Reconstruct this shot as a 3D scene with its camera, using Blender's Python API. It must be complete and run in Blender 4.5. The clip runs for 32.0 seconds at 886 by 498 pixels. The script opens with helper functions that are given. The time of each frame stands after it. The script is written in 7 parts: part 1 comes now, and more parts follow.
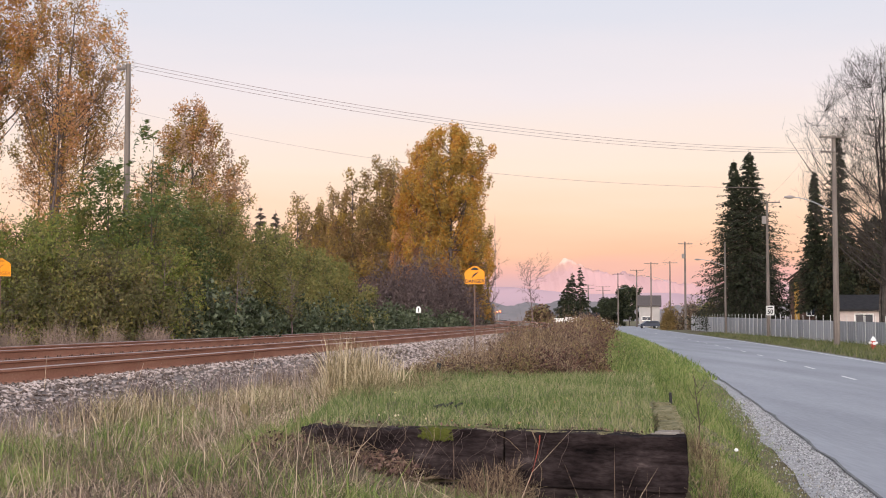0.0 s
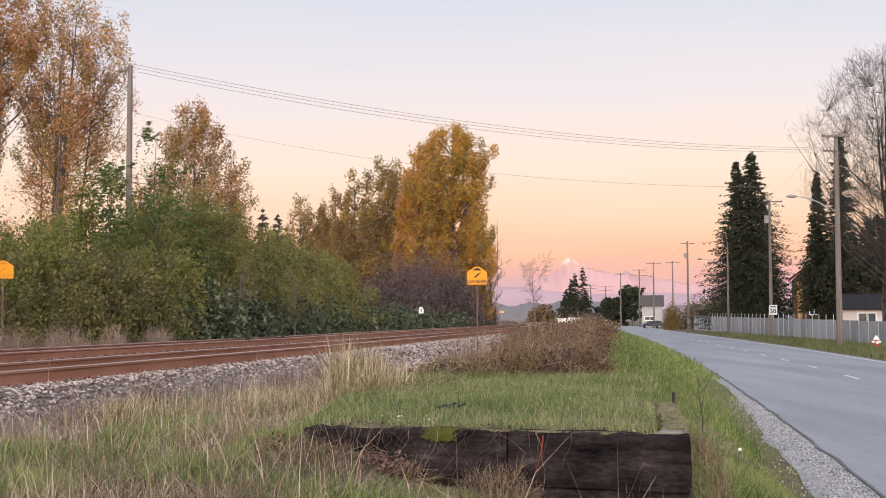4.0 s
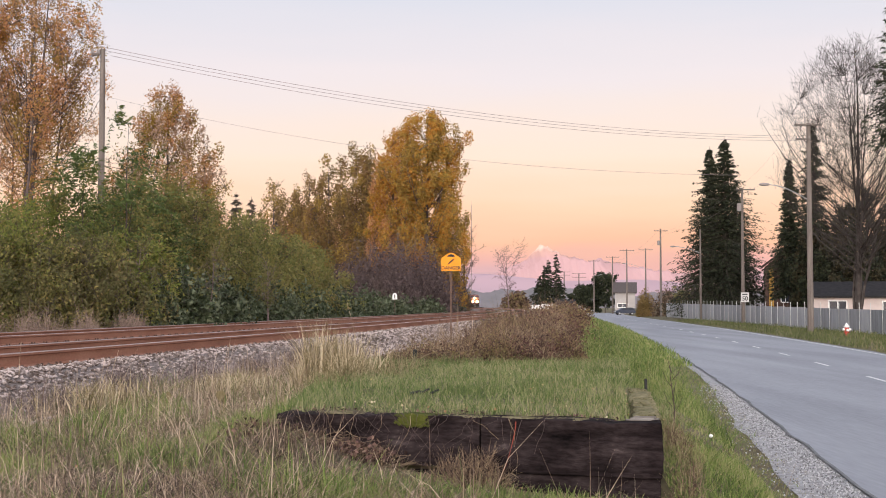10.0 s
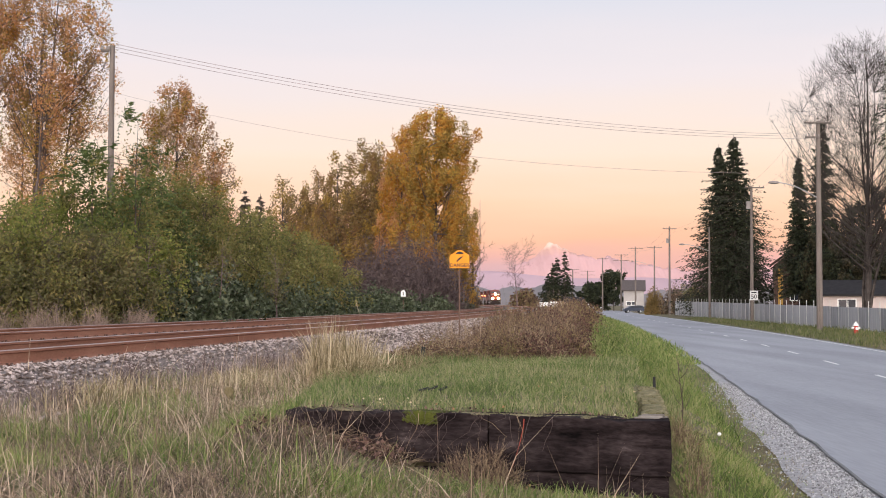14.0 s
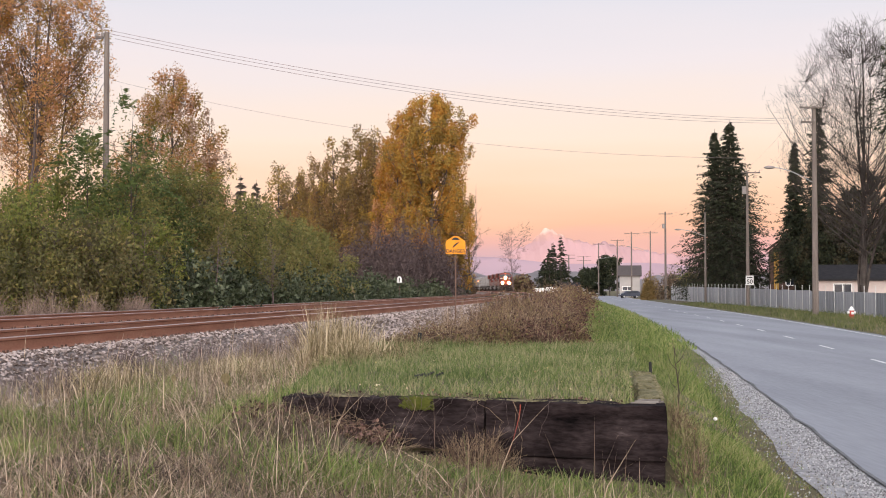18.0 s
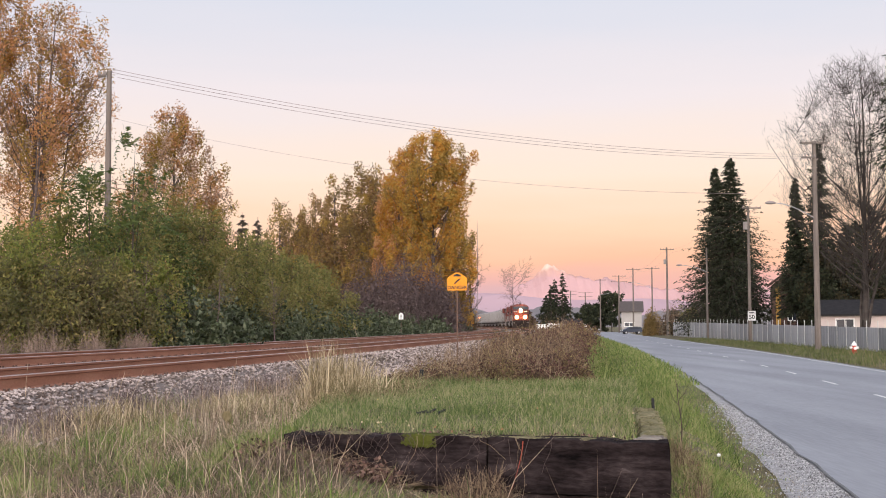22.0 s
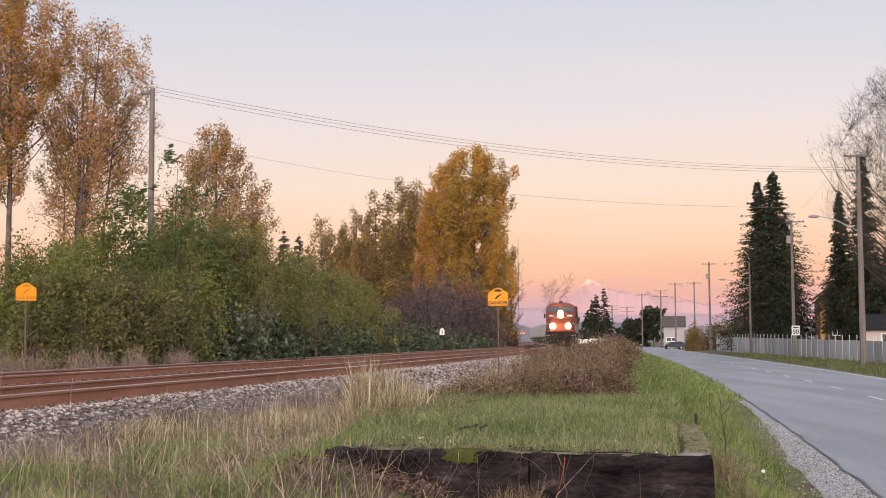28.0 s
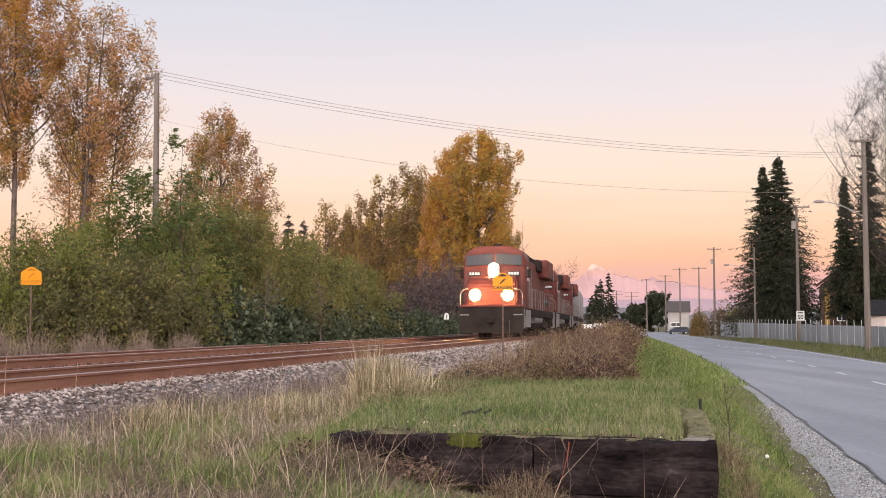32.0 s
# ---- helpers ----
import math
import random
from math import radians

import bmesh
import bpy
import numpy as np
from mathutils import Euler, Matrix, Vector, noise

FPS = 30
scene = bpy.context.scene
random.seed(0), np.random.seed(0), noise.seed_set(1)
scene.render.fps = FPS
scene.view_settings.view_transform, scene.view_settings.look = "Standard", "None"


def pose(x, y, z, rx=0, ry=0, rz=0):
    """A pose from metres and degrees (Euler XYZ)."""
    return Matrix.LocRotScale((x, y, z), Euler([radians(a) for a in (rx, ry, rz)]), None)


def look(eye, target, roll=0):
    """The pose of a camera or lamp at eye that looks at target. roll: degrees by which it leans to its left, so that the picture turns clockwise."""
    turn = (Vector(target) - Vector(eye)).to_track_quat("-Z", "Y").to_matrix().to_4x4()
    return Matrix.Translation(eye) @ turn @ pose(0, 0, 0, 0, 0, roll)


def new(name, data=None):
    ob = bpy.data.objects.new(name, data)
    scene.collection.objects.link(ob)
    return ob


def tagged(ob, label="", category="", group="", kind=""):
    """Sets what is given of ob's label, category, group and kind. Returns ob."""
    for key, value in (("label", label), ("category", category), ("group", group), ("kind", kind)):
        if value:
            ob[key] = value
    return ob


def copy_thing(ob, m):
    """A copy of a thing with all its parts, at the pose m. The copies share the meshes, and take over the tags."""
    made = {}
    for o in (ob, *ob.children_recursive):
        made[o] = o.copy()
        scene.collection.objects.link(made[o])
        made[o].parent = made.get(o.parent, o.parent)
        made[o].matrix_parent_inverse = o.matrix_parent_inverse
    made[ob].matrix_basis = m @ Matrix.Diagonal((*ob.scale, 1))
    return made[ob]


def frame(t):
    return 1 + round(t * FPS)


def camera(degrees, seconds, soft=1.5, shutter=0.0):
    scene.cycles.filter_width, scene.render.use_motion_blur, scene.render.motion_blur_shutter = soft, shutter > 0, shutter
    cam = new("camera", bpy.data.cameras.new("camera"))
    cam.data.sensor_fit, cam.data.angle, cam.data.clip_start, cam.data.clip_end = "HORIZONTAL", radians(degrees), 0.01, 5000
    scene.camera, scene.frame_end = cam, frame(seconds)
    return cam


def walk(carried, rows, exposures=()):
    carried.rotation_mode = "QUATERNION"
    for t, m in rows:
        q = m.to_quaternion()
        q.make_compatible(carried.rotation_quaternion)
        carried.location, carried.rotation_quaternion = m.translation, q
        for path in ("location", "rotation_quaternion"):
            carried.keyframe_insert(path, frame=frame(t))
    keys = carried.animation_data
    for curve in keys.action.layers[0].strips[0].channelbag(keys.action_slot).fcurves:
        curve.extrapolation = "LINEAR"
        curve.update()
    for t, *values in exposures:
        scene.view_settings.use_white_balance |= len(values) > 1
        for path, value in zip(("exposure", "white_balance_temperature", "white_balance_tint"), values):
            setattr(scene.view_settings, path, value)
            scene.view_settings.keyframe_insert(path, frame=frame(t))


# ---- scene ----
EYE = 2.1        # eye above the road surface
RAIL = 1.51      # railhead above the road surface
cam = camera(38, 32.0, soft=1.0)
walk(cam, [
    (0, pose(0, 0, EYE, 93.118, 0.000, 0.000)),
    (0.5, pose(0, 0, EYE, 93.075, -0.019, -0.076)),
    (1, pose(0, 0, EYE, 93.045, 0.050, -0.136)),
    (1.5, pose(0, 0, EYE, 93.060, 0.096, -0.181)),
    (2, pose(0, 0, EYE, 93.092, 0.193, -0.177)),
    (2.5, pose(0, 0, EYE, 93.128, 0.223, -0.131)),
    (3, pose(0, 0, EYE, 93.144, 0.239, -0.055)),
    (3.5, pose(0, 0, EYE, 93.133, 0.226, 0.041)),
    (5.5, pose(0, 0, EYE, 93.254, 0.213, 0.214)),
    (6, pose(0, 0, EYE, 93.278, 0.198, 0.061)),
    (6.5, pose(0, 0, EYE, 93.242, 0.209, -0.124)),
    (7, pose(0, 0, EYE, 93.163, 0.229, -0.361)),
    (7.5, pose(0, 0, EYE, 93.040, 0.227, -0.497)),
    (8, pose(0, 0, EYE, 93.019, 0.167, -0.966)),
    (8.5, pose(0, 0, EYE, 92.918, 0.112, -1.157)),
    (9, pose(0, 0, EYE, 92.744, 0.065, -1.136)),
    (9.5, pose(0, 0, EYE, 92.615, 0.033, -1.114)),
    (10, pose(0, 0, EYE, 92.528, -0.006, -1.055)),
    (10.5, pose(0, 0, EYE, 92.499, -0.070, -1.038)),
    (11, pose(0, 0, EYE, 92.488, -0.122, -1.010)),
    (11.5, pose(0, 0, EYE, 92.466, -0.198, -0.979)),
    (12, pose(0, 0, EYE, 92.429, -0.221, -0.929)),
    (12.5, pose(0, 0, EYE, 92.390, -0.229, -0.870)),
    (13, pose(0, 0, EYE, 92.363, -0.261, -0.816)),
    (13.5, pose(0, 0, EYE, 92.360, -0.236, -0.736)),
    (14, pose(0, 0, EYE, 92.405, -0.177, -0.679)),
    (14.5, pose(0, 0, EYE, 92.525, -0.134, -0.643)),
    (16.5, pose(0, 0, EYE, 92.257, -0.158, -0.814)),
    (17, pose(0, 0, EYE, 91.995, -0.104, -0.819)),
    (17.5, pose(0, 0, EYE, 91.844, -0.055, -0.832)),
    (18, pose(0, 0, EYE, 91.779, 0.007, -0.848)),
    (18.5, pose(0, 0, EYE, 91.799, 0.099, -0.844)),
    (19, pose(0, 0, EYE, 91.874, 0.085, -0.840)),
    (19.5, pose(0, 0, EYE, 92.069, 0.109, -0.837)),
    (20, pose(0, 0, EYE, 92.376, 0.136, -0.847)),
    (20.5, pose(0, 0, EYE, 92.701, 0.140, -0.885)),
    (21, pose(0, 0, EYE, 93.036, 0.155, -0.887)),
    (21.5, pose(0, 0, EYE, 93.253, 0.201, -0.846)),
    (22, pose(0, 0, EYE, 93.405, 0.219, -0.773)),
    (22.5, pose(0, 0, EYE, 93.417, 0.331, -0.599)),
    (23, pose(0, 0, EYE, 93.339, 0.297, -0.634)),
    (23.5, pose(0, 0, EYE, 93.320, 0.203, -0.544)),
    (24, pose(0, 0, EYE, 93.265, 0.072, -0.387)),
    (24.5, pose(0, 0, EYE, 93.246, 0.126, -0.203)),
    (25, pose(0, 0, EYE, 93.278, 0.093, 0.016)),
    (25.5, pose(0, 0, EYE, 93.375, 0.109, 0.269)),
    (27.5, pose(0, 0, EYE, 93.936, 0.268, 1.000)),
    (28, pose(0, 0, EYE, 94.093, 0.310, 1.052)),
    (28.5, pose(0, 0, EYE, 94.145, 0.259, 1.064)),
    (29, pose(0, 0, EYE, 94.106, 0.207, 1.067)),
    (29.5, pose(0, 0, EYE, 93.979, 0.136, 1.063)),
    (30, pose(0, 0, EYE, 93.829, 0.046, 1.066)),
    (30.5, pose(0, 0, EYE, 93.657, 0.001, 1.067)),
    (31, pose(0, 0, EYE, 93.482, -0.035, 1.039)),
    (31.5, pose(0, 0, EYE, 93.362, 0.077, 1.084)),
    (32, pose(0, 0, EYE, 93.417, 0.214, 1.252)),
], exposures=[(0, 0.0, 6500, 10), (25, 0.0, 6500, 10), (28, -0.12, 6640, 11), (32, -0.04, 6640, 11)])


# ---- light ----
def lin(r, g, b):
    """Linear colour from 0-255 display values."""
    return tuple(((c / 255 + 0.055) / 1.055) ** 2.4 if c > 10 else c / 3294.6 for c in (r, g, b)) + (1,)


world = bpy.data.worlds.new("dusk_sky")
scene.world = world
world.use_nodes = True
wn, wl = world.node_tree.nodes, world.node_tree.links
wn.clear()
w_out = wn.new("ShaderNodeOutputWorld")
w_bg = wn.new("ShaderNodeBackground")
w_tc = wn.new("ShaderNodeTexCoord")
w_sep = wn.new("ShaderNodeSeparateXYZ")
wl.new(w_tc.outputs["Generated"], w_sep.inputs[0])
w_ramp = wn.new("ShaderNodeValToRGB")
w_stops = [(0.0, (196, 178, 196)), (0.016, (206, 178, 194)), (0.030, (236, 182, 178)), (0.048, (250, 194, 168)),
           (0.075, (253, 211, 185)), (0.115, (250, 225, 210)), (0.175, (236, 224, 229)), (0.25, (214, 216, 230)),
           (0.45, (200, 206, 226)), (1.0, (176, 190, 220))]
while len(w_ramp.color_ramp.elements) < len(w_stops):
    w_ramp.color_ramp.elements.new(0.5)
for el, (p, c) in zip(w_ramp.color_ramp.elements, w_stops):
    el.position, el.color = p, lin(*c)
# thin streaks of high cloud shift the bands a little
w_map = wn.new("ShaderNodeMapping")
w_map.inputs["Scale"].default_value = (2.2, 2.2, 16)
w_noise = wn.new("ShaderNodeTexNoise")
w_noise.inputs["Scale"].default_value = 2.5
w_noise.inputs["Detail"].default_value = 4
wl.new(w_tc.outputs["Generated"], w_map.inputs[0])
wl.new(w_map.outputs[0], w_noise.inputs["Vector"])
w_shift = wn.new("ShaderNodeMath")
w_shift.operation = "MULTIPLY_ADD"
w_shift.inputs[1].default_value = 0.035
wl.new(w_noise.outputs["Fac"], w_shift.inputs[0])
w_off = wn.new("ShaderNodeMath")
w_off.inputs[1].default_value = -0.0175
wl.new(w_sep.outputs["Z"], w_off.inputs[0])
wl.new(w_off.outputs[0], w_shift.inputs[2])
wl.new(w_shift.outputs[0], w_ramp.inputs[0])
# the afterglow in the west, behind the camera
w_west = wn.new("ShaderNodeMapRange")
w_west.inputs["From Min"].default_value, w_west.inputs["From Max"].default_value = 0.1, -1.0
w_west.inputs["To Min"].default_value, w_west.inputs["To Max"].default_value = 0.0, 1.0
wl.new(w_sep.outputs["Y"], w_west.inputs[0])
w_glow = wn.new("ShaderNodeMix")
w_glow.data_type = "RGBA"
w_glow.blend_type = "ADD"
w_glow.inputs[7].default_value = (2.26, 2.1, 2.06, 1)
wl.new(w_west.outputs[0], w_glow.inputs[0])
wl.new(w_ramp.outputs[0], w_glow.inputs[6])
w_sky = wn.new("ShaderNodeTexSky")
w_sky.sky_type = "NISHITA"
w_sky.sun_disc = False
w_sky.sun_elevation = radians(1.5)
w_sky.sun_rotation = radians(190)
w_sum = wn.new("ShaderNodeMix")
w_sum.data_type = "RGBA"
w_sum.blend_type = "ADD"
w_sum.inputs[0].default_value = 0.05
wl.new(w_glow.outputs[2], w_sum.inputs[6])
wl.new(w_sky.outputs[0], w_sum.inputs[7])
wl.new(w_sum.outputs[2], w_bg.inputs["Color"])
w_bg.inputs["Strength"].default_value = 1.0
wl.new(w_bg.outputs[0], w_out.inputs[0])

sun_data = bpy.data.lights.new("sun", "SUN")
sun_data.energy, sun_data.angle, sun_data.color = 1.9, radians(24), (1.0, 0.925, 0.86)
sun = new("sun", sun_data)
sun.matrix_world = look((-14, -70, 16), (0, 0, 0))


# ---- materials ----
def material(name, colors, scale=4.0, rough=0.85, metal=0.0, bump=0.0, fine=40.0, stretch=(1, 1, 1), island=0.0, piece=0.0,
             translucent=0.0, spread=(0.3, 0.7), emit=None, distance=0.02, gloss=0.25):
    """A surface of two or three tones in patches, with fine grain, relief and, by piece or island, a shift of tone."""
    m = bpy.data.materials.new(name)
    m.use_nodes = True
    n, l = m.node_tree.nodes, m.node_tree.links
    b = n["Principled BSDF"]
    tc, mp = n.new("ShaderNodeTexCoord"), n.new("ShaderNodeMapping")
    mp.inputs["Scale"].default_value = stretch
    l.new(tc.outputs["Object"], mp.inputs[0])
    big, small = n.new("ShaderNodeTexNoise"), n.new("ShaderNodeTexNoise")
    big.inputs["Scale"].default_value, big.inputs["Detail"].default_value = scale, 5
    small.inputs["Scale"].default_value, small.inputs["Detail"].default_value = fine, 4
    l.new(mp.outputs[0], big.inputs["Vector"])
    l.new(mp.outputs[0], small.inputs["Vector"])
    mix = n.new("ShaderNodeMath")
    mix.operation = "MULTIPLY_ADD"
    mix.inputs[1].default_value = 0.35
    l.new(small.outputs["Fac"], mix.inputs[0])
    part_big = n.new("ShaderNodeMath")
    part_big.operation = "MULTIPLY"
    part_big.inputs[1].default_value = 0.65
    l.new(big.outputs["Fac"], part_big.inputs[0])
    l.new(part_big.outputs[0], mix.inputs[2])
    value = mix.outputs[0]
    if island or piece:
        src = n.new("ShaderNodeNewGeometry").outputs["Random Per Island"] if island else n.new("ShaderNodeObjectInfo").outputs["Random"]
        r = n.new("ShaderNodeMath")
        r.operation = "MULTIPLY_ADD"
        r.inputs[1].default_value = island or piece
        l.new(src, r.inputs[0])
        c = n.new("ShaderNodeMath")
        c.inputs[1].default_value = -(island or piece) / 2
        l.new(value, c.inputs[0])
        l.new(c.outputs[0], r.inputs[2])
        value = r.outputs[0]
    ramp = n.new("ShaderNodeValToRGB")
    cols = [tuple(c) + (1,) for c in colors]
    lo, hi = spread
    while len(ramp.color_ramp.elements) < len(cols):
        ramp.color_ramp.elements.new(0.5)
    for i, el in enumerate(ramp.color_ramp.elements):
        el.position = lo + (hi - lo) * i / max(1, len(cols) - 1)
        el.color = cols[i]
    l.new(value, ramp.inputs[0])
    l.new(ramp.outputs[0], b.inputs["Base Color"])
    b.inputs["Roughness"].default_value, b.inputs["Metallic"].default_value = rough, metal
    b.inputs["Specular IOR Level"].default_value = gloss
    if bump:
        bp = n.new("ShaderNodeBump")
        bp.inputs["Strength"].default_value, bp.inputs["Distance"].default_value = bump, distance
        l.new(mix.outputs[0], bp.inputs["Height"])
        l.new(bp.outputs[0], b.inputs["Normal"])
    if translucent:
        tr, ms = n.new("ShaderNodeBsdfTranslucent"), n.new("ShaderNodeMixShader")
        ms.inputs[0].default_value = translucent
        l.new(ramp.outputs[0], tr.inputs[0])
        l.new(b.outputs[0], ms.inputs[1])
        l.new(tr.outputs[0], ms.inputs[2])
        l.new(ms.outputs[0], n["Material Output"].inputs[0])
    if emit:
        b.inputs["Emission Color"].default_value = (*emit[:3], 1)
        b.inputs["Emission Strength"].default_value = emit[3]
    return m


M_GROUND = material("soil_and_thatch", [(0.06, 0.05, 0.028), (0.12, 0.10, 0.054), (0.11, 0.125, 0.042)], 1.3, 0.95, bump=0.6, fine=30)
M_ASPHALT = material("asphalt", [(0.18, 0.186, 0.202), (0.245, 0.252, 0.27), (0.305, 0.312, 0.33)], 0.55, 0.8, bump=0.25, fine=14, stretch=(1, 0.09, 1))
M_GRAVEL = material("shoulder_gravel", [(0.17, 0.165, 0.165), (0.29, 0.285, 0.285), (0.40, 0.395, 0.395)], 6, 0.95, bump=0.9, fine=28)
M_EDGESHADE = material("asphalt_drop_shade", [(0.10, 0.10, 0.10), (0.19, 0.19, 0.19)], 3, 0.9, bump=0.5)
M_PAINT = material("road_paint", [(0.45, 0.45, 0.43), (0.72, 0.72, 0.70)], 3, 0.7, bump=0.1)
M_STONE = material("ballast_stone", [(0.10, 0.075, 0.063), (0.20, 0.158, 0.14), (0.29, 0.237, 0.212), (0.42, 0.35, 0.32)], 3, 0.92, bump=0.3, fine=60, island=0.8)
M_BED = material("ballast_bed", [(0.07, 0.056, 0.05), (0.16, 0.13, 0.118), (0.27, 0.235, 0.215)], 14, 0.95, bump=0.9, fine=30, distance=0.05)
M_RUST = material("rail_rust", [(0.18, 0.08, 0.05), (0.265, 0.122, 0.078), (0.33, 0.17, 0.115)], 2.2, 0.8, bump=0.25, fine=50, stretch=(1, 0.3, 1))
M_RUNNING = material("railhead", [(0.40, 0.29, 0.26), (0.58, 0.46, 0.42)], 3, 0.38, metal=0.8, bump=0.05, stretch=(1, 0.05, 1))
M_TIE = material("tie_wood", [(0.035, 0.026, 0.02), (0.08, 0.06, 0.05), (0.13, 0.105, 0.09)], 4, 0.9, bump=0.6, fine=25, stretch=(0.3, 3, 3), piece=0.3)
M_TIMBER = material("old_timber", [(0.003, 0.0022, 0.0024), (0.016, 0.0115, 0.0118), (0.038, 0.0285, 0.0285), (0.115, 0.092, 0.088)], 2.4, 0.95, bump=1.0, fine=14, stretch=(1.1, 3.2, 3.2), piece=0.14, distance=0.04, spread=(0.32, 0.76), gloss=0.05)
M_MOSS = material("moss", [(0.02, 0.026, 0.005), (0.048, 0.056, 0.008), (0.085, 0.088, 0.016)], 6, 1.0, bump=1.0, fine=60)
M_GREYWOOD = material("weathered_wood", [(0.07, 0.06, 0.052), (0.16, 0.142, 0.125), (0.27, 0.245, 0.22)], 4, 0.9, bump=0.5, stretch=(0.4, 3, 3))
M_POLE = material("pole_wood", [(0.085, 0.07, 0.06), (0.145, 0.12, 0.105), (0.21, 0.18, 0.155)], 1.2, 0.9, bump=0.4, fine=25, stretch=(4, 4, 0.3))
M_GRASS = material("green_grass", [(0.06, 0.092, 0.026), (0.13, 0.178, 0.052), (0.205, 0.24, 0.088), (0.34, 0.30, 0.17)], 0.9, 0.7, island=0.5, translucent=0.3)
M_DRY = material("dry_grass", [(0.13, 0.09, 0.065), (0.33, 0.24, 0.165), (0.60, 0.47, 0.35)], 0.8, 0.8, island=0.6, translucent=0.25)
M_MEADOW = material("mixed_grass", [(0.08, 0.092, 0.033), (0.16, 0.145, 0.062), (0.26, 0.195, 0.12), (0.20, 0.138, 0.098), (0.50, 0.39, 0.28)], 0.55, 0.8, island=0.42, translucent=0.25, spread=(0.34, 0.66))
M_DEADMAT = material("dead_bracken", [(0.05, 0.036, 0.03), (0.13, 0.092, 0.072), (0.26, 0.19, 0.15)], 0.8, 0.9, island=0.6, translucent=0.2)
M_GREYWEED = material("grey_weed_stems", [(0.13, 0.10, 0.095), (0.23, 0.185, 0.17), (0.34, 0.28, 0.25)], 0.8, 0.9, island=0.6, translucent=0.15)
M_STRAW = material("green_straw", [(0.15, 0.12, 0.06), (0.34, 0.265, 0.15), (0.56, 0.46, 0.31)], 0.8, 0.8, island=0.6, translucent=0.25)
M_TANSTRAW = material("tan_verge_straw", [(0.10, 0.08, 0.04), (0.22, 0.18, 0.09), (0.36, 0.30, 0.18)], 0.8, 0.85, island=0.6, translucent=0.2)
M_VERGE = material("verge_grass", [(0.035, 0.045, 0.016), (0.08, 0.105, 0.032), (0.15, 0.16, 0.06), (0.26, 0.215, 0.13)], 0.35, 0.8, island=0.3, translucent=0.25)
M_LITTER = material("leaf_litter", [(0.035, 0.019, 0.016), (0.085, 0.046, 0.037), (0.19, 0.115, 0.09)], 3, 0.85, island=0.8)
M_PALETWIG = material("pale_mauve_twigs", [(0.13, 0.088, 0.086), (0.19, 0.135, 0.13)], 2, 0.95, island=0.3)
M_PALEPOST = material("dull_white_post", [(0.40, 0.40, 0.39), (0.55, 0.55, 0.53)], 5, 0.7, bump=0.1)
M_PEBBLE = material("shoulder_pebbles", [(0.13, 0.125, 0.125), (0.27, 0.265, 0.265), (0.46, 0.455, 0.45)], 3, 0.92, bump=0.2, island=0.8)
M_CANE = material("dry_canes", [(0.06, 0.036, 0.026), (0.15, 0.10, 0.065), (0.26, 0.19, 0.12)], 1.5, 0.9, island=0.7)
M_BARK = material("bark", [(0.028, 0.021, 0.017), (0.065, 0.05, 0.042), (0.12, 0.10, 0.088)], 2, 0.95, bump=0.7, fine=18, stretch=(3, 3, 0.5))
M_TWIG = material("twigs", [(0.045, 0.031, 0.027), (0.09, 0.064, 0.056)], 2, 0.95, island=0.3)
M_GOLD = material("gold_leaves", [(0.35, 0.145, 0.022), (0.49, 0.225, 0.035), (0.51, 0.295, 0.06), (0.37, 0.26, 0.05)], 0.22, 0.75, island=0.35, translucent=0.35)
M_GREYBARK = material("grey_twigs_and_bark", [(0.025, 0.02, 0.018), (0.055, 0.045, 0.04), (0.09, 0.076, 0.068)], 1.5, 0.95, bump=0.3, island=0.3)
M_POPLARBARK = material("poplar_bark", [(0.05, 0.036, 0.032), (0.11, 0.082, 0.074), (0.19, 0.15, 0.14)], 2, 0.95, bump=0.4)
M_ORANGE = material("rust_orange_leaves", [(0.36, 0.18, 0.065), (0.52, 0.25, 0.10), (0.66, 0.36, 0.19), (0.46, 0.28, 0.09)], 0.3, 0.75, island=0.4, translucent=0.4)
M_RUSTOLIVE = material("rusty_brown_leaves", [(0.17, 0.095, 0.04), (0.26, 0.15, 0.062), (0.35, 0.21, 0.09)], 0.3, 0.75, island=0.3, translucent=0.3)
M_OLIVE = material("olive_autumn_leaves", [(0.15, 0.105, 0.036), (0.23, 0.155, 0.055), (0.31, 0.20, 0.08)], 0.3, 0.75, island=0.35, translucent=0.3)
M_SHRUB = material("alder_leaves", [(0.105, 0.108, 0.032), (0.18, 0.175, 0.05), (0.245, 0.21, 0.068), (0.30, 0.21, 0.085)], 0.3, 0.7, island=0.28, translucent=0.4)
M_PINKLEAF = material("pinkish_brown_leaves", [(0.34, 0.215, 0.135), (0.48, 0.315, 0.21), (0.58, 0.41, 0.30)], 0.3, 0.75, island=0.4, translucent=0.35)
M_OLIVEGOLD = material("olive_gold_leaves", [(0.20, 0.13, 0.03), (0.34, 0.21, 0.045), (0.42, 0.28, 0.07)], 0.25, 0.75, island=0.35, translucent=0.3)
M_BRIGHTLEAF = material("fresh_maple_leaves", [(0.092, 0.11, 0.024), (0.165, 0.19, 0.04), (0.235, 0.25, 0.058), (0.31, 0.25, 0.08)], 0.35, 0.65, island=0.28, translucent=0.4)
M_DEEPLEAF = material("deep_green_leaves", [(0.095, 0.10, 0.03), (0.165, 0.168, 0.048), (0.235, 0.22, 0.07), (0.30, 0.22, 0.085)], 0.35, 0.65, island=0.28, translucent=0.35)
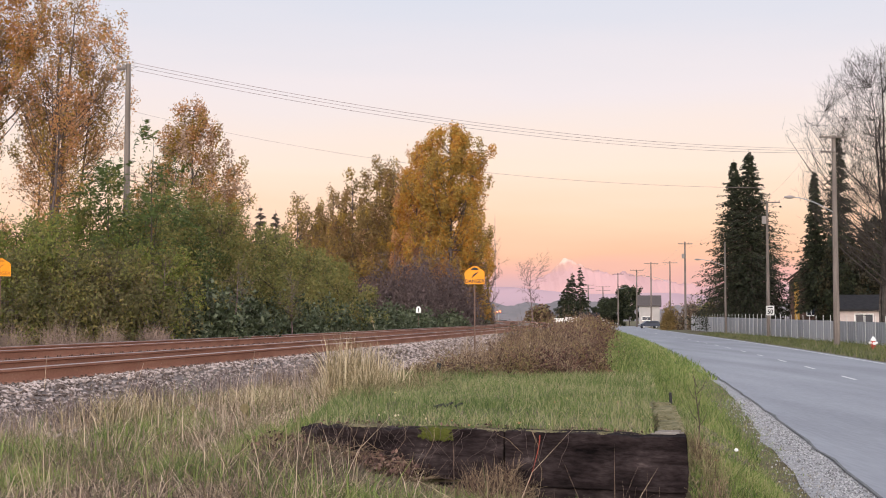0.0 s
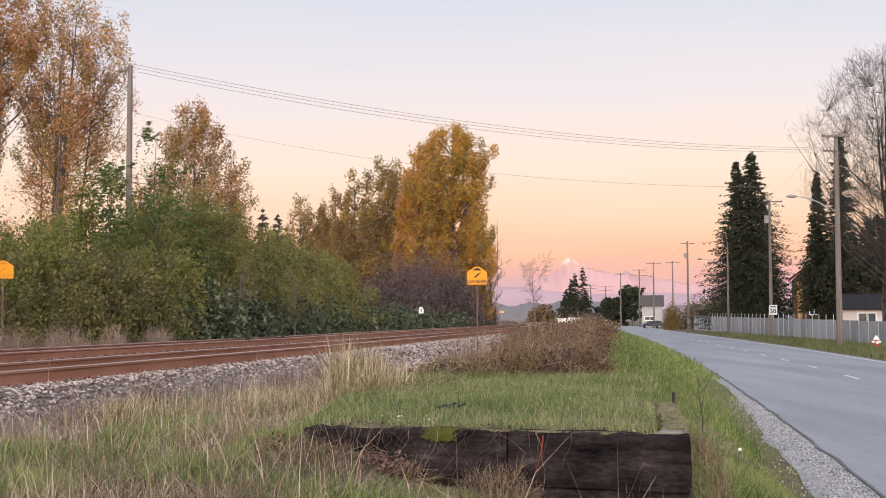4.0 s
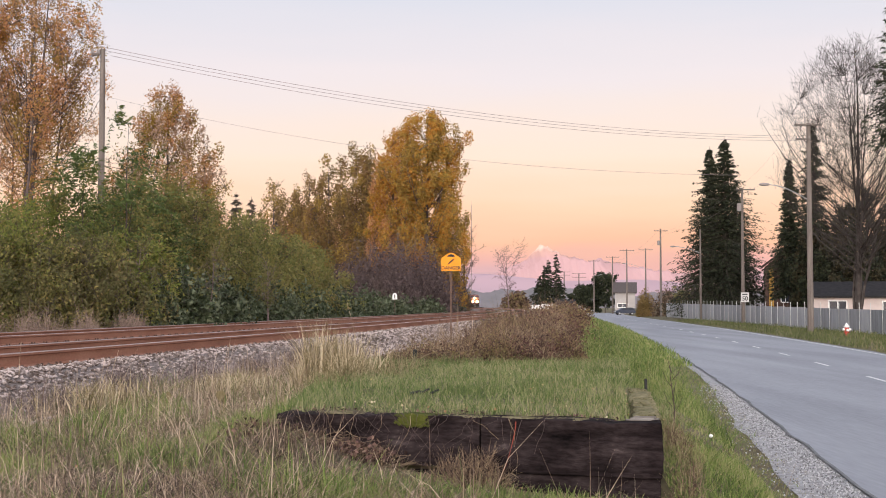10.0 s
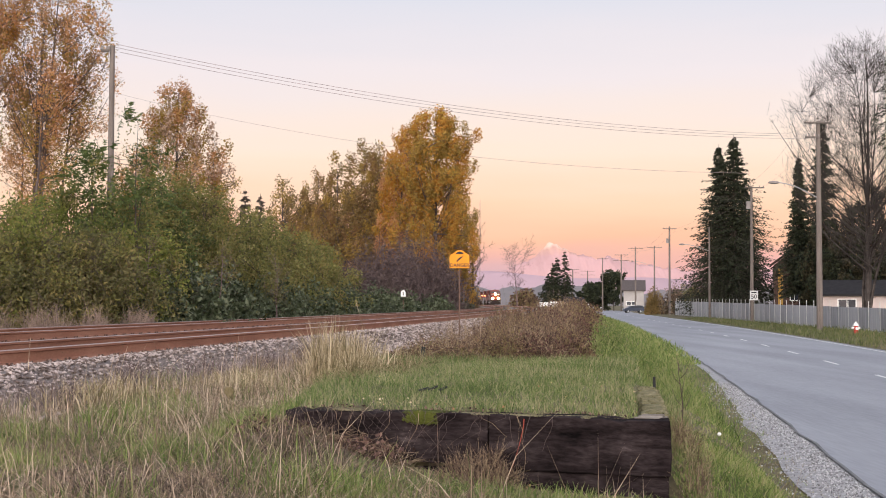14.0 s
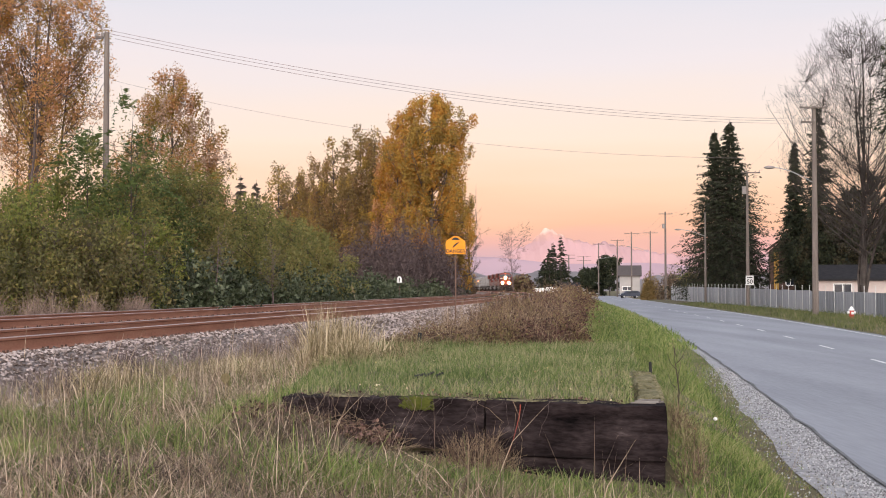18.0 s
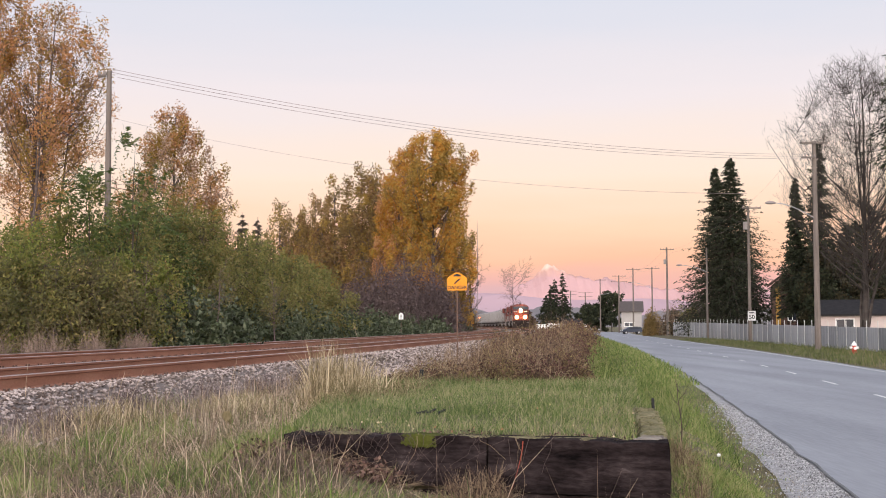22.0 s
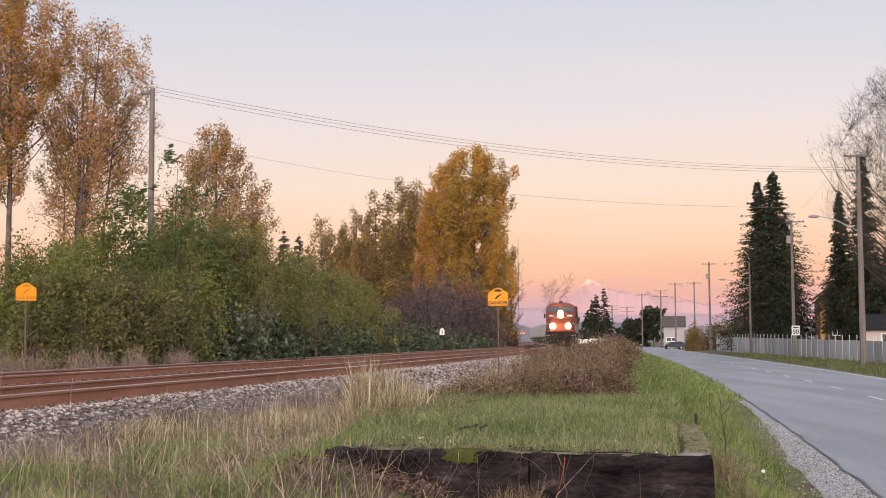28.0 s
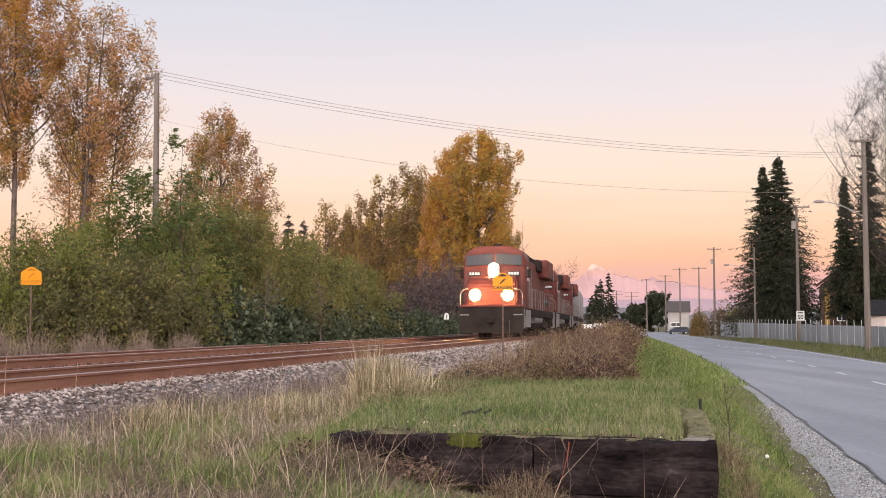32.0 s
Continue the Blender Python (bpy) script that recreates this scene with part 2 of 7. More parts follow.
M_FERNLEAF = material("feathered_leaves", [(0.045, 0.065, 0.02), (0.09, 0.125, 0.036), (0.15, 0.18, 0.055)], 0.4, 0.6, island=0.28, translucent=0.35)
M_BROWNING = material("browning_leaves", [(0.075, 0.08, 0.03), (0.115, 0.112, 0.042), (0.155, 0.128, 0.054), (0.20, 0.135, 0.07)], 0.35, 0.75, island=0.2, translucent=0.35)
M_IVY = material("bramble_leaves", [(0.028, 0.038, 0.016), (0.062, 0.078, 0.036), (0.13, 0.145, 0.085)], 1.2, 0.55, island=0.6, translucent=0.15)
M_BROWNLEAF = material("brown_bramble_leaves", [(0.06, 0.036, 0.026), (0.14, 0.082, 0.055), (0.22, 0.14, 0.085), (0.19, 0.15, 0.065)], 0.9, 0.85, island=0.6, translucent=0.25)
M_REDLEAF = material("red_brown_bramble_leaves", [(0.045, 0.024, 0.02), (0.10, 0.05, 0.04), (0.155, 0.085, 0.062)], 0.9, 0.85, island=0.5, translucent=0.25)
M_PINKTWIG = material("dead_stems", [(0.13, 0.09, 0.072), (0.30, 0.22, 0.175)], 1, 0.95, island=0.5)
M_PURPLETWIG = material("bare_thicket_stems", [(0.06, 0.042, 0.042), (0.095, 0.066, 0.064), (0.125, 0.092, 0.082)], 0.8, 0.95, island=0.5)
M_NEEDLE = material("conifer_needles", [(0.011, 0.015, 0.009), (0.026, 0.033, 0.017), (0.055, 0.06, 0.03)], 0.5, 0.75, island=0.5, translucent=0.15)
# needle green is paled and browned here to paint the haze
M_FARFIR = material("hazed_fir_needles", [(0.055, 0.045, 0.036), (0.10, 0.08, 0.062), (0.14, 0.115, 0.09)], 0.5, 0.9, island=0.4, translucent=0.2)
M_DARKLEAF = material("dark_brown_green_leaves", [(0.018, 0.017, 0.009), (0.04, 0.036, 0.018), (0.075, 0.06, 0.032)], 0.5, 0.8, island=0.5, translucent=0.15)
M_YELLOWLEAF = material("fallen_leaves", [(0.42, 0.33, 0.14), (0.55, 0.48, 0.32), (0.34, 0.20, 0.10)], 5, 0.8, island=0.9)
M_SIGN = material("sign_yellow", [(0.60, 0.21, 0.003), (0.70, 0.26, 0.005)], 6, 0.5, bump=0.05)
M_BLACK = material("sign_black", [(0.012, 0.012, 0.012), (0.03, 0.03, 0.03)], 8, 0.6)
M_FADED = material("faded_lettering", [(0.36, 0.13, 0.008), (0.46, 0.17, 0.008)], 8, 0.6)
M_OFFWHITE = material("off_white_siding", [(0.27, 0.25, 0.235), (0.36, 0.335, 0.315)], 0.6, 0.8, bump=0.1)
M_DRYMOSS = material("dry_moss", [(0.06, 0.056, 0.026), (0.145, 0.128, 0.066), (0.27, 0.235, 0.145)], 7, 1.0, bump=1.0, fine=60)
M_BANK = material("lush_grass", [(0.065, 0.10, 0.024), (0.135, 0.195, 0.046), (0.215, 0.265, 0.076), (0.33, 0.31, 0.14)], 0.7, 0.7, island=0.45, translucent=0.3)
M_WHITE = material("white_paint", [(0.66, 0.65, 0.62), (0.80, 0.79, 0.76)], 2, 0.6, bump=0.05)
M_STEEL = material("galvanised_steel", [(0.28, 0.28, 0.28), (0.42, 0.42, 0.42)], 5, 0.5, metal=0.5, bump=0.1)
M_RUSTPOST = material("rusty_post", [(0.07, 0.04, 0.03), (0.16, 0.10, 0.075)], 6, 0.85, bump=0.3)
M_FENCE = material("grey_fence_slats", [(0.15, 0.16, 0.172), (0.25, 0.26, 0.275), (0.33, 0.34, 0.355)], 0.7, 0.6, bump=0.1, stretch=(2, 2, 0.4), piece=0.3)
M_WIRE = material("cable", [(0.24, 0.19, 0.19), (0.34, 0.27, 0.27)], 1, 0.7)
M_RED = material("loco_red", [(0.075, 0.016, 0.012), (0.125, 0.027, 0.019), (0.165, 0.044, 0.032)], 0.9, 0.5, bump=0.08, fine=30, gloss=0.22)
M_DARK = material("loco_black", [(0.016, 0.012, 0.011), (0.04, 0.03, 0.026)], 1.5, 0.8, bump=0.2, gloss=0.08)
M_GRIME = material("loco_grey", [(0.17, 0.15, 0.14), (0.30, 0.27, 0.25)], 1.5, 0.65, bump=0.1)
M_GLASS = material("cab_glass", [(0.02, 0.024, 0.03), (0.04, 0.045, 0.055)], 1, 0.12, gloss=0.35)
M_LAMP = material("headlight_lens", [(0.9, 0.8, 0.6), (0.9, 0.8, 0.6)], 1, 0.3, emit=(1.0, 0.58, 0.22, 170))
M_SIGNALRED = material("red_signal_lens", [(0.8, 0.1, 0.05), (0.8, 0.1, 0.05)], 1, 0.3, emit=(1.0, 0.16, 0.06, 9))
M_HOPPER = material("hopper_grey", [(0.19, 0.175, 0.165), (0.28, 0.26, 0.25), (0.34, 0.32, 0.31)], 0.6, 0.7, bump=0.1, piece=0.2)
M_STUCCO = material("pink_stucco", [(0.48, 0.40, 0.37), (0.58, 0.49, 0.455)], 2, 0.9, bump=0.15)
M_ROOF = material("grey_shingles", [(0.018, 0.0175, 0.0185), (0.04, 0.038, 0.039)], 2, 0.9, bump=0.4, fine=12, stretch=(1, 1, 4), gloss=0.06)
M_ROOFBROWN = material("faded_roof", [(0.06, 0.048, 0.044), (0.10, 0.084, 0.078)], 2, 0.9, bump=0.4, fine=12, stretch=(1, 1, 4))
M_MUSTARD = material("mustard_siding", [(0.30, 0.17, 0.035), (0.42, 0.25, 0.06)], 1.5, 0.8, bump=0.3, stretch=(3, 3, 0.4))
M_BROWNWALL = material("brown_siding", [(0.06, 0.035, 0.026), (0.11, 0.065, 0.05)], 1.5, 0.85, bump=0.3)
M_CARBLUE = material("car_paint_blue", [(0.012, 0.018, 0.034), (0.02, 0.028, 0.048)], 1, 0.35, gloss=0.4)
M_RUBBER = material("rubber", [(0.012, 0.012, 0.012), (0.03, 0.03, 0.03)], 6, 0.8)
M_RAILPAINT = material("worn_rail_paint", [(0.17, 0.14, 0.12), (0.27, 0.23, 0.20)], 4, 0.8)
M_REDSTEM = material("red_stem", [(0.14, 0.025, 0.015), (0.26, 0.05, 0.028)], 6, 0.6)
M_HYDRANT = material("hydrant_red", [(0.38, 0.04, 0.03), (0.5, 0.07, 0.05)], 6, 0.5)
# afterglow pink, shaded tones and distance haze are mixed into the snow colours
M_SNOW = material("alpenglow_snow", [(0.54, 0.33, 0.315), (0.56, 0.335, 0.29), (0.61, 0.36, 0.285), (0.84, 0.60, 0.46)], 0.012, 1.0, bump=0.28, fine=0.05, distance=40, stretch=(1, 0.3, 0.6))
# pale snow gains with height; below it the haze-pink tones stay
sn, sl = M_SNOW.node_tree.nodes, M_SNOW.node_tree.links
s_ramp = next(k for k in sn if k.bl_idname == "ShaderNodeValToRGB")
s_fac = s_ramp.inputs[0].links[0].from_socket
s_xyz, s_high, s_add = sn.new("ShaderNodeSeparateXYZ"), sn.new("ShaderNodeMapRange"), sn.new("ShaderNodeMath")
sl.new(next(k for k in sn if k.bl_idname == "ShaderNodeTexCoord").outputs["Object"], s_xyz.inputs[0])
sl.new(s_xyz.outputs["Z"], s_high.inputs[0])
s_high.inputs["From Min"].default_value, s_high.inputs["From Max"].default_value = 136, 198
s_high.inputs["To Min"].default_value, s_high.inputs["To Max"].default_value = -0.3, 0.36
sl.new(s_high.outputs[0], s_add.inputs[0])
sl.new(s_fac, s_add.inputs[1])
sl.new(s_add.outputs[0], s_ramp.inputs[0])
# both far ridges carry the air's haze in their base colours
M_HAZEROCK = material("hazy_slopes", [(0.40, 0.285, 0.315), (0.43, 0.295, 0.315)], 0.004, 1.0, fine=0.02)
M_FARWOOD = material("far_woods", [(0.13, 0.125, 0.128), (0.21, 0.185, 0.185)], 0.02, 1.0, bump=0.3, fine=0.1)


# ---- tools ----
def mesh_of(name, verts, faces, mats, smooth=False, index=None):
    """A mesh from numpy arrays: verts (n, 3), faces (m, k)."""
    verts, faces = np.asarray(verts, np.float32), np.asarray(faces, np.int32)
    me = bpy.data.meshes.new(name)
    me.vertices.add(len(verts))
    me.vertices.foreach_set("co", verts.ravel())
    k = faces.shape[1]
    me.loops.add(faces.size)
    me.loops.foreach_set("vertex_index", faces.ravel())
    me.polygons.add(len(faces))
    me.polygons.foreach_set("loop_start", np.arange(0, faces.size, k, dtype=np.int32))
    if index is not None:
        me.polygons.foreach_set("material_index", np.asarray(index, np.int32))
    me.polygons.foreach_set("use_smooth", np.full(len(faces), smooth))
    for m in mats if isinstance(mats, (list, tuple)) else [mats]:
        me.materials.append(m)
    me.update(calc_edges=True)
    return me


def under(name, me, parent, label=""):
    ob = new(name, me)
    ob.parent = parent
    return tagged(ob, label)


def part(name, bm, mat, parent, label=""):
    """Links a bmesh as one mesh object under a thing or part."""
    me = bpy.data.meshes.new(name)
    bm.to_mesh(me)
    bm.free()
    me.materials.append(mat)
    return under(name, me, parent, label)


def thing(name, m, label, category, group="", kind=""):
    ob = new(name)
    ob.empty_display_size = 0.2
    ob.matrix_world = m
    return tagged(ob, label, category, group, kind)


def add_box(bm, x0, x1, y0, y1, z0, z1, bevel=0.0, m=None):
    r = bmesh.ops.create_cube(bm, size=1.0)
    vs = r["verts"]
    for v in vs:
        v.co = Vector((x0 + (v.co.x + 0.5) * (x1 - x0), y0 + (v.co.y + 0.5) * (y1 - y0), z0 + (v.co.z + 0.5) * (z1 - z0)))
    if bevel:
        es = list({e for v in vs for e in v.link_edges})
        r = bmesh.ops.bevel(bm, geom=es, offset=bevel, segments=2, affect="EDGES", profile=0.5)
        vs = list({v for f in r["faces"] for v in f.verts} | {v for v in vs if v.is_valid})
    if m is not None:
        bmesh.ops.transform(bm, matrix=m, verts=[v for v in vs if v.is_valid])
    return bm


def box(x0, x1, y0, y1, z0, z1, bevel=0.0, m=None):
    return add_box(bmesh.new(), x0, x1, y0, y1, z0, z1, bevel, m)


def add_rod(bm, a, b, r0, r1=None, n=8):
    a, b = Vector(a), Vector(b)
    d = b - a
    m = Matrix.Translation((a + b) / 2) @ d.to_track_quat("Z", "Y").to_matrix().to_4x4()
    bmesh.ops.create_cone(bm, cap_ends=True, segments=n, radius1=r0, radius2=r0 if r1 is None else r1, depth=d.length, matrix=m)
    return bm


def rod(a, b, r0, r1=None, n=8):
    return add_rod(bmesh.new(), a, b, r0, r1, n)


def prism(points, x0, x1, axis="x"):
    """A slab with an outline: (y, z) points drawn out along x, or (x, z) points along y, or (x, y) points along z."""
    bm = bmesh.new()
    def place(u, v, w):
        return (w, u, v) if axis == "x" else (u, w, v) if axis == "y" else (u, v, w)
    a = [bm.verts.new(place(u, v, x0)) for u, v in points]
    b = [bm.verts.new(place(u, v, x1)) for u, v in points]
    bm.faces.new(a)
    bm.faces.new(b[::-1])
    for i in range(len(a)):
        j = (i + 1) % len(a)
        bm.faces.new((a[j], a[i], b[i], b[j]))
    bmesh.ops.recalc_face_normals(bm, faces=bm.faces)
    return bm


def tubes(p0, p1, r0, r1, k=4):
    """Tapered tubes from arrays of ends and radii: verts, faces."""
    p0, p1 = np.asarray(p0, float), np.asarray(p1, float)
    d = p1 - p0
    d /= np.linalg.norm(d, axis=1, keepdims=True) + 1e-9
    up = np.where(np.abs(d[:, 2:3]) < 0.9, np.array([[0, 0, 1.0]]), np.array([[1.0, 0, 0]]))
    u = np.cross(d, up)
    u /= np.linalg.norm(u, axis=1, keepdims=True) + 1e-9
    w = np.cross(d, u)
    a = np.arange(k) * 2 * np.pi / k
    ring = np.cos(a)[None, :, None] * u[:, None, :] + np.sin(a)[None, :, None] * w[:, None, :]
    v = np.concatenate([p0[:, None] + ring * np.asarray(r0)[:, None, None], p1[:, None] + ring * np.asarray(r1)[:, None, None]], 1)
    base = np.arange(len(p0))[:, None, None] * 2 * k
    i = np.arange(k)
    quad = np.stack([i, (i + 1) % k, (i + 1) % k + k, i + k], 1)[None]
    return v.reshape(-1, 3), (base + quad).reshape(-1, 4)


def leaf_quads(rng, c, size, long=1.5, flat=0.0, hang=0.0):
    """Folded diamond leaves at the points c: verts, faces."""
    n = len(c)
    s = size * rng.uniform(0.6, 1.35, (n, 1))
    d = rng.normal(size=(n, 3))
    d[:, 2] = d[:, 2] * (1 - flat) - hang
    d /= np.linalg.norm(d, axis=1, keepdims=True) + 1e-9
    q = rng.normal(size=(n, 3))
    q -= (q * d).sum(1, keepdims=True) * d
    q /= np.linalg.norm(q, axis=1, keepdims=True) + 1e-9
    nn = np.cross(d, q)
    v = np.stack([c - d * s * long / 2, c + q * s / 2 + nn * s * 0.12, c + d * s * long / 2, c - q * s / 2 + nn * s * 0.12], 1)
    f = np.arange(n * 4).reshape(n, 4)
    return v.reshape(-1, 3), f


def leaf_tris(rng, c, size, long=1.5, flat=0.0, hang=0.0):
    """Single pointed leaves or sprays, for what stands further off: verts, faces."""
    n = len(c)
    s = size * rng.uniform(0.7, 1.5, (n, 1))
    d = rng.normal(size=(n, 3))
    d[:, 2] = d[:, 2] * (1 - flat) - hang
    d /= np.linalg.norm(d, axis=1, keepdims=True) + 1e-9
    q = rng.normal(size=(n, 3))
    q -= (q * d).sum(1, keepdims=True) * d
    q /= np.linalg.norm(q, axis=1, keepdims=True) + 1e-9
    v = np.stack([c - d * s * long * 0.4 + q * s * 0.6, c - d * s * long * 0.4 - q * s * 0.6, c + d * s * long * 0.75], 1)
    return v.reshape(-1, 3), np.arange(n * 3).reshape(n, 3)


def blades(rng, x, y, z, h, w, lean):
    """Grass blades, two segments each: verts, triangles."""
    n = len(x)
    a, b = rng.uniform(0, 2 * np.pi, n), rng.uniform(0, 2 * np.pi, n)
    base = np.stack([x, y, z], 1)
    side = np.stack([np.cos(a), np.sin(a), np.zeros(n)], 1) * (np.asarray(w) * np.ones(n))[:, None] / 2
    off = np.stack([np.cos(b), np.sin(b), np.zeros(n)], 1) * (np.minimum(np.abs(rng.normal(0, 1, n)), 1.7) * np.minimum(lean * h, 0.3))[:, None]
    upv = np.stack([np.zeros(n), np.zeros(n), h], 1)
    mid, tip = base + upv * 0.55 + off * 0.35, base + upv + off
    v = np.stack([base - side, base + side, mid - side * 0.8, mid + side * 0.8, tip], 1).reshape(-1, 3)
    f = (np.arange(n)[:, None, None] * 5 + np.array([[0, 1, 3], [0, 3, 2], [2, 3, 4]])[None]).reshape(-1, 3)
    return v, f


# ---- the lie of the land ----
def track_x(y):
    """Centre line of the near track."""
    y = np.asarray(y, float)
    u, w = y - 27.3, y - 300
    near = -4.16 + 0.16 * u - 0.00027 * u * u + 0.14 * np.exp(-((y - 15) / 38) ** 2)
    far = -4.16 + 0.16 * 272.7 - 0.00027 * 272.7 ** 2 + 0.0127 * w - 0.00009 * w * w
    return np.where(y < 300, near, far)


def track_slope(y):
    y = np.asarray(y, float)
    return np.where(y < 300, 0.16 - 0.00054 * (y - 27.3), 0.0127 - 0.00018 * (y - 300))


def road_x(y):
    """Left edge of the road."""
    u = np.clip(np.asarray(y, float) - 27.3, -90, 330)
    return 7.047 + 0.15392 * u - 3.078e-04 * u * u + 6.338e-07 * u ** 3


def wobble(x, y, s, seed=0.0):
    return (np.sin(x * s + seed) * np.cos(y * s * 1.13 + seed * 2) + 0.5 * np.sin(x * s * 2.3 + y * s * 1.7 + seed) + 0.3 * np.cos(x * s * 4.1 - y * s * 3.3)) / 1.8


def smooth_step(a, b, v):
    t = np.clip((v - a) / (b - a), 0, 1)
    return t * t * (3 - 2 * t)


DECK = (-1.02, 1.62, 9.0, 17.6, 1.33)   # the grassy timber-edged platform


def deck_front(x):
    return 9.46 - (np.asarray(x) + 0.99) * 0.37


def deck_right(y):
    """The platform's edge towards the road."""
    return 1.6 + 0.147 * (np.asarray(y, float) - 8.5)


def ground_z(x, y):
    x, y = np.asarray(x, float), np.asarray(y, float)
    o = x - track_x(y)
    r = x - road_x(y)                     # distance from the road's left edge
    # embankment between ballast and road
    side = 1.02 + 0.05 * wobble(x, y, 0.9)
    bank = side * (1 - smooth_step(-5.2, -3.4, r)) - 0.035 * smooth_step(-1.4, -1.0, r) - 0.7 * smooth_step(-4.8, -3.5, r) * (1 - smooth_step(-3.1, -1.2, r))
    near = (1 - smooth_step(18, 30, y))
    bank_near = (1.06 + 0.05 * wobble(x, y, 1.1)) * (1 - smooth_step(1.4, 4.3, x + 0.35 * np.clip(8.5 - y, -8, 4) * 0.3)) 
    z = np.where(r < 0, bank * (1 - near) + np.minimum(bank_near, 1.1) * near, -0.035)
    at_road = smooth_step(-1.7, -1.05, r) * (r < 0)
    z = z * (1 - at_road) - 0.035 * at_road
    # the platform
    inside = (x > DECK[0] - 0.5) & (x < deck_right(y) - np.where(y < 12.4, 0.2, 0.1)) & (y > deck_front(x) + 0.26)
    top = DECK[4] - 0.02 + 0.015 * wobble(x, y, 3)
    fall = smooth_step(17.0, 21.0, y)
    left = smooth_step(DECK[0] - 0.5, DECK[0] + 0.1, x)
    z = np.where(inside, top * (1 - fall) * left + z * (1 - (1 - fall) * left), z)
    # the hollow before the timber, deeper towards its end
    front = (y <= deck_front(x) + 0.26) & (y > 4) & (x > -1.6)
    hollow = np.where(front, smooth_step(-1.6, 1.6, x) * (1 - smooth_step(1.7, 3.2, x)) * 0.26 * smooth_step(4, 7, y) - 0.20 * smooth_step(-1.7, -1.0, x) * (1 - smooth_step(-1.0, 0.2, x)) * smooth_step(8.0, 9.6, y), 0)
    past_end = smooth_step(-1.6, 1.6, x) * (1 - smooth_step(1.7, 3.2, x)) * 0.26 * smooth_step(4, 7, y) * (1 - smooth_step(7.4, 9.9, y))
    z = z - np.where(x > 1.66, past_end, hollow)
    # verge and yard beyond the road
    z = np.where(r > 9.25, 0.03 + 0.17 * smooth_step(9.3, 12, r) + 0.03 * wobble(x, y, 0.7), z)
    # ballast bed
    bed = RAIL - 0.25
    cut_r = bed + 0.07 * smooth_step(0.8, 0.95, o) - np.clip(o - 1.55, 0, 9) * 0.5
    cut_l = bed + 0.07 * smooth_step(0.8, 0.95, o) - np.clip(-6.1 - o, 0, 9) * 0.55
    shoulder = np.minimum(cut_r, cut_l)
    z = np.where(o < -6.1, np.minimum(z, 0.72 + 0.08 * wobble(x, y, 0.6)), z)
    z = np.where((o > -9) & (o < 4), np.maximum(z, shoulder), z)
    return z


# ---- ground, road, track ----
def build_ground():
    o = np.concatenate([-np.geomspace(4000, 60, 22), np.linspace(-55, -10, 24), np.arange(-9, -6.2, 0.25), np.linspace(-6.1, 0.5, 9), np.arange(0.65, 1.8, 0.12), np.arange(1.9, 14, 0.18),
                        np.arange(14.2, 34, 0.8), np.linspace(36, 60, 8), np.geomspace(66, 4000, 22)])
    y = np.concatenate([np.linspace(-80, 2, 14), np.arange(3, 24, 0.2), np.arange(24.3, 60, 0.7), np.arange(61, 140, 2.5), np.linspace(143, 620, 60), np.linspace(640, 950, 16), np.geomspace(1000, 4600, 18)])
    yy, oo = np.meshgrid(y, o, indexing="ij")
    cx = track_x(np.minimum(yy, 950))
    xx = cx + oo
    zz = ground_z(xx, np.minimum(yy, 950))
    n, m = yy.shape
    i = np.arange(n * m).reshape(n, m)
    f = np.stack([i[:-1, :-1], i[:-1, 1:], i[1:, 1:], i[1:, :-1]], -1).reshape(-1, 4)
    oc = (oo[:-1, :-1] + oo[1:, 1:]) / 2
    yc = (yy[:-1, :-1] + yy[1:, 1:]) / 2
    idx = ((oc > -7.0) & (oc < 2.35) & (yc < 940)).astype(int).ravel()
    me = mesh_of("ground", np.stack([xx, yy, zz], -1).reshape(-1, 3), f, [M_GROUND, M_BED], True, idx)
    tagged(new("ground", me), "rough grassy railway embankment and flat land", "ground", kind="structure")


def strip(name, x0f, x1f, ys, z, mat, across=2):
    ys = np.asarray(ys, float)
    cols = [x0f(ys) + (x1f(ys) - x0f(ys)) * k / (across - 1) for k in range(across)]
    v = np.stack([np.stack([c, ys, np.full(len(ys), z)], 1) for c in cols], 1)
    i = np.arange(len(ys) * across).reshape(len(ys), across)
    f = np.stack([i[:-1, :-1], i[:-1, 1:], i[1:, 1:], i[1:, :-1]], -1).reshape(-1, 4)
    return mesh_of(name, v.reshape(-1, 3), f, mat, True)


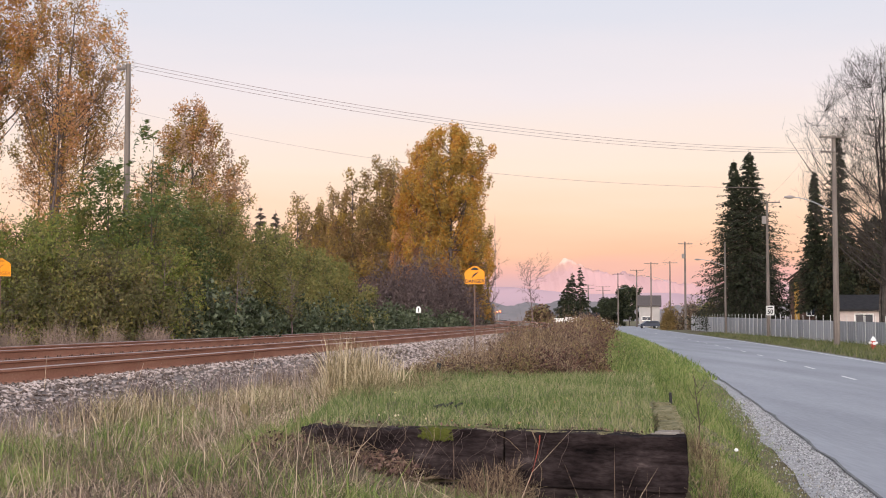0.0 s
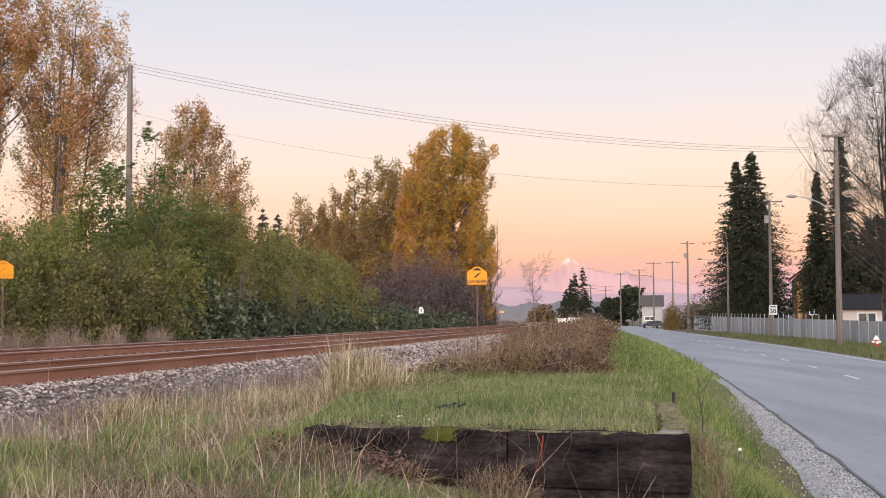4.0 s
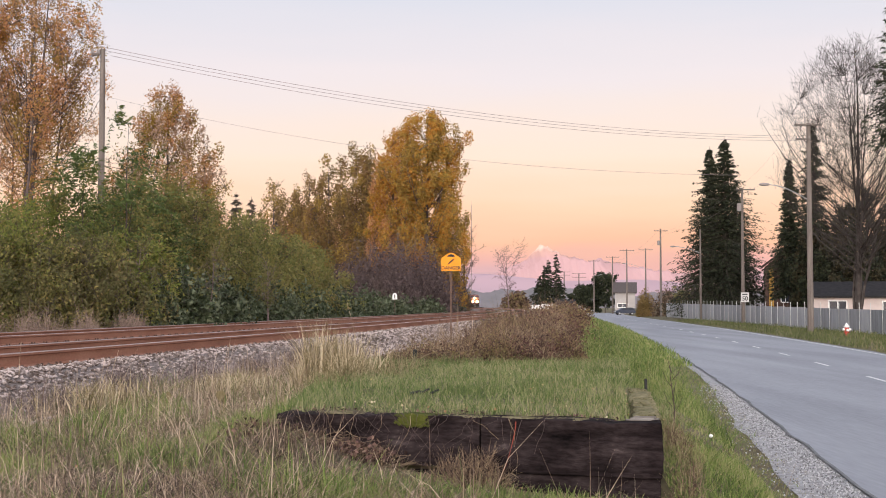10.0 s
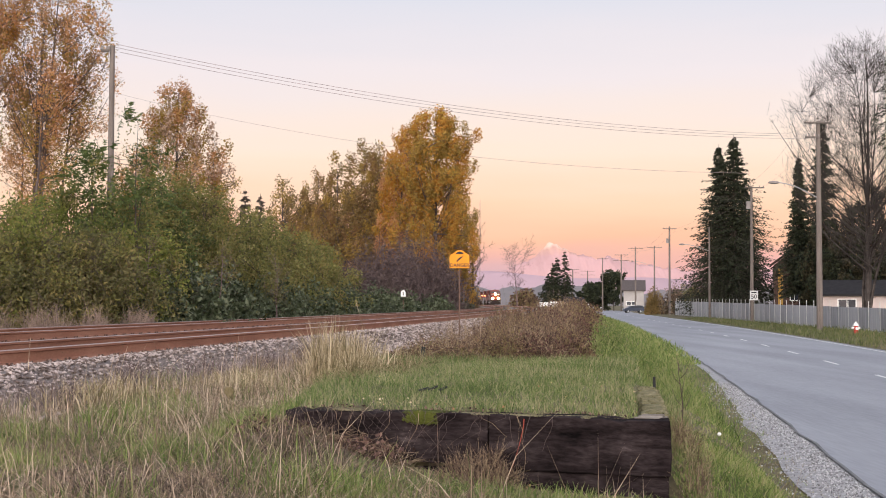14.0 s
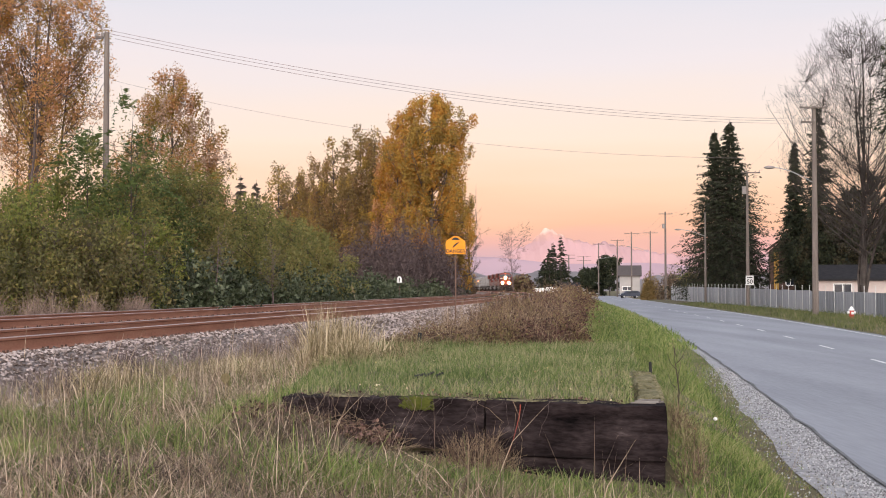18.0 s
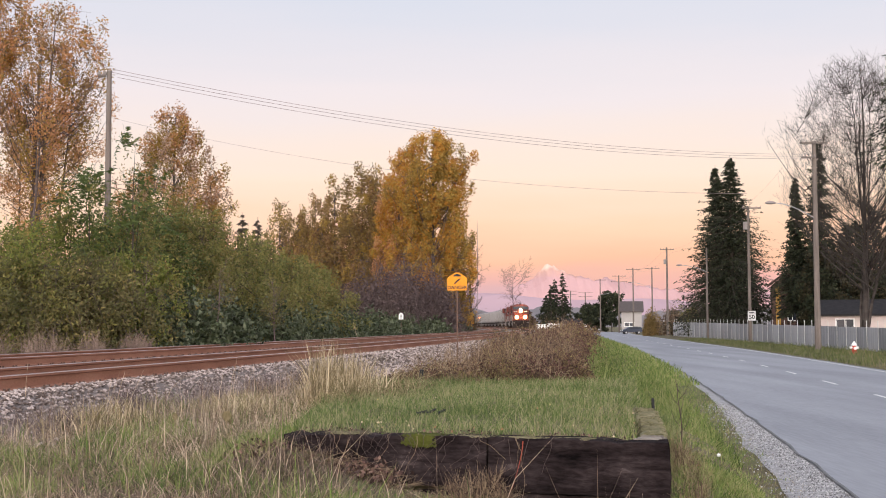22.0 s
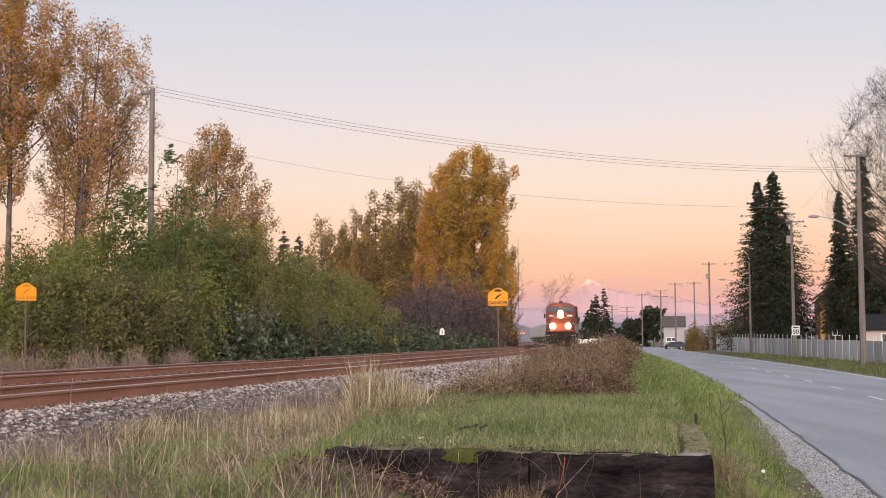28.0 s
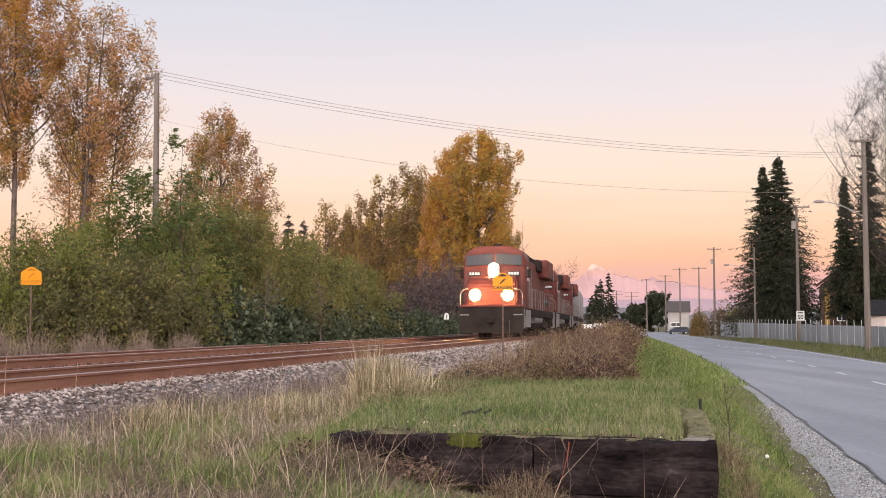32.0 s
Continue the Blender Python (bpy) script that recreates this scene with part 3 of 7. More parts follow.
def build_road():
    ys = np.concatenate([np.arange(-60, 120, 1.5), np.arange(120, 460, 6.0)])
    road = new("road", strip("road", lambda y: road_x(y) + 0.05 * np.sin(y * 1.7) * np.sin(y * 0.37), lambda y: road_x(y) + 9.3, ys, 0.0, M_ASPHALT, 6))
    tagged(road, "worn grey asphalt two-lane road", "road", kind="structure")
    sh = new("gravel_shoulder", strip("gravel_shoulder", lambda y: road_x(y) - (0.76 + 0.05 * np.sin(y * 0.9) + 0.04 * np.sin(y * 2.3)) * (1 - 0.6 * smooth_step(18, 40, y)), lambda y: road_x(y) + 0.2, ys, -0.02, M_GRAVEL, 4))
    tagged(sh, "narrow grey gravel road shoulder", "road shoulder", kind="structure")
    # a dark strip paints the drop shadow along the asphalt's edge
    me = strip("broken_edge", lambda t: road_x(t) - 0.015 + 0.05 * np.sin(t * 1.7) * np.sin(t * 0.37), lambda t: road_x(t) + 0.035 + 0.05 * np.sin(t * 1.7) * np.sin(t * 0.37), ys, 0.004, M_EDGESHADE)
    under("broken_edge", me, road, "dark strip painting the drop shadow of the asphalt edge")
    me = strip("edge_line", lambda t: road_x(t) + 8.78, lambda t: road_x(t) + 8.9, ys, 0.004, M_PAINT)
    under("edge_line", me, road, "worn white edge line")
    y = 16.3
    while y < 330:
        me = strip("lane_dash", lambda t: road_x(t) + 4.6, lambda t: road_x(t) + 4.72, np.linspace(y, y + 3, 4), 0.004, M_PAINT)
        under("lane_dash", me, road)
        y += 9.5


RAIL_PROFILE = [(-0.076, 0), (0.076, 0), (0.076, 0.012), (0.013, 0.032), (0.011, 0.138), (0.037, 0.150), (0.037, 0.178), (0.030, 0.186),
                (-0.030, 0.186), (-0.037, 0.178), (-0.037, 0.150), (-0.011, 0.138), (-0.013, 0.032), (-0.076, 0.012)]


def offset_line(ys, off):
    s = track_slope(ys)
    c = 1 / np.sqrt(1 + s * s)
    return track_x(ys) + off * c, ys - off * s * c


def build_track(off, label):
    tr = thing("railway_track", Matrix.Identity(4), label, "railway track", "railway tracks", "structure")
    ys = np.concatenate([np.arange(-15, 90, 1.5), np.arange(90, 940, 5.0)])
    k = len(RAIL_PROFILE)
    for g in (-0.7535, 0.7535):
        rows = []
        for px, pz in RAIL_PROFILE:
            x, y = offset_line(ys, off + g + px)
            rows.append(np.stack([x, y, np.full(len(ys), RAIL - 0.186 + pz)], 1))
        v = np.stack(rows, 1).reshape(-1, 3)
        i = np.arange(len(ys) * k).reshape(len(ys), k)
        j = np.roll(i, -1, 1)
        f = np.stack([i[:-1], j[:-1], j[1:], i[1:]], -1)
        idx = np.zeros((len(ys) - 1, k), int)
        idx[:, 6:9] = 1
        under("rail", mesh_of("rail", v, f.reshape(-1, 4), [M_RUST, M_RUNNING], False, idx.ravel()), tr, "rust-brown steel rail")
    # ties with plates and spikes
    bm = box(-1.3, 1.3, -0.11, 0.11, -0.17, 0, 0.012)
    tie_me = bpy.data.meshes.new("tie")
    bm.to_mesh(tie_me)
    bm.free()
    tie_me.materials.append(M_TIE)
    y, count, pv, pf, rest = 2.0, 0, [], [], []
    rng = np.random.default_rng(3)
    while y < 420:
        x, yy = offset_line(np.array([y]), off)
        a = -math.atan(float(track_slope(y)))
        m = Matrix.Translation((float(x[0]), float(yy[0]), RAIL - 0.2)) @ Matrix.Rotation(a + rng.normal(0, 0.01), 4, "Z")
        if count < 150:
            ob = under("tie", tie_me, tr)
            ob.matrix_basis = m
            if y < 60:
                for g in (-0.7535, 0.7535):
                    add = [(g - 0.18, g + 0.18, -0.09, 0.09, 0, 0.014)]
                    add += [(g + sx - 0.012, g + sx + 0.012, sy - 0.012, sy + 0.012, 0.01, 0.05) for sx in (-0.10, 0.10) for sy in (-0.06, 0.06)]
                    for b in add:
                        c = np.array([[b[i], b[2 + j], b[4 + q]] for i in (0, 1) for j in (0, 1) for q in (0, 1)])
                        c = c @ np.array(m.to_3x3()).T + np.array(m.translation)
                        pf.append(np.array([[0, 1, 3, 2], [4, 6, 7, 5], [0, 4, 5, 1], [2, 3, 7, 6], [1, 5, 7, 3], [0, 2, 6, 4]]) + 8 * len(pv))
                        pv.append(c)
        else:
            rest.append((float(x[0]), float(yy[0]), a))
        count += 1
        y += 0.53
    tagged(under("tie_plates_and_spikes", mesh_of("tie_plates", np.concatenate(pv), np.concatenate(pf), M_RUSTPOST), tr), kind="stuff")
    c = np.array([[x, y, z] for x in (-1.3, 1.3) for y in (-0.11, 0.11) for z in (-0.17, 0)])
    v = np.concatenate([c @ np.array(Matrix.Rotation(a, 3, "Z")).T + np.array((x, y, RAIL - 0.2)) for x, y, a in rest])
    f = np.concatenate([np.array([[0, 1, 3, 2], [4, 6, 7, 5], [0, 4, 5, 1], [2, 3, 7, 6], [1, 5, 7, 3], [0, 2, 6, 4]]) + 8 * i for i in range(len(rest))])
    tagged(under("far_ties", mesh_of("far_ties", v, f, M_TIE), tr), kind="stuff")


def build_ballast():
    rng = np.random.default_rng(11)
    n = 34000
    y = 9 + 56 * rng.random(n) ** 2.0
    o = np.where(rng.random(n) < 0.92, rng.uniform(0.83, 3.1, n) + np.abs(rng.normal(0, 0.25, n)), rng.uniform(-6.6, 0.85, n))
    x = track_x(y) + o
    z = ground_z(x, y)
    size = rng.uniform(0.015, 0.038, n) * np.where(y > 32, 1.4, 1.0)
    octa = np.array([(1, 0, 0), (-1, 0, 0), (0, 1, 0), (0, -1, 0), (0, 0, 1), (0, 0, -1)], float)
    v = octa[None] * rng.uniform(0.7, 1.3, (n, 6, 1)) + rng.normal(0, 0.22, (n, 6, 3))
    th = rng.uniform(0, 2 * np.pi, n)
    ph = rng.uniform(-0.7, 0.7, n)
    c, s, c2, s2 = np.cos(th)[:, None], np.sin(th)[:, None], np.cos(ph)[:, None], np.sin(ph)[:, None]
    vx, vy, vz = v[..., 0], v[..., 1] * c2 - v[..., 2] * s2, v[..., 1] * s2 + v[..., 2] * c2
    v = np.stack([vx * c - vy * s, vx * s + vy * c, vz * 0.62], -1) * size[:, None, None]
    v += np.stack([x, y, z + size * 0.25], 1)[:, None]
    f = (np.arange(n)[:, None, None] * 6 + np.array([[0, 2, 4], [2, 1, 4], [1, 3, 4], [3, 0, 4], [2, 0, 5], [1, 2, 5], [3, 1, 5], [0, 3, 5]])[None]).reshape(-1, 3)
    tagged(new("ballast_stones", mesh_of("ballast_stones", v.reshape(-1, 3), f, M_STONE)), "crushed grey ballast stones on the track shoulder", "gravel", kind="stuff")


# ---- plants ----
def chain(p, r, k):
    """One continuous tapered tube through the points p: verts, faces."""
    a = np.arange(k) * 2 * np.pi / k
    ring = np.stack([np.cos(a), np.sin(a), np.zeros(k)], 1)
    v = p[:, None] + ring[None] * np.asarray(r)[:, None, None]
    i = np.arange(len(p) * k).reshape(len(p), k)
    j = np.roll(i, -1, 1)
    return v.reshape(-1, 3), np.stack([i[:-1], j[:-1], j[1:], i[1:]], -1).reshape(-1, 4)


def limb_set(rng, H, R, first, n1, n2, n3, up, r0, profile, lean=(0, 0), stems=1, low=0.35):
    """A branching frame in local space: segments (p0, p1, r0, r1, level)."""
    P0, P1, A, B, L = [], [], [], [], []

    def run(a, d, length, ra, rb, level, steps, droop, wild=0.13):
        pts = [a]
        for i in range(steps):
            d = d + rng.normal(0, wild, 3) + np.array([0, 0, droop])
            d /= np.linalg.norm(d)
            b = pts[-1] + d * length / steps
            q0, q1 = ra + (rb - ra) * i / steps, ra + (rb - ra) * (i + 1) / steps
            P0.append(pts[-1]), P1.append(b), A.append(q0), B.append(q1), L.append(level)
            pts.append(b)
        return pts
    for st in range(stems):
        root = np.array([rng.normal(0, 0.25), rng.normal(0, 0.25), 0.0]) * (stems > 1)
        d = np.array([lean[0] + rng.normal(0, 0.12) * (stems > 1) * 2, lean[1] + rng.normal(0, 0.12) * (stems > 1) * 2, 1.0])
        hh = H * (1 if st == 0 else rng.uniform(0.6, 0.95))
        trunk = run(root, d / np.linalg.norm(d), hh * 0.95, r0 if st == 0 else r0 * 0.7, r0 * 0.12, 0 if st == 0 else 1, 10, 0.02, 0.028)
        for i in range(n1):
            h = first + (0.97 - first) * (i + rng.random()) / n1
            k = h * 10
            q = min(int(k), 9)
            a = trunk[q] + (trunk[q + 1] - trunk[q]) * (k - q)
            az = i * 2.4 + rng.normal(0, 0.4)
            el = radians(up + rng.normal(0, 9))
            ln = R * profile(h) * rng.uniform(0.7, 1.15)
            d1 = np.array([math.cos(az) * math.cos(el), math.sin(az) * math.cos(el), math.sin(el)])
            rr = max(0.012, r0 * 0.42 * (1 - h) + 0.018)
            pts = run(a, d1, ln, rr, rr * 0.3, 1, 4, 0.10)
            for j in range(n2):
                t = low + (1 - low) * (j + rng.random()) / n2
                q2 = min(int(t * 4), 3)
                b = pts[q2] + (pts[q2 + 1] - pts[q2]) * (t * 4 - q2)
                d2 = d1 + rng.normal(0, 0.55, 3) + np.array([0, 0, 0.25])
                d2 /= np.linalg.norm(d2)
                p2 = run(b, d2, ln * 0.42 * rng.uniform(0.6, 1.2), rr * 0.35, rr * 0.14, 2, 3, 0.06)
                for k3 in range(n3):
                    q3 = rng.integers(0, 3)
                    c = p2[q3] + (p2[q3 + 1] - p2[q3]) * rng.random()
                    d3 = d2 + rng.normal(0, 0.7, 3)
                    d3 /= np.linalg.norm(d3)
                    run(c, d3, ln * 0.2 * rng.uniform(0.6, 1.2), rr * 0.13, rr * 0.05, 3, 2, 0.03)
    return np.array(P0), np.array(P1), np.array(A), np.array(B), np.array(L)


def oval(h):
    return 0.35 + 0.75 * math.sin(math.pi * min(1, max(0, h * 0.95 + 0.08))) ** 0.8


def fan(h):
    return 0.6 + 0.6 * h


def feathers(rng, c, d, size, long, k):
    """Compound leaves: k leaflets in two ranks along an arching stalk from each point c: verts, triangles."""
    n = len(c)
    d = d / (np.linalg.norm(d, axis=1, keepdims=True) + 1e-9) * 0.7 + rng.normal(0, 0.55, (n, 3))
    d[:, 2] *= 0.6
    d /= np.linalg.norm(d, axis=1, keepdims=True) + 1e-9
    side = np.stack([-d[:, 1], d[:, 0], rng.normal(0, 0.25, n)], 1)
    side /= np.linalg.norm(side, axis=1, keepdims=True) + 1e-9
    ln = size * k * 0.62 * rng.uniform(0.6, 1.3, (n, 1))
    V = []
    for i in range(k):
        s = (i // 2 + 1) / (k / 2 + 0.5)
        b = c + d * ln * s - np.array([0, 0, 1]) * ln * 0.45 * s * s
        a = side * (1 if i % 2 else -1) + d * 0.55 + rng.normal(0, 0.25, (n, 3)) - np.array([0, 0, 0.25])
        a /= np.linalg.norm(a, axis=1, keepdims=True) + 1e-9
        q = d + rng.normal(0, 0.35, (n, 3))
        z = size * (1.15 - 0.5 * s)
        V.append(np.stack([b + q * z * 0.35, b - q * z * 0.35, b + a * z * long], 1))
    v = np.stack(V, 1).reshape(-1, 3)
    return v, np.arange(len(v)).reshape(-1, 3)


def tree(name, x, y, H, R, leaves, size, mat, label, seed, first=0.2, n1=22, n2=6, n3=3, up=38, r0=None, profile=oval, lean=(0, 0), stems=1,
         cloud=0.3, category="tree", group="", long=1.5, bark=None, zbase=None, min_r=0.0, wide=0.0, sprays=0, cut=0.0):
    rng = np.random.default_rng(seed)
    z0 = float(ground_z(x, y)) - 0.05 if zbase is None else zbase
    t = thing(name, pose(x, y, z0), label, category, group)
    P0, P1, A, B, L = limb_set(rng, H, R, first, n1, n2, n3, up, r0 or H * 0.013, profile, (0, 0) if wide else lean, stems)
    if wide:
        # bring the frame to its height and half-width, then lean it
        fit = np.array([wide / np.quantile(np.hypot(P1[:, 0], P1[:, 1]), 0.96)] * 2 + [H / P1[:, 2].max()])
        P0, P1 = P0 * fit, P1 * fit
        for q in (P0, P1):
            q[:, :2] += q[:, 2:] * np.array(lean)
    bark = bark or M_BARK
    A, B = np.maximum(A, min_r), np.maximum(B, min_r)
    s = L == 0
    v, f = chain(np.concatenate([P0[s], P1[s][-1:]]), np.concatenate([A[s], B[s][-1:]]), 8)
    under("trunk", mesh_of("trunk", v, f, bark, True), t)
    s = L > 0
    v, f = tubes(P0[s], P1[s], A[s], B[s], 3)
    tagged(under("branchwork", mesh_of("branchwork", v, f, bark if leaves else bark, True), t), kind="stuff")
    if leaves:
        cand = np.where(L >= (2 if n2 else 1))[0]
        if cut:
            cand = cand[(P0[cand, 2] > H * cut) | (rng.random(len(cand)) < 0.12)]
        pick = rng.choice(cand, leaves // sprays if sprays else leaves)
        w = rng.random((len(pick), 1))
        c = P0[pick] * (1 - w) + P1[pick] * w + rng.normal(0, cloud, (len(pick), 3))
        c[:, 2] = np.maximum(c[:, 2], 0.05)
        if sprays:
            v, f = feathers(rng, c, P1[pick] - P0[pick], size, long, sprays)
        else:
            v, f = (leaf_tris if y > 40 else leaf_quads)(rng, c, size, long)
        under("crown", mesh_of("crown", v, f, mat), t)
    return t


def crown_tree(name, x, y, H, env, clumps, leaves, size, mats, label, seed, lean=(0, 0), clump_r=0.5, limbs=22, r0=None, rise=0.9, first=0.12, stems=1,
               twigs=5, twig_r=0.008, category="tree", group="", long=1.5, bark=None, zbase=None, fronds=0, frond_size=0.1, sway=0.02, hollow=0.45, wild=1.0, spray=1.0):
    """A tree whose clumps of leaves fill an outline: env gives (part of the height, radius). Each clump hangs on a limb or the trunk."""
    rng = np.random.default_rng(seed)
    mats = mats if isinstance(mats, (list, tuple)) else [mats]
    t = thing(name, pose(x, y, float(ground_z(x, y)) - 0.05 if zbase is None else zbase), label, category, group)
    eh, er = np.array([e[0] for e in env]), np.array([e[1] for e in env])
    lean = np.array([*lean, 0.0])
    r0 = r0 or H * 0.011
    # stems
    stem_paths = []
    for k in range(stems):
        q = np.linspace(0, 1, 11)[:, None]
        top = H * (0.96 if k == 0 else rng.uniform(0.6, 0.9))
        out = np.array([rng.normal(), rng.normal(), 0]) * (0.0 if k == 0 else np.max(er) * 0.35)
        p = np.concatenate([np.zeros((11, 2)), q * top], 1) + lean * q * top + out * q ** 1.3
        p[1:, :2] += np.cumsum(rng.normal(0, sway, (10, 2)), 0) * H * 0.1
        stem_paths.append(p)
    v, f = chain(stem_paths[0], r0 * np.linspace(1, 0.12, 11), 8)
    under("trunk", mesh_of("trunk", v, f, bark or M_BARK, True), t)
    # clump centres inside the outline
    hh = rng.uniform(eh[0], 1.0, clumps * 6)
    keep = rng.random(len(hh)) < (np.interp(hh, eh, er) / er.max()) ** 1.3
    hh = hh[keep][:clumps]
    n = len(hh)
    a = rng.uniform(0, 2 * np.pi, n)
    ph = rng.uniform(0, 6.28, 3)
    lump = 1 + 0.2 * np.sin(3 * a + ph[0] + 7 * hh) + 0.17 * np.sin(5 * a + ph[1] - 13 * hh) + 0.1 * np.sin(9 * a + 19 * hh)
    rad = np.interp(hh, eh, er) * lump * np.maximum(rng.random(n) ** hollow, 0.15)
    C = np.stack([np.cos(a) * rad, np.sin(a) * rad, hh * H], 1) + lean * (hh * H)[:, None]
    # main limbs go to the outermost clumps, the others hang on the nearest limb
    main = np.argsort(-rad * rng.uniform(0.5, 1.0, n))[:limbs]
    P0, P1, A, B, nodes = [], [], [], [], [p[3:] for p in stem_paths]
    for i in main:
        sp = stem_paths[rng.integers(0, stems)]
        za = max(first * H * rng.uniform(0.85, 1.9), C[i, 2] - rise * rad[i] - 0.05 * H * rng.random())
        za = min(za, sp[-1, 2] * 0.97)
        root = np.array([np.interp(za, sp[:, 2], sp[:, k]) for k in range(3)])
        q = np.linspace(0, 1, 6)[:, None]
        bow = np.array([C[i, 0] - root[0], C[i, 1] - root[1], 0]) * 0.25
        p = root + (C[i] - root) * q + bow * np.sin(q * np.pi) * 0.5 + rng.normal(0, 0.02, (6, 3)) * rad[i] * q
        rr = max(twig_r * 1.6, r0 * 0.36 * (1 - za / H)) * np.linspace(1, 0.3, 6)
        P0.append(p[:-1]), P1.append(p[1:]), A.append(rr[:-1]), B.append(rr[1:]), nodes.append(p[1:])
    nodes = np.concatenate(nodes)
    rest = np.setdiff1d(np.arange(n), main)
    if len(rest):
        d = np.linalg.norm((C[rest][:, None] - nodes[None]) * np.array([1, 1, 0.8]), axis=2) + 4.0 * np.maximum(0, nodes[None, :, 2] - C[rest][:, None, 2] + 0.1)
        root = nodes[d.argmin(1)]
        mid = (root + C[rest]) / 2 + rng.normal(0, 0.08, (len(rest), 3)) * clump_r
        k = len(rest)
        P0 += [root, mid]; P1 += [mid, C[rest]]; A += [np.full(k, twig_r * 1.4), np.full(k, twig_r * 1.1)]; B += [np.full(k, twig_r * 1.1), np.full(k, twig_r * 0.8)]
    if twigs:
        c = np.repeat(C, twigs, 0)
        d = rng.normal(0, wild, c.shape) + np.array([0, 0, 0.7])
        d[:, :2] += c[:, :2] / (np.linalg.norm(c[:, :2], axis=1, keepdims=True) + 0.3) * (0.7 if wild > 0.5 else 0.3)
        c = c + rng.normal(0, 0.4, c.shape) * clump_r * (wild < 1)
        e = c + d / np.linalg.norm(d, axis=1, keepdims=True) * clump_r * rng.uniform(0.5, 1.5, (len(c), 1))
        P0.append(c), P1.append(e), A.append(np.full(len(c), twig_r * 0.8)), B.append(np.full(len(c), twig_r * 0.4))
    for p in stem_paths[1:]:
        rr = r0 * 0.7 * np.linspace(1, 0.15, 11)
        P0.append(p[:-1]), P1.append(p[1:]), A.append(rr[:-1]), B.append(rr[1:])
    v, f = tubes(np.concatenate(P0), np.concatenate(P1), np.concatenate(A), np.concatenate(B), 3)
    tagged(under("branchwork", mesh_of("branchwork", v, f, bark or M_BARK, True), t), kind="stuff")
    if leaves:
        share = rng.gamma(4.0, 1.0, n)
        pick = rng.choice(n, leaves, p=share / share.sum())
        way = rng.normal(size=(leaves, 3))
        way *= clump_r * rng.random((leaves, 1)) ** 0.5 / np.linalg.norm(way, axis=1, keepdims=True)
        c = C[pick] + way * np.array([0.85, 0.85, 1.15 * spray])
        c[:, :2] += (C[pick] / (np.linalg.norm(C[pick][:, :2], axis=1, keepdims=True) + 0.5))[:, :2] * (way[:, 2:] * 0.5 * (spray - 1))
        c[:, 2] = np.maximum(c[:, 2], 0.06)
        v, f = leaf_tris(rng, c, size, long)
        tone = rng.integers(0, len(mats), n)
        under("crown", mesh_of("crown", v, f, mats, index=tone[pick]), t)
    if fronds:
        top = np.argsort(-(C[:, 2] + rad * 0.6))[:max(8, n // 3)]
        pick = rng.choice(top, fronds)
        c = C[pick] + rng.normal(0, clump_r * 0.4, (fronds, 3))
        out = c - np.array([0, 0, 1]) * c[:, 2:]
        v, f = feathers(rng, c, out + np.array([0, 0, 0.5]), frond_size, 1.5, 14)
        tagged(under("frond_cover", mesh_of("frond_cover", v, f, mats[0]), t, "large feathered dark green leaves"), kind="stuff")
    return t


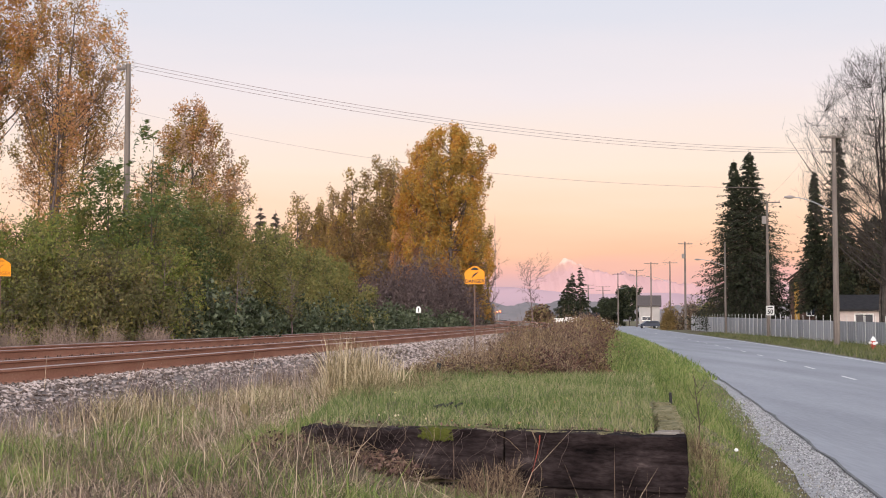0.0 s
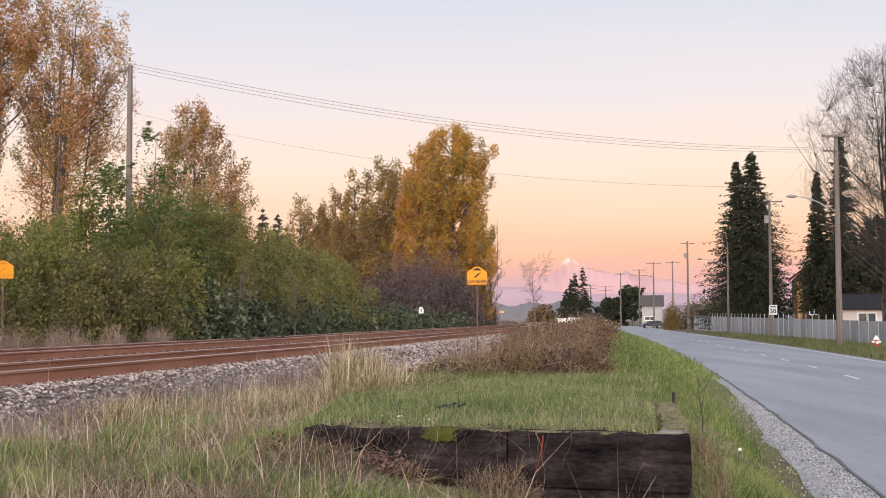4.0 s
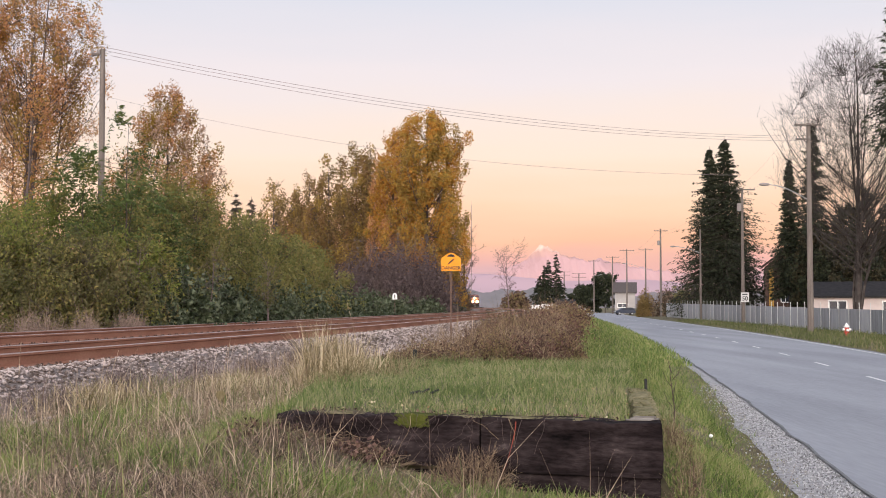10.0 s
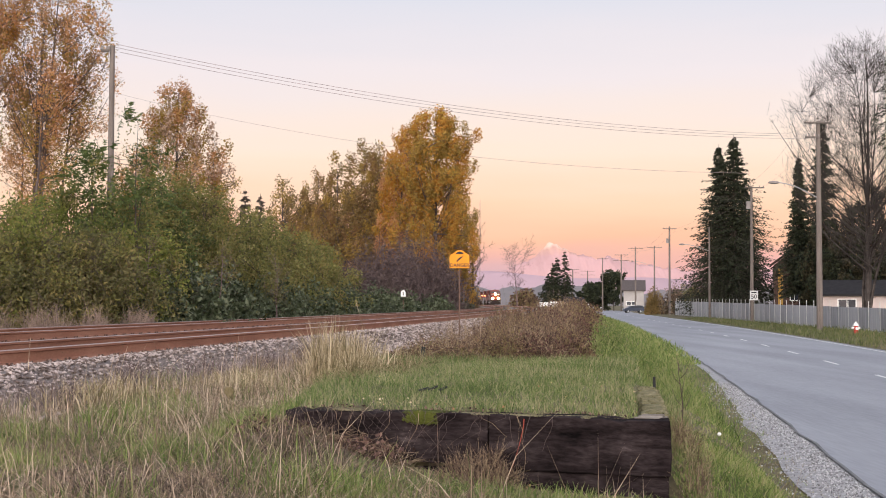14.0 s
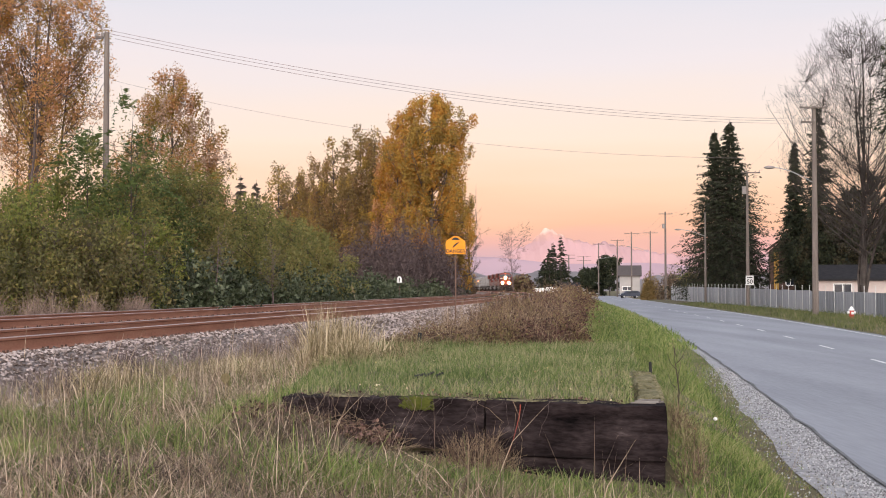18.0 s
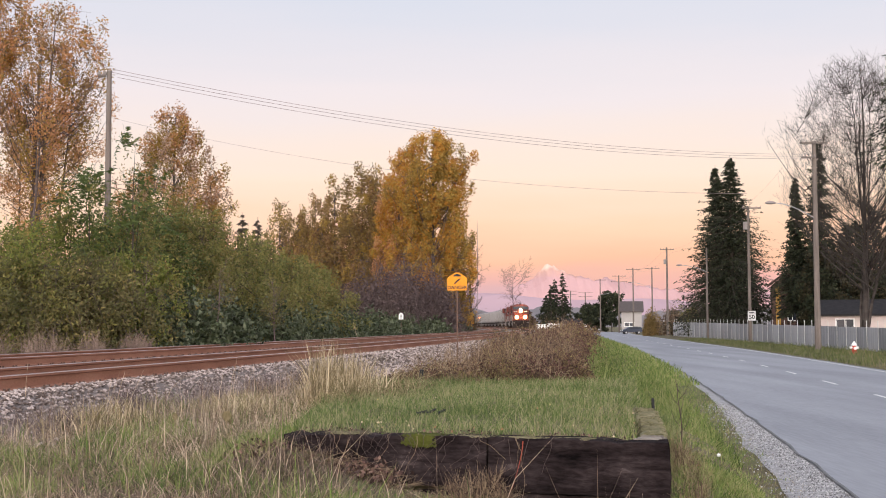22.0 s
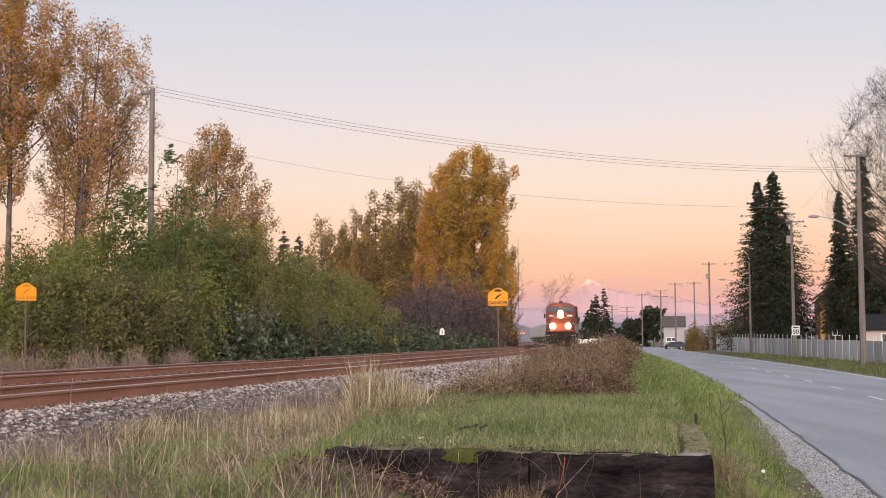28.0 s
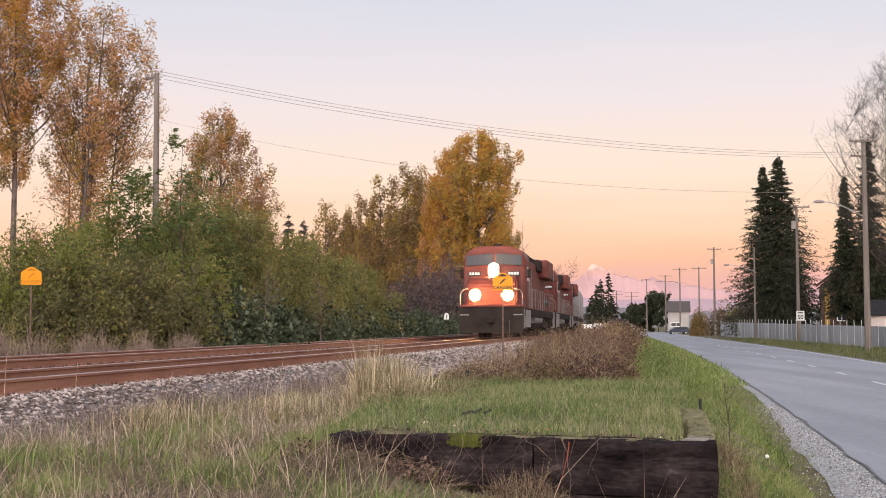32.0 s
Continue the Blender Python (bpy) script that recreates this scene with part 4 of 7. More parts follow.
def conifer(x, y, H, R, n, seed, label, droop=0.18, bare=0.06, mat=None, size=0.3, group=""):
    rng = np.random.default_rng(seed)
    t = thing("conifer", pose(x, y, float(ground_z(x, y)) - 0.05), label, "conifer tree", group)
    v, f = tubes([(0, 0, 0)], [(0, 0, H)], [H * 0.014], [0.02], 8)
    under("trunk", mesh_of("trunk", v, f, M_BARK, True), t)
    k = 26
    nb = n // k
    h = bare + (0.99 - bare) * (1 - (1 - rng.random(nb)) ** 0.68)
    az = rng.uniform(0, 2 * np.pi, nb)
    ragged = (0.35 + 0.75 * rng.random(nb) ** 1.3) * (1 + 0.2 * np.sin(az * 3 + seed) * np.sin(h * 9 + seed) + 0.14 * np.sin(az * 7 + h * 31))
    ln = np.maximum(0.12, R * (0.005 + (1.0 - h) ** 0.95) * np.minimum(1, 0.55 + 3 * h) * ragged)
    d = np.stack([np.cos(az), np.sin(az), 0.25 + 0.5 * h], 1)
    base = np.stack([np.zeros(nb), np.zeros(nb), h * H], 1)
    fall = np.stack([np.zeros(nb), np.zeros(nb), ln * (0.5 + droop)], 1)
    q = lambda s: base[:, None] + d[:, None] * ln[:, None, None] * s - fall[:, None] * s ** 1.7 + np.array([0, 0, 1.0]) * ln[:, None, None] * 0.12 * np.maximum(0, s - 0.75) * 4
    e = [q(np.full((nb, 1, 1), w))[:, 0] for w in (0.0, 0.35, 0.7, 1.0)]
    v, f = tubes(np.concatenate(e[:-1]), np.concatenate(e[1:]), np.repeat([0.035, 0.025, 0.015], nb), np.repeat([0.025, 0.015, 0.006], nb), 3)
    tagged(under("branchwork", mesh_of("branchwork", v, f, M_BARK), t), kind="stuff")
    s = 0.06 + 0.98 * rng.random((nb, k, 1)) ** 0.75
    c = q(s)
    side = np.stack([-np.sin(az), np.cos(az), np.zeros(nb)], 1)[:, None]
    c = c + side * rng.normal(0, 1, (nb, k, 1)) * ln[:, None, None] * 0.09 * (1.2 - s) + rng.normal(0, 0.06, (nb, k, 3))
    c[..., 2] -= np.abs(rng.normal(0, 0.12, (nb, k))) * (0.3 + ln[:, None] * 0.2)
    c[..., 2] = np.maximum(c[..., 2], 0.4 + rng.random((nb, k)))
    way = d[:, None] * np.array([1, 1, 0.3]) - np.array([0, 0, 0.55]) * (0.3 + s) + side * rng.normal(0, 0.7, (nb, k, 1)) + rng.normal(0, 0.25, (nb, k, 3))
    way = (way / np.linalg.norm(way, axis=2, keepdims=True)).reshape(-1, 3)
    c, z = c.reshape(-1, 3), size * rng.uniform(0.6, 1.5, (nb * k, 1))
    u = np.cross(way, rng.normal(size=way.shape))
    u /= np.linalg.norm(u, axis=1, keepdims=True) + 1e-9
    v = np.stack([c + u * z * 0.55, c - u * z * 0.55, c + way * z * 2.6], 1).reshape(-1, 3)
    f = np.arange(len(v)).reshape(-1, 3)
    under("foliage", mesh_of("foliage", v, f, mat or M_NEEDLE), t)
    return t


def mound(name, x, y, rx, ry, h, n, size, mat, label, seed, category="shrub", group="", stems=120, stem_mat=None, fill=0.55, zoff=0.0, long=1.5, stem_r=0.008):
    """A low thicket: arching stems from the ground and leaves over them."""
    rng = np.random.default_rng(seed)
    z0 = float(ground_z(x, y)) - 0.06 + zoff
    t = thing(name, pose(x, y, z0), label, category, group)
    bumps = rng.uniform(0, 6.28, 4)

    def surface(a, q):
        lump = 1 + 0.17 * np.sin(3 * a + bumps[0]) + 0.12 * np.sin(5 * a + bumps[1] + q * 4) + 0.08 * np.sin(9 * a + bumps[2])
        return lump
    if stems:
        a, q = rng.uniform(0, 6.28, stems), np.sqrt(rng.random(stems))
        p0 = np.stack([np.cos(a) * q * rx * 0.6, np.sin(a) * q * ry * 0.6, np.zeros(stems)], 1)
        el = rng.uniform(0.25, 1.5, stems)
        lump = surface(a, el)
        p2 = np.stack([np.cos(a) * rx * np.cos(el) * lump, np.sin(a) * ry * np.cos(el) * lump, h * np.sin(el) * lump * rng.uniform(0.8, 1.15, stems)], 1)
        p1 = (p0 + p2) / 2 + np.stack([np.zeros(stems), np.zeros(stems), h * 0.25 * np.ones(stems)], 1) + rng.normal(0, 0.12, (stems, 3)) * h
        tips = p2 + rng.normal(0, 0.2, (stems, 3)) * np.array([rx, ry, h]) * 0.8
        A0, A1 = np.concatenate([p0, p1, p2]), np.concatenate([p1, p2, tips])
        A1[:, 2] = np.maximum(A1[:, 2], 0.03)
        r = np.concatenate([np.full(stems, stem_r), np.full(stems, stem_r * 0.75), np.full(stems, stem_r * 0.5)])
        v, f = tubes(A0, A1, r, r * 0.75, 3)
        under("stem_tangle", mesh_of("stem_tangle", v, f, stem_mat or M_TWIG), t)
    if n:
        a, el = rng.uniform(0, 6.28, n), np.arcsin(rng.random(n))
        q = fill + (1.08 - fill) * rng.random(n) ** 0.6
        lump = surface(a, el)
        c = np.stack([np.cos(a) * np.cos(el) * rx * q * lump, np.sin(a) * np.cos(el) * ry * q * lump, np.sin(el) * h * q * lump], 1)
        c += rng.normal(0, 0.06, (n, 3)) * np.array([rx, ry, h])
        c[:, 2] = np.maximum(c[:, 2], 0.02)
        v, f = (leaf_tris if y > 30 else leaf_quads)(rng, c, size, long)
        under("leaf_cover", mesh_of("leaf_cover", v, f, mat), t)
    return t


def twig_bush(name, x, y, r, h, n, mat, label, seed, thick=0.012, category="bush"):
    """A bare bush of many forking stems."""
    rng = np.random.default_rng(seed)
    t = thing(name, pose(x, y, float(ground_z(x, y)) - 0.05), label, category)
    a = rng.uniform(0, 6.28, n)
    q = np.sqrt(rng.random(n))
    p0 = np.stack([np.cos(a) * q * r * 0.5, np.sin(a) * q * r * 0.5, np.zeros(n)], 1)
    el = np.arcsin(np.clip(rng.random(n) * 0.95 + 0.05, 0, 1))
    lump = (1 + 0.15 * np.sin(3 * a + seed) + 0.1 * np.sin(7 * a + 2 * el)) * rng.uniform(0.75, 1.08, n)
    p1 = np.stack([np.cos(a) * r * np.cos(el) * lump, np.sin(a) * r * np.cos(el) * lump, h * np.sin(el) * lump], 1)
    m = (p0 * 0.45 + p1 * 0.55) + rng.normal(0, 0.05, (n, 3)) * h
    P0, P1, R0 = [p0, m], [m, p1], [np.full(n, thick), np.full(n, thick * 0.7)]
    for k in range(3):
        w = rng.random((n, 1))
        b = m * (1 - w) + p1 * w
        d = (p1 - m) * 0.5 + rng.normal(0, 0.16, (n, 3)) * h
        P0.append(b), P1.append(b + d), R0.append(np.full(n, thick * 0.45))
    P0, P1, R0 = np.concatenate(P0), np.concatenate(P1), np.concatenate(R0)
    P1[:, 2] = np.maximum(P1[:, 2], 0.02)
    v, f = tubes(P0, P1, R0, R0 * 0.6, 3)
    under("stem_tangle", mesh_of("stem_tangle", v, f, mat), t)
    return t


def grass_field(name, n, fx, fy, hfun, mat, label, seed, width=0.006, lean=0.4, keep=None, along=None):
    rng = np.random.default_rng(seed)
    x, y = fx(rng, n), fy(rng, n)
    if along:
        x = x + along(y)
    if callable(keep):
        k = keep(x, y)
        x, y = x[k], y[k]
    z = ground_z(x, y) - 0.01
    h = hfun(rng, x, y)
    w = width * rng.uniform(0.6, 1.4, len(x))
    v, f = blades(rng, x, y, z, h, w, lean)
    return tagged(new(name, mesh_of(name, v, f, mat)), label, "grass", kind="stuff")


# ---- woods beside the line ----
def build_woods():
    g = "tall autumn trees along the line"
    rust, thin = "tall poplar with rust-orange and brown autumn leaves", "slim poplar with thinning orange leaves on pale forked stems"
    warm = [M_ORANGE, M_ORANGE, M_RUSTOLIVE, M_OLIVEGOLD]
    tall = [(0.42, 0.6), (0.56, 1.5), (0.66, 2.7), (0.79, 3.1), (0.9, 2.6), (0.97, 1.6), (1.0, 0.6)]
    open_crown = dict(group=g, first=0.3, rise=1.15, clump_r=0.6, spray=1.25, twigs=4, twig_r=0.011, bark=M_POPLARBARK)
    crown_tree("poplar", -26.6, 74, 23.4, tall, 420, 36000, 0.075, [M_ORANGE, M_ORANGE, M_OLIVE, M_GOLD], rust, 1, r0=0.24, limbs=34, **open_crown)
    crown_tree("poplar", -23.3, 75, 20.3, [(0.3, 0.5), (0.45, 1.5), (0.55, 2.2)] + tall[2:], 420, 23000, 0.072, warm, thin, 5, lean=(0.085, 0), r0=0.22, limbs=40, stems=4, **open_crown)
    crown_tree("poplar", -22.4, 76.5, 17.6, [(0.35, 0.4), (0.6, 1.9), (0.8, 1.9), (1.0, 0.5)], 80, 4200, 0.066, warm, thin, 9, lean=(0.09, 0), r0=0.12, limbs=18, **open_crown)
    crown_tree("poplar", -25.0, 79, 16.0, [(0.35, 0.4), (0.6, 1.9), (0.8, 1.8), (1.0, 0.4)], 70, 3200, 0.07, warm, thin, 11, r0=0.11, limbs=18, **open_crown)
    crown_tree("poplar", -30.5, 80, 24.5, tall, 160, 8000, 0.085, [M_ORANGE, M_GOLD], rust, 2, limbs=28, **open_crown)
    crown_tree("poplar", -18.7, 95, 17.5, [(0.12, 3.2), (0.3, 4.6), (0.55, 4.4), (0.7, 3.5), (0.85, 2.3), (0.95, 1.3), (1.0, 0.5)], 520, 40000, 0.088, [M_OLIVEGOLD, M_PINKLEAF, M_ORANGE], "poplar with dense golden-brown autumn leaves", 28, limbs=34, **dict(open_crown, rise=1.1))
    crown_tree("poplar", -15.9, 96, 12.6, [(0.1, 1.4), (0.4, 1.9), (0.75, 1.4), (1.0, 0.4)], 110, 8500, 0.08, [M_ORANGE, M_OLIVE], "smaller poplar with golden-brown leaves", 7, **open_crown)
    for i, (x, y, h) in enumerate([(-30.0, 86, 8.5), (-27.2, 88, 8.0), (-21.6, 89, 8.0)]):
        crown_tree("poplar", x, y, h, [(0.08, 1.8), (0.4, 2.4), (0.75, 1.8), (1.0, 0.4)], 90, 5500, 0.09, [M_OLIVE, M_ORANGE], "low brown-leaved tree among the shrubs", 35 + i, **open_crown)
    olive = "poplar with olive and brown autumn leaves"
    far = dict(open_crown, clump_r=0.68, twigs=3, twig_r=0.016)
    for i, (x, y, h, w, n) in enumerate([(-18.6, 165, 17.6, 2.1, 6500), (-13.9, 160, 17.6, 2.5, 11000), (-10.8, 152, 18.6, 2.6, 12000), (-7.4, 148, 19.8, 2.5, 13000), (-12.4, 156, 14.0, 2.2, 6500),
                                         (-8.8, 150, 14.8, 2.2, 6500), (-5.2, 150, 15.0, 2.2, 7500), (-16.2, 168, 14.0, 2.3, 7500), (-15.2, 162, 11.0, 2.6, 7500), (-12.0, 150, 10.0, 2.8, 7500), (-7.0, 146, 11.0, 2.8, 7500), (-17.8, 170, 10.0, 2.6, 6500), (-16.4, 166, 15.4, 2.1, 7500), (-5.7, 146, 19.9, 1.9, 9000)]):
        crown_tree("poplar", x, y, h, [(0.05, w * 0.8), (0.25, w * 0.8), (0.45, w * 0.9), (0.65, w), (0.85, w * 0.75), (1.0, 0.4)], 210, int(n * 1.15), 0.125, [M_OLIVE, M_OLIVE, M_RUSTOLIVE, M_OLIVEGOLD], olive, 10 + 3 * i, limbs=20, **far)
    gold = "tall poplar in full gold-orange autumn leaf"
    crown_tree("poplar", -2.9, 138, 19.9, [(0.2, 1.6), (0.45, 2.4), (0.7, 2.5), (0.87, 2.0), (1.0, 0.9)], 260, 24000, 0.115, [M_GOLD, M_ORANGE], gold, 52, limbs=30, **far)
    crown_tree("poplar", 0.7, 132, 21.3, [(0.14, 2.4), (0.35, 3.4), (0.6, 3.6), (0.75, 4.0), (0.87, 3.5), (0.95, 2.4), (1.0, 1.0)], 640, 50000, 0.115, [M_GOLD, M_GOLD, M_OLIVEGOLD], gold, 53, limbs=44, **far)
    crown_tree("poplar", 3.1, 139, 15.4, [(0.1, 1.6), (0.5, 2.3), (0.8, 1.5), (1.0, 0.4)], 150, 15000, 0.1, [M_GOLD, M_OLIVEGOLD], gold, 46, **far)
    crown_tree("poplar", -1.2, 141, 15.4, [(0.12, 2.0), (0.5, 2.6), (0.8, 1.8), (1.0, 0.5)], 150, 13000, 0.12, [M_GOLD, M_OLIVEGOLD], gold, 47, **far)
    tree("bare_tree", 6.4, 180, 14.2, 3.0, 0, 0.2, M_TWIG, "bare grey-brown tree at the edge of the wood", 20, n1=26, n2=7, n3=4, up=50, min_r=0.014)
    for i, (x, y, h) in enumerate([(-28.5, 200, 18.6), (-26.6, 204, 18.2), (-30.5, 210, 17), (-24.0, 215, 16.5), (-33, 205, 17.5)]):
        conifer(x, y, h * 1.03, 4.4, 4200, 40 + i, "distant fir behind the wood, haze put into its brownish colour", size=0.2, mat=M_FARFIR)
    g = "green shrubs beside the tracks"
    rows = [(-13.4, 40, 4.6, 2.0), (-12.2, 39, 4.2, 1.9), (-13.6, 46, 5.0, 2.1), (-12.5, 45, 5.4, 2.0), (-11.5, 44.5, 6.9, 1.7), (-10.0, 44, 7.9, 1.7), (-12.3, 50,
            5.3, 2.3), (-10.6, 50, 5.6, 2.3), (-10.1, 52, 6.7, 2.3), (-9.5, 54, 6.2, 2.3), (-8.9, 57, 5.5, 2.5), (-8.3, 60, 5.5, 2.6), (-7.8, 66, 5.8, 2.7),
            (-7.2, 72, 5.4, 2.7), (-6.7, 80, 4.8, 2.6), (-12.1, 38, 3.1, 1.8), (-11.1, 38.5, 3.3, 1.9), (-10.3, 40, 3.5, 1.9), (-9.3, 42, 3.7, 1.9), (-14.3, 40, 3.7, 2.2)]
    bush = [(0.03, 0.7), (0.2, 1.0), (0.5, 0.95), (0.75, 0.7), (0.9, 0.5), (1.0, 0.3)]
    for i, (x, y, h, r) in enumerate(rows):
        if i in (4, 5, 7):
            mats, lab = [M_FERNLEAF, M_SHRUB], "slender green shrub with large feathered leaves at its top"
        elif i in (0, 1, 2, 3, 6, 18, 19):
            mats, lab = [M_BRIGHTLEAF, M_BRIGHTLEAF, M_SHRUB], "leafy young maple, still fresh green"
        elif i in (8, 9, 10, 11, 12, 13, 14):
            mats, lab = [M_SHRUB, M_DEEPLEAF, M_DEEPLEAF], "dense dark green shrub beside the line"
        else:
            mats, lab = [M_SHRUB, M_BROWNING, M_BROWNING], "bushy young alder with green and browning leaves"
        fill = (60, 3600) if i in (4, 5) else (170, 12500)
        crown_tree("alder_shrub", x, y, h, [(q, r * w) for q, w in bush], *fill, 0.03 + 0.0004 * y, mats, lab, 60 + i, clump_r=0.5, limbs=16, r0=0.05, first=0.04, rise=1.2, stems=3, twigs=3,
                   twig_r=0.007, category="shrub", group=g, long=1.9, fronds=170 if i in (4, 5) else 70 if i in (7, 8, 9) else 0, frond_size=0.1, sway=0.05, hollow=0.45)
    for i, (x, y, h, dx) in enumerate([(-10.7, 39.5, 3.4, 0.3), (-10.3, 39.7, 3.0, -0.2), (-8.9, 41.0, 3.6, 0.15), (-7.3, 45, 3.2, 0.2), (-6.1, 52, 3.0, -0.2)]):
        crown_tree("alder_shrub", x, y, h, [(0.3, 0.25), (0.6, 0.6), (1.0, 0.2)], 22, 500, 0.045, [M_SHRUB, M_BROWNING], "thin pale-stemmed sapling beside the track", 500 + i, lean=(dx * 0.2, 0), clump_r=0.3, limbs=8, r0=0.035,
                   stems=2, twigs=4, twig_r=0.006, category="shrub", group=g, bark=M_PALETWIG, sway=0.06)
    g = "dark bramble mounds beside the tracks"
    for i, (x, y, r, h) in enumerate([(-8.7, 41.5, 0.9, 1.5), (-8.2, 43.5, 1.3, 1.9), (-7.7, 48, 1.5, 2.0), (-8.3, 46, 1.5, 2.2), (-7.1, 57, 1.9, 2.0), (-6.4, 65, 2.1, 2.0), (-5.4, 75, 2.4, 2.1), (-4.1, 88, 2.6, 2.0), (-2.4, 100, 2.6, 1.9), (-0.4, 115, 2.8, 1.9), (2.4, 140, 2.6, 1.9)]):
        mound("bramble_mound", x, y, r, r * 1.8, h, 6000, 0.06 + 0.0006 * y, M_IVY, "dense bramble with glossy dark green leaves", 90 + i, group=g, stems=60)
    for i, (x, y, r, h) in enumerate([(-4.0, 108, 3.5, 5.2), (-1.2, 118, 4.0, 6.1), (0.9, 130, 2.6, 5.0), (-6.4, 112, 2.6, 3.4)]):
        mound("bare_thicket", x, y, r, r, h, 9000, 0.075, M_PURPLETWIG, "bare purple-brown thicket of fine stems", 110 + i, "bush", stems=620, stem_mat=M_PURPLETWIG, fill=0.5, stem_r=0.016, long=3.0)
    twig_bush("bare_thicket", 6.4, 192, 1.2, 4.2, 500, M_BROWNLEAF, "small rust-brown bush beside the far line", 115, 0.03)
    for i, (x, y, r, h) in enumerate([(-11.6, 34.0, 0.8, 1.15), (-10.2, 34.4, 0.8, 1.1), (-12.4, 33.6, 0.6, 1.2), (-9.3, 36, 0.6, 0.8), (-8.6, 38.5, 0.6, 0.7)]):
        twig_bush("dead_weeds", x, y, r, h, 420, M_PINKTWIG, "pinkish dead weeds and stems beside the track", 120 + i, 0.008, "weeds")


# ---- the near bank ----
def build_thicket():
    g = "brown bramble thicket on the bank"
    spots = [(0.0, 18.0, 0.45, 0.2), (0.5, 17.7, 0.5, 0.3), (1.05, 17.8, 0.5, 0.38), (1.6, 18.0, 0.48, 0.42), (2.05, 18.5, 0.4, 0.44), (2.35, 20.6, 0.42, 0.5), (2.0, 19.6, 0.5, 0.52), (1.4, 19.4, 0.5, 0.5), (2.4, 23.5, 0.42, 0.6), (0.3, 20.4, 0.6, 0.3), (0.2, 23, 0.7, 0.42), (-0.35, 21.5, 0.6, 0.28), (0.95, 21.0, 0.5, 0.42), (1.5, 22, 0.55, 0.5), (1.2, 23, 0.6, 0.66), (1.85, 24.0, 0.5, 0.62), (1.95, 25.6, 0.55, 0.78), (2.3, 27, 0.6, 0.7), (1.5, 26.5, 0.7, 0.7), (2.6, 29, 0.75, 0.85), (1.9, 30, 0.8, 0.7), (3.2, 33.5, 0.9, 0.9), (2.4, 33, 0.9, 0.8), (3.7, 37, 0.9, 0.95),
             (4.0, 40, 1.2, 1.0), (2.7, 38, 1.1, 0.85), (5.0, 48, 1.3, 1.05), (4.0, 46, 1.2, 0.9), (6.2, 58, 1.4, 1.1), (7.7, 70, 1.5, 1.1), (9.4, 84, 1.7, 1.15), (11.6, 102, 1.9, 1.2), (14, 122, 2.1, 1.2)]
    for i, (x, y, r, h) in enumerate(spots):
        mound("bramble_thicket", x, y, r, r * 1.5, h, 3000 if y < 36 else 2000, 0.0142 + 0.0006 * y, M_BROWNLEAF if i % 3 else M_REDLEAF, "tangled brown autumn brambles on the bank", 140 + i, group=g, stems=300 if y < 36 else 80, stem_mat=M_CANE if i % 2 else M_BROWNLEAF, fill=0.35, stem_r=0.0045 + 0.00006 * y)


    mound("leaf_litter", -0.55, 9.05, 0.42, 0.2, 0.13, 900, 0.028, M_LITTER, "red-brown dead leaves heaped against the timber", 170, "dead leaves", stems=150, stem_mat=M_CANE, stem_r=0.0025, fill=0.1)
    mound("leaf_litter", -1.15, 9.3, 0.3, 0.3, 0.12, 420, 0.028, M_LITTER, "red-brown dead leaves heaped against the timber", 171, "dead leaves", stems=120, stem_mat=M_CANE, stem_r=0.0025, fill=0.1)
    for i, (x, y, r, h) in enumerate([(0.7, 19.2, 0.5, 0.7), (1.1, 20.6, 0.6, 0.8), (1.6, 22.5, 0.6, 0.95), (2.1, 25, 0.7, 1.1), (1.5, 24.5, 0.7, 0.95), (2.6, 27.5, 0.8, 1.2), (3.1, 32, 0.9, 1.2), (3.9, 38, 1.0, 1.25), (0.5, 21.5, 0.5, 0.7), (0.2, 24, 0.6, 0.7)]):
        twig_bush("loose_canes", x, y, r, h, 200, M_CANE, "loose arching dry bramble canes", 180 + i, 0.0035, "bramble")


